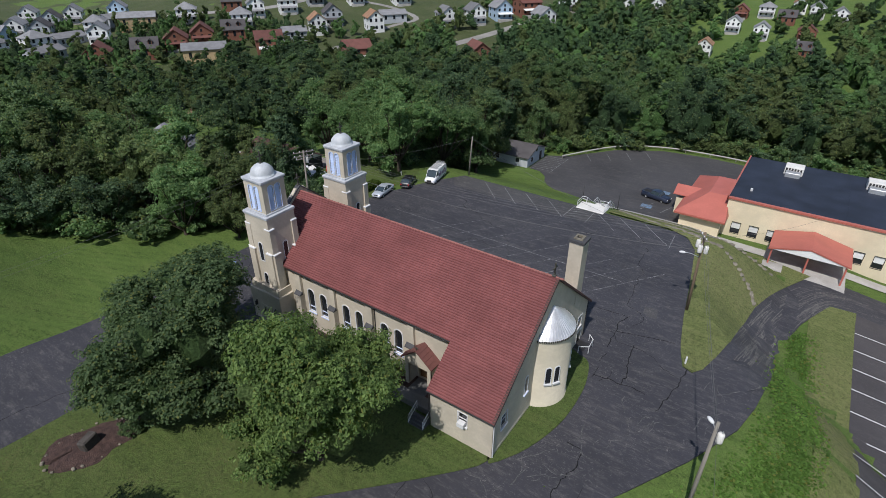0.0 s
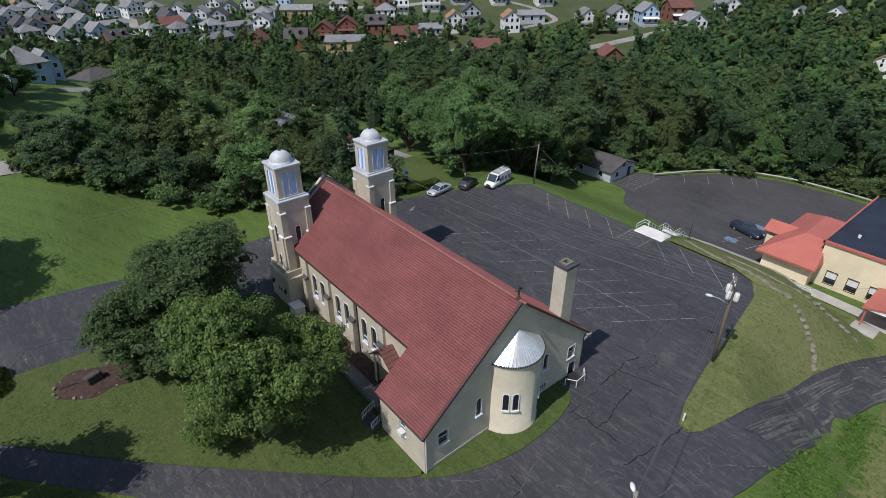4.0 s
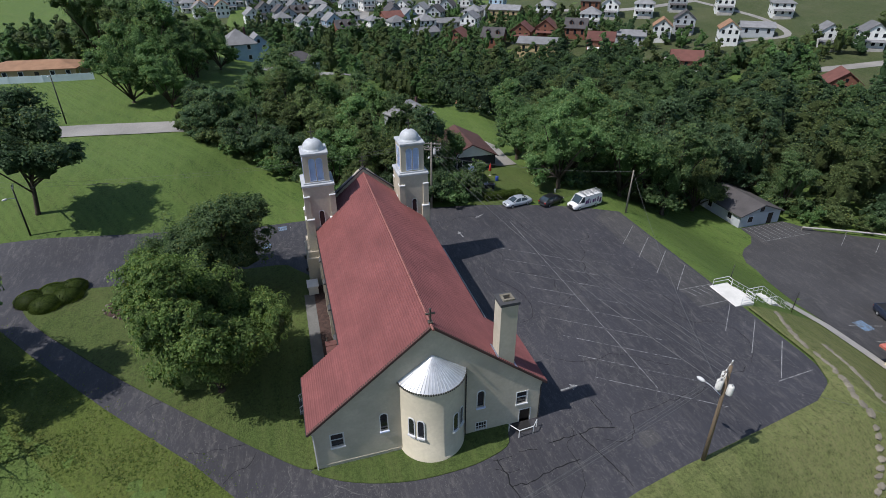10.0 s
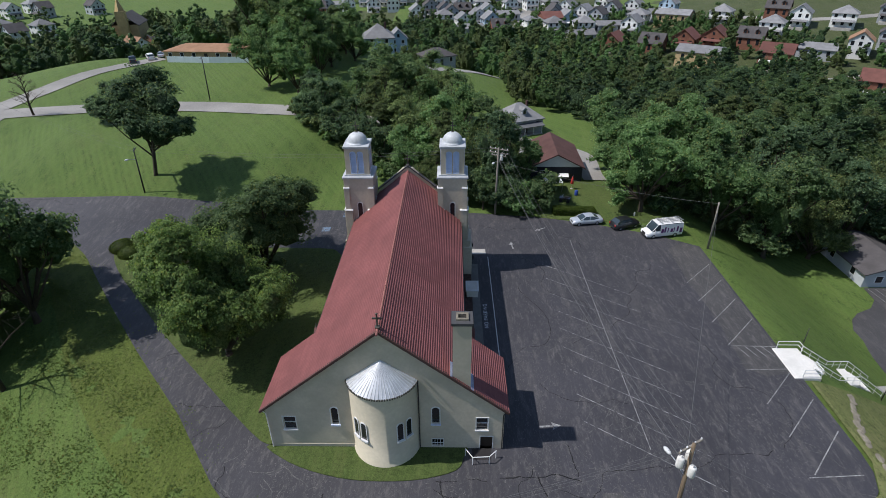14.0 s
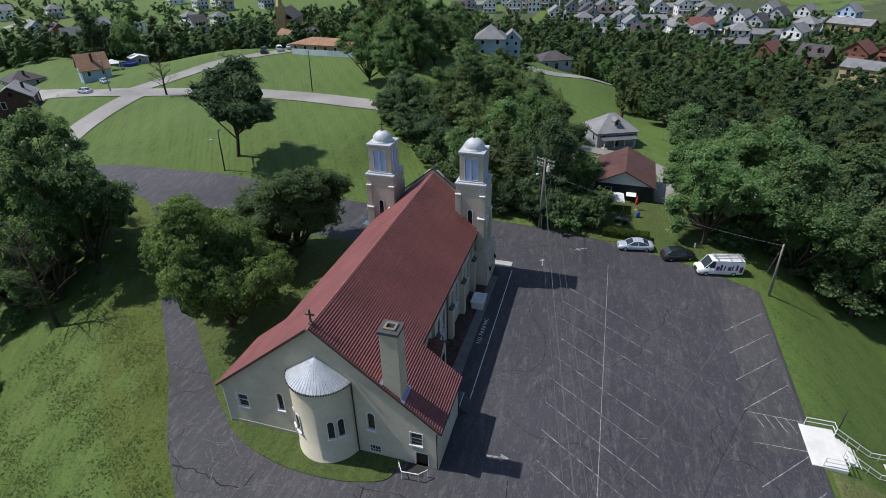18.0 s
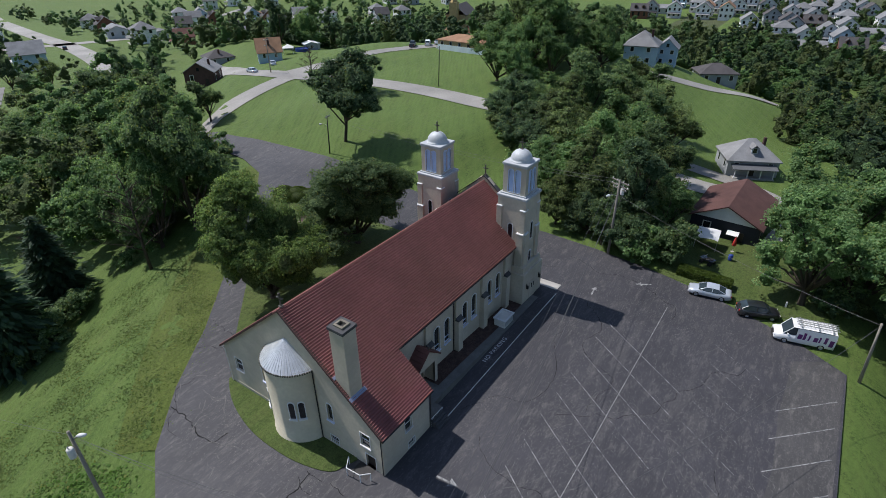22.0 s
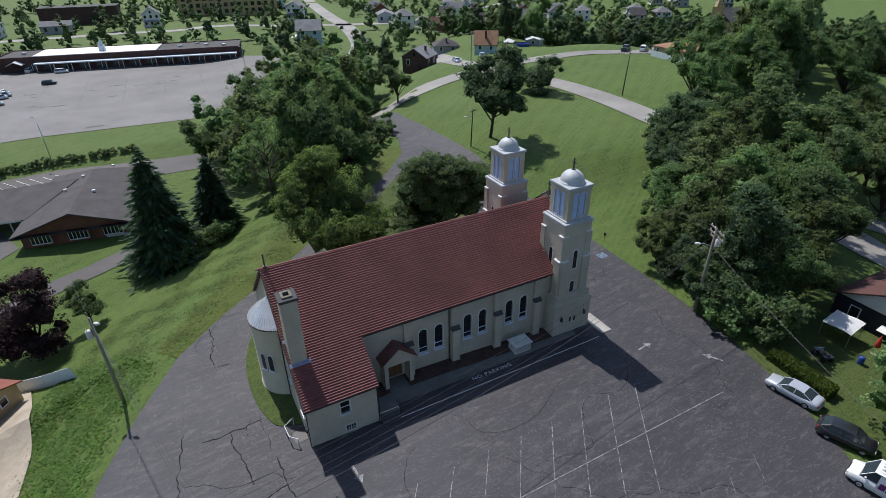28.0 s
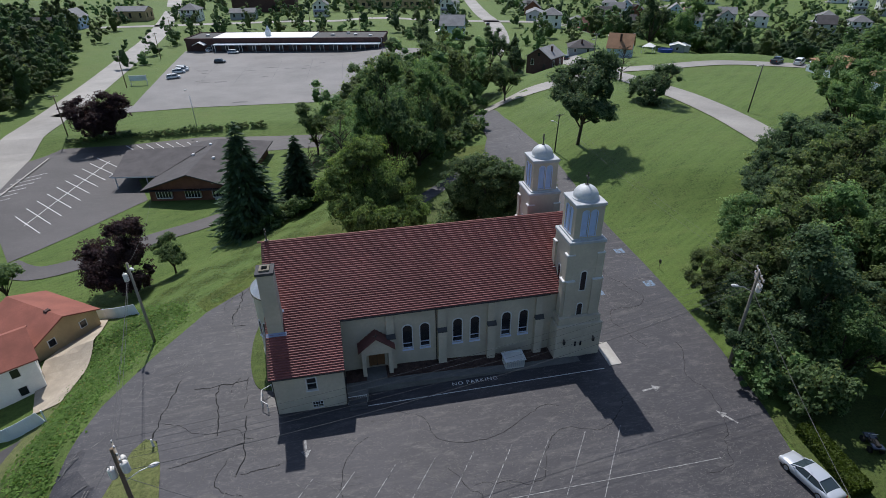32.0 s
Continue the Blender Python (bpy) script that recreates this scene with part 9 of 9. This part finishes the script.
def spruce_kind(key, seed, height, radius, count, size, mat="needle"):
    rng = np.random.default_rng(seed)
    g = Geo()
    g.tube([(0, 0, -0.3), (0, 0, height * 0.5), (0, 0, height * 0.97)], [0.24, 0.14, 0.02], 8)
    z = 0.6 + (height - 0.7) * (1 - np.sqrt(rng.random(count)))
    tier = (z * 1.15) % 1.0
    rad = radius * (1 - z / height) ** 0.85 * (0.45 + 0.6 * (1 - tier)) * rng.uniform(0.35, 1.05, count) ** 0.5
    a = rng.uniform(0, 2 * math.pi, count)
    arm = 1 + 0.22 * np.sin(a * 7 + np.floor(z * 1.15) * 2.1)
    c = np.stack((np.cos(a) * rad * arm, np.sin(a) * rad * arm, z - rad * 0.18), 1)
    t = np.stack((np.cos(a), np.sin(a), -0.28 + rng.normal(size=count) * 0.22), 1)
    t /= np.linalg.norm(t, axis=1)[:, None]
    s = np.cross(t, rng.normal(size=(count, 3)) * 0.5 + np.array((0, 0, 1.0)))
    s /= np.linalg.norm(s, axis=1)[:, None]
    w = size * rng.uniform(0.6, 1.3, count)[:, None]
    v = np.stack((c - t * w, c + s * w * 0.35, c + t * w, c - s * w * 0.35), 1).reshape(-1, 3)
    f = np.arange(count * 4).reshape(-1, 4)
    TREES[key] = dict(crown=fast_mesh("crown", [(v, f, 0, False)], [MAT[mat]]), v=v, trunk=g.mesh("trunk", MAT["bark"], True), h=height, r=radius, name="spruce_tree", label="")


tree_kind("maple_a", 11, 11.5, 6.2, 0.5, 168, 62000, 0.115, "leaf_maple", label="broad maple with yellow-green leaves on the lawn", girth=0.3)
tree_kind("maple_b", 12, 11.0, 5.8, 0.6, 150, 52000, 0.11, "leaf", label="broad dark green maple on the lawn", girth=0.3)
tree_kind("wood_a", 21, 15, 5.6, 1.2, 90, 10000, 0.2, "leaf", label="tall leafy tree in the woods")
tree_kind("wood_b", 22, 13, 5.2, 1.0, 84, 9500, 0.19, "leaf_olive", label="olive green leafy tree in the woods")
tree_kind("wood_c", 23, 16, 5.0, 1.2, 90, 9500, 0.2, "leaf_deep", label="dark green leafy tree in the woods")
tree_kind("wood_d", 24, 14, 6.2, 1.0, 96, 11500, 0.2, "leaf_bright", label="bright green leafy tree at the edge of the woods")
tree_kind("field", 31, 11.5, 4.5, 3.6, 114, 13000, 0.18, "leaf_deep", label="round-headed tree on a bare trunk in the mown field", girth=0.2)
tree_kind("small", 32, 8.0, 3.4, 2.0, 60, 6000, 0.17, "leaf", label="small round tree on the grass", girth=0.17)
tree_kind("round", 36, 9.0, 5.6, 0.3, 84, 9000, 0.19, "leaf_deep", label="broad round dark green tree beside the street", girth=0.25)
tree_kind("full", 37, 16, 6.0, 0.3, 108, 12000, 0.2, "leaf_bright", label="tall bright green tree leafy to the ground")
tree_kind("shade", 38, 13.5, 6.4, 2.0, 108, 15000, 0.18, "leaf_bright", label="broad bright green tree on a short trunk beside the parked cars", girth=0.32)
tree_kind("bush", 33, 3.2, 2.3, 0.2, 42, 3600, 0.15, "leaf", name="bush", label="rounded green bush", girth=0.08)
tree_kind("plum", 34, 8.0, 4.0, 0.5, 114, 13000, 0.16, "leaf_plum", label="dark purple-leaved ornamental tree", girth=0.2)
spruce_kind("spruce_a", 41, 15, 4.0, 6500, 0.42)
spruce_kind("spruce_b", 42, 10.5, 2.8, 4500, 0.36)
PLANTED = 0


def plant(key, x, y, scale=1.0, label="", z=None, group="", squash=1.0, lean=0.0):
    global PLANTED
    k = TREES[key]
    PLANTED += 1
    turn = (PLANTED * 137.5) % 360
    root = thing(k["name"], label or k["label"] or "dark green spruce beside the brick building", "bush" if k["name"] == "bush" else "tree", group)
    root.matrix_basis = pose(x, y, ground_z(x, y) if z is None else z, -lean, 0, 0) @ pose(0, 0, 0, 0, 0, turn) @ Matrix.Diagonal((scale, scale, scale * squash, 1))
    for nm in ("trunk", "crown"):
        ob = new(nm, k[nm])
        ob.parent = root
    return root


# lawn maples south of the church
plant("maple_a", -26.0, 19.4, 1.1, squash=1.22)
plant("maple_b", -42.4, 18.6, 1.42, squash=0.86)
# mown field and its edge
plant("field", -67.4, -7.4, 1.5, squash=1.0, lean=9)
plant("small", -66.4, -51.5, 1.25)
plant("round", -94, -26.6, 1.08, z=ground_z(-94, -26.6) - 0.9)
# west clump between the field and the bungalows
for key, x, y, s in (("round", -100, 15, 0.95), ("round", -93, 16, 1.1), ("round", -86.5, 23.5, 1.05), ("round", -79.5, 30, 1.0), ("wood_d", -94, 22, 0.85), ("wood_b", -88, 31, 1.17), ("wood_a", -98, 30, 1.23), ("wood_c", -107, 24, 0.8), ("wood_b", -79, 36, 1.23),
                     ("wood_d", -84, 43, 1.10), ("wood_d", -74, 42, 1.05), ("wood_b", -104, 38, 1.17), ("wood_a", -92, 42, 1.10), ("wood_b", -69, 44, 1.04), ("wood_c", -66, 50, 0.98), ("wood_b", -64, 40, 0.65),
                     ("wood_d", -71, 36, 0.78), ("wood_b", -68, 49, 0.85), ("wood_b", -73, 53, 0.9), ("wood_a", -80, 50, 1.0), ("wood_d", -90, 36, 1.0), ("wood_b", -110, 45, 1.1), ("wood_a", -112, 32, 0.95), ("full", -120, -3, 1.1), ("full", -129, 8, 0.85), ("wood_a", -139.5, 9.0, 0.9), ("full", -115, 5.5, 0.9)):
    plant(key, x, y, s, "leafy tree in the clump beside the mown field")
plant("round", -64.0, 45.5, 0.8, "dark green tree at the edge of the lot")
plant("round", -63.2, 51.0, 0.82, "dark green tree at the edge of the lot")
plant("small", -61.6, 48.2, 0.85, "dark green tree at the edge of the lot")
for x, y, k in ((-62.6, 57.4, 1.55), (-64.8, 53.0, 1.7), (-64.2, 48.5, 1.6), (-65.8, 43.5, 1.6), (-61.4, 52.2, 1.1)):
    plant("bush", x, y, k, "tall dark green bush at the edge of the lot", squash=1.25)
plant("full", -67.2, 54.5, 0.68, "bushy dark green tree at the edge of the lot")
plant("bush", -62, 54.5, 1.1, "rounded green bush at the edge of the lot")
plant("bush", -63.5, 57.2, 0.9, "rounded green bush at the edge of the lot")
# tall trees behind the field
for key, x, y, s in (("wood_d", -135, 0, 1.38), ("wood_a", -146, -2, 1.80), ("wood_b", -140, -6, 1.32), ("wood_c", -158, -6, 1.5), ("wood_a", -163, -18, 1.68), ("wood_b", -124, 30, 1.0), ("wood_a", -118, 38, 1.0)):
    plant(key, x, y, s, "tall leafy tree beyond the mown field")
# big trees behind the parked cars
for key, x, y, s in (("shade", -60.8, 73.4, 1.1), ("shade", -68.5, 74, 1.1), ("wood_d", -58.5, 84.5, 1.16), ("wood_a", -55, 91.5, 1.15), ("wood_b", -57, 100, 1.0), ("wood_a", -52, 115.5, 0.8), ("wood_c", -60, 113, 1.0), ("wood_d", -64, 78, 1.0), ("wood_d", -71, 82, 1.22), ("wood_c", -62, 93, 1.22), ("wood_d", -78, 73, 1.10),
                     ("wood_a", -74, 92, 1.22), ("wood_b", -84, 84, 1.22), ("wood_c", -60, 106, 0.98)):
    plant(key, x, y, s, "large bright green tree behind the parked cars")
# south-east wood below the drive
for key, x, y, s in (("wood_d", -45, -42, 1.2), ("wood_d", -40, -27, 1.28), ("wood_b", -33, -26, 1.35), ("wood_b", -50, -52, 1.49), ("wood_d", -38, -50, 1.4), ("wood_b", -56, -68, 1.49), ("wood_a", -45, -66, 1.49),
                     ("wood_d", -32, -40, 1.25), ("wood_d", -46, -30, 0.8), ("wood_a", -56, -84, 1.0), ("wood_d", -34, -66, 1.22)):
    plant(key, x, y, s, "tall leafy tree in the wood below the drive")
for key, x, y, s in (("wood_d", -27, -18, 1.05), ("wood_a", -31.6, -5.2, 1.12), ("wood_d", -27.0, -7.6, 0.85), ("wood_d", -37.0, -11.5, 0.95), ("wood_b", -39, -17, 1.0), ("wood_d", -27.5, -13, 0.95)):
    plant(key, x, y, s, "tall leafy tree at the edge of the wood below the drive", squash=1.3)
for key, x, y, k in (("wood_c", -89, -112, 0.85), ("wood_c", -84, -127, 1.0), ("spruce_a", -92, -122, 0.95), ("wood_c", -93, -143, 0.8), ("wood_b", -70, -150, 0.9), ("wood_c", -64, -165, 0.95), ("wood_c", -148, -122, 1.25), ("full", -160, -118, 1.2), ("wood_c", -170, -112, 1.1), ("wood_a", -158, 10, 1.0), ("full", -150, 14, 0.9)):
    plant(key, x, y, k, "tall dark tree beside the side street")
plant("small", -16.8, -50.0, 1.45, "tree with a bare lower trunk beside the hall's lot", squash=1.15)
plant("bush", -41.9, 11.9, 0.5, "small dark shrub beside the mulch bed")
plant("spruce_a", -5.0, -9.0, 1.9, squash=0.74)
plant("spruce_b", -14.0, -14.0, 2.0, squash=0.72)
plant("bush", -8.5, -6.0, 1.5, "broad shrub below the spruces")
plant("bush", -5.5, -5.0, 1.2, "broad shrub below the spruces")
plant("bush", -13.5, -7.5, 1.3, "broad shrub below the spruces")
plant("plum", 12.6, 6.0, 1.45)
plant("plum", 41.7, -70, 1.45)
plant("plum", 37.6, -72.6, 1.5)
plant("small", 6.5, 3.0, 0.85)
plant("small", 30, 6, 1.0, "leafy tree beside the brown parking lot")


def bare_tree(x, y, height, seed, label):
    """A leafless tree: trunk, limbs and three orders of twigs."""
    rng = np.random.default_rng(seed)
    root = thing("bare_tree", label, "tree", at=pose(x, y, ground_z(x, y)))
    g, tw = Geo(), Geo()
    g.tube([(0, 0, -0.3), (0.1, 0, height * 0.25), (0.0, 0.15, height * 0.55), (0.15, 0.1, height * 0.9)], [0.26, 0.2, 0.13, 0.03], 8)
    for i in range(16):
        z = height * (0.22 + 0.045 * i)
        a = 2.4 * i
        ln = height * (0.46 - 0.018 * i)
        e = Vector((math.cos(a) * ln * 0.8, math.sin(a) * ln * 0.8, z + ln * 0.55))
        s0 = Vector((0.05, 0.05, z))
        m = s0.lerp(e, 0.5) + Vector((0, 0, 0.3))
        g.tube([s0, m, e], [0.09, 0.055, 0.015], 5)
        for k in range(7):
            t = rng.uniform(0.3, 1.0)
            b = s0.lerp(e, t)
            d = Vector((rng.normal(), rng.normal(), abs(rng.normal()))).normalized() * ln * 0.35
            tw.tube([b, b + d * 0.5 + Vector((0, 0, 0.1)), b + d], [0.03, 0.02, 0.008], 4)
            for _ in range(3):
                f = Vector((rng.normal(), rng.normal(), abs(rng.normal()) * 0.7)).normalized() * ln * 0.16
                c = b + d * rng.uniform(0.4, 1.0)
                tw.tube([c, c + f], [0.014, 0.005], 3)
    part("trunk", g, MAT["bark"], root, "", True)
    part("twig_work", tw, MAT["bark"], root, kind="stuff")


bare_tree(-22.7, -3.6, 14, 3, "leafless grey tree at the edge of the wood")
bare_tree(-97, -48, 9, 4, "leafless small tree at the street corner")
bare_tree(-16, -22, 11, 5, "leafless grey tree behind the spruces")

# ---- woodland that nobody could count ----
def woodland(name, label, spots, kinds, thin=1, mix=(0.34, 0.28, 0.18, 0.2)):
    """One mesh of many crowns; thin drops leaves and widens the rest for far woods."""
    rng = np.random.default_rng(len(spots) + 5)
    names = ("leaf", "leaf_olive", "leaf_deep", "leaf_bright")
    stride = 2 if thin < 20 else 3 if thin < 50 else 6
    pieces = []
    for x, y, s in spots:
        t = TREES[kinds[int(rng.integers(len(kinds)))]]
        m = int(rng.choice(4, p=mix))
        a = rng.uniform(0, 2 * math.pi)
        turn = np.array(((math.cos(a), math.sin(a), 0), (-math.sin(a), math.cos(a), 0), (0, 0, 1)))
        at = np.array((x, y, ground_z(x, y) - (2.2 * s if thin >= 12 else 0.0)))
        q = t["v"].reshape(-1, 4, 3)
        q = q[q[:, 0, 2] > 0.2 * t["h"]][::thin]
        v = rounder(q, min(1.9, 0.9 + 0.07 * thin))
        pieces.append((v @ turn * s + at, np.arange(len(v)).reshape(-1, 3), m, False))
        b = t["core"][::stride]
        cv, cf = tuft_cores(rng, b, 0.9 if stride == 2 else 1.15, 0.34)
        pieces.append((cv @ turn * s + at, cf, m + 4, False))
    me = fast_mesh(name, pieces, [MAT[n] for n in names] + [MAT[n + "_mass"] for n in names])
    return tagged(new(name, me), label, "woods", kind="stuff")


HOUSES = [(o.matrix_basis.translation.x, o.matrix_basis.translation.y) for o in scene.objects if o.parent is None and o.get("category") in ("house", "shed", "hall", "school", "church", "shops")]


def clear(x, y, gap):
    return all((x - a) ** 2 + (y - b) ** 2 > gap * gap for a, b in HOUSES)


def scatter(seed, x0, x1, y0, y1, gap, keep, lo=0.7, hi=1.1, room=9.0):
    rng = np.random.default_rng(seed)
    rows = []
    y = y0
    while y < y1:
        x = x0
        while x < x1:
            px, py = x + rng.uniform(-0.42, 0.42) * gap, y + rng.uniform(-0.42, 0.42) * gap
            if keep(px, py) and clear(px, py, room):
                rows.append((px, py, rng.uniform(lo, hi)))
            x += gap
        y += gap
    return rows


LANES = [(-218, 198), (-219, 214), (-219, 230), (-219, 246), (-220, 262), (-228, 289), (-245, 294), (-166, 274), (-160, 296), (-340, 200), (-318, 222), (-303, 246)]
ALL = ("wood_a", "wood_b", "wood_c", "wood_a", "wood_b")


def near_line(x, y, ax, ay, bx, by):
    t = max(0.0, min(1.0, ((x - ax) * (bx - ax) + (y - ay) * (by - ay)) / ((bx - ax) ** 2 + (by - ay) ** 2)))
    return math.hypot(x - ax - t * (bx - ax), y - ay - t * (by - ay))


def in_north(x, y):
    if x < -90 and y < 104:
        return False
    if x < -62:
        return y > 96
    if x < -45:
        return y > 118
    return y > float(np.interp(x, (-45, -37, -27, -17), (118, 130.5, 136.5, 138)))


north = scatter(3, -150, 58, 92, 156, 9.2, in_north, 0.85, 1.25)
woodland("north_woods", "dense green woods falling away behind the lots", north, ALL, 5, (0.34, 0.2, 0.38, 0.08))
north_back = scatter(33, -150, 58, 156, 232, 9.6, in_north, 0.85, 1.25)
woodland("north_back_woods", "dense green woods further down the slope", north_back, ALL, 14, (0.34, 0.2, 0.38, 0.08))
nw = scatter(4, -226, -88, 66, 212, 9.0, lambda x, y: (x < -130 or y > 78) and (x > -190 or y > 84) and (x + 226) * 0.8 + (212 - y) > 16, 0.75, 1.15, 12.0)
woodland("north_west_woods", "green woods between the bungalows and the town", nw, ALL, 17, (0.34, 0.2, 0.38, 0.08))
far_north = scatter(6, -190, 62, 232, 330, 8.8, lambda x, y: not (-64 < x < 4 and y > 276 and int(x * 7 + y * 3) % 3) and not (-176 < x < -148 and 240 < y < 320), 0.75, 1.1)
woodland("far_north_woods", "distant green woods up the valley side", far_north, ALL, 30, (0.34, 0.2, 0.38, 0.08))
mid = scatter(9, -345, -168, -40, 130, 11, lambda x, y: (x < -200 - 0.1 * y or y < 8) and not (x < -300 and y > 95) and not (x < -252 and y > 118), 0.7, 1.05, 11)
woodland("west_woods", "green trees between the bungalows and the town", mid, ALL, 26)
west = scatter(12, -420, -150, -190, -50, 11, lambda x, y: y < -62 - 0.1 * (x + 150) and (x > -330 or (int(x * 3 + y * 5) % 3 > 0)) and (y > -190 or (int(x * 5 + y * 3) % 3 == 0)) and not (x > -160 and y > -130), 0.7, 1.15, 12)
woodland("south_west_woods", "dark green trees behind the white cottage", west, ALL, 28)
town_trees = scatter(14, -540, -150, 20, 360, 9.0, lambda x, y: near_line(x, y, -340, 82, -700, 146) > 8 and math.hypot(x + 40, y) > 262 and math.hypot(x + 40, y) < 500 - 1.1 * max(0.0, y - 60) and x + y * 0.4 < -60 and min(math.hypot(x - a, y - b) for a, b in LANES) > 8 and math.sin(x * 0.05 + y * 0.02) + math.sin(y * 0.07 - x * 0.02) > -1.3, 0.4, 0.85, 5.6)
woodland("town_trees", "scattered green trees among the town houses", town_trees, ALL, 34)
ridge = scatter(15, -150, 76, 335, 392, 9, lambda x, y: not -66 < x < 20 or int(x * 7 + y * 3) % 3 == 0, 0.6, 1.0, 10)
woodland("ridge_trees", "distant trees and gardens up the valley side", ridge, ALL, 24, (0.34, 0.2, 0.38, 0.08))
east = scatter(16, 66, 200, -330, 20, 11, lambda x, y: x > (69 + max(0, -y - 60) * 0.08 if y > -144 else 76 - (y + 144) * 0.3) and x < 96 + max(0, -y - 60) * 0.45, 0.8, 1.2)
woodland("east_woods", "dark woods beyond the main road", east, ("wood_c", "wood_a", "wood_c"), 21)
south = scatter(17, -400, 130, -450, -150, 17, lambda x, y: near_line(x, y, -180, -240, -60, -285) > 12 and near_line(x, y, -60, -285, 140, -300) > 10 and not (-60 < x < 50 and y > -215) and near_line(x, y, -92, -156, -124, -270) > 11 and near_line(x, y, -124, -270, -150, -440) > 11 and near_line(x, y, 68, -180, 112, -480) > 12, 0.55, 1.0, 9)
woodland("south_trees", "scattered trees beyond the shops", south, ALL, 60)
swood = scatter(18, -62, -18, -96, -12, 8.5, lambda x, y: ((x + 50) * 0.77 - (y + 20) * 0.64) > 13 and (x < -20) and y > -90 + 0.3 * (x + 76) and near_line(x, y, -58, -47, -95, -58) > 8 and x + y * 0.1 < -25, 1.0, 1.35)
woodland("bank_woods", "thick green wood below the drive", swood, ALL, 4, (0.25, 0.25, 0.0, 0.5))

# undergrowth along the woods' edge
rg = np.random.default_rng(71)
low = []
for line, width in ((((-62, 76), (-60, 92), (-61, 104), (-60, 116), (-47, 117), (-40, 126), (-28, 135), (-17, 137.5), (30, 139)), 3.0), (((-62, 53), (-66, 47), (-74, 33), (-86, 20), (-100, 8)), 2.0), (((-52, -30), (-45, -20), (-34, -12), (-22, -12)), 2.5)):
    for (xa, ya), (xb, yb) in zip(line, line[1:]):
        n = int(math.hypot(xb - xa, yb - ya) / 1.6)
        for i in range(n):
            t = i / n
            low.append((xa + (xb - xa) * t + rg.normal() * width * 0.5, ya + (yb - ya) * t + rg.normal() * width * 0.5, rg.uniform(0.7, 1.5)))
woodland("undergrowth", "tangled green bushes along the edge of the woods", low, ("bush",), 8)
low = [(48 - 50 * i / 44 + rg.normal() * 0.3, -69.5 - 2.5 * i / 44 + rg.normal() * 0.3, rg.uniform(0.42, 0.6)) for i in range(45)]
woodland("hedge", "low dark hedge along the edge of the hall's lot", low, ("bush",), 8)
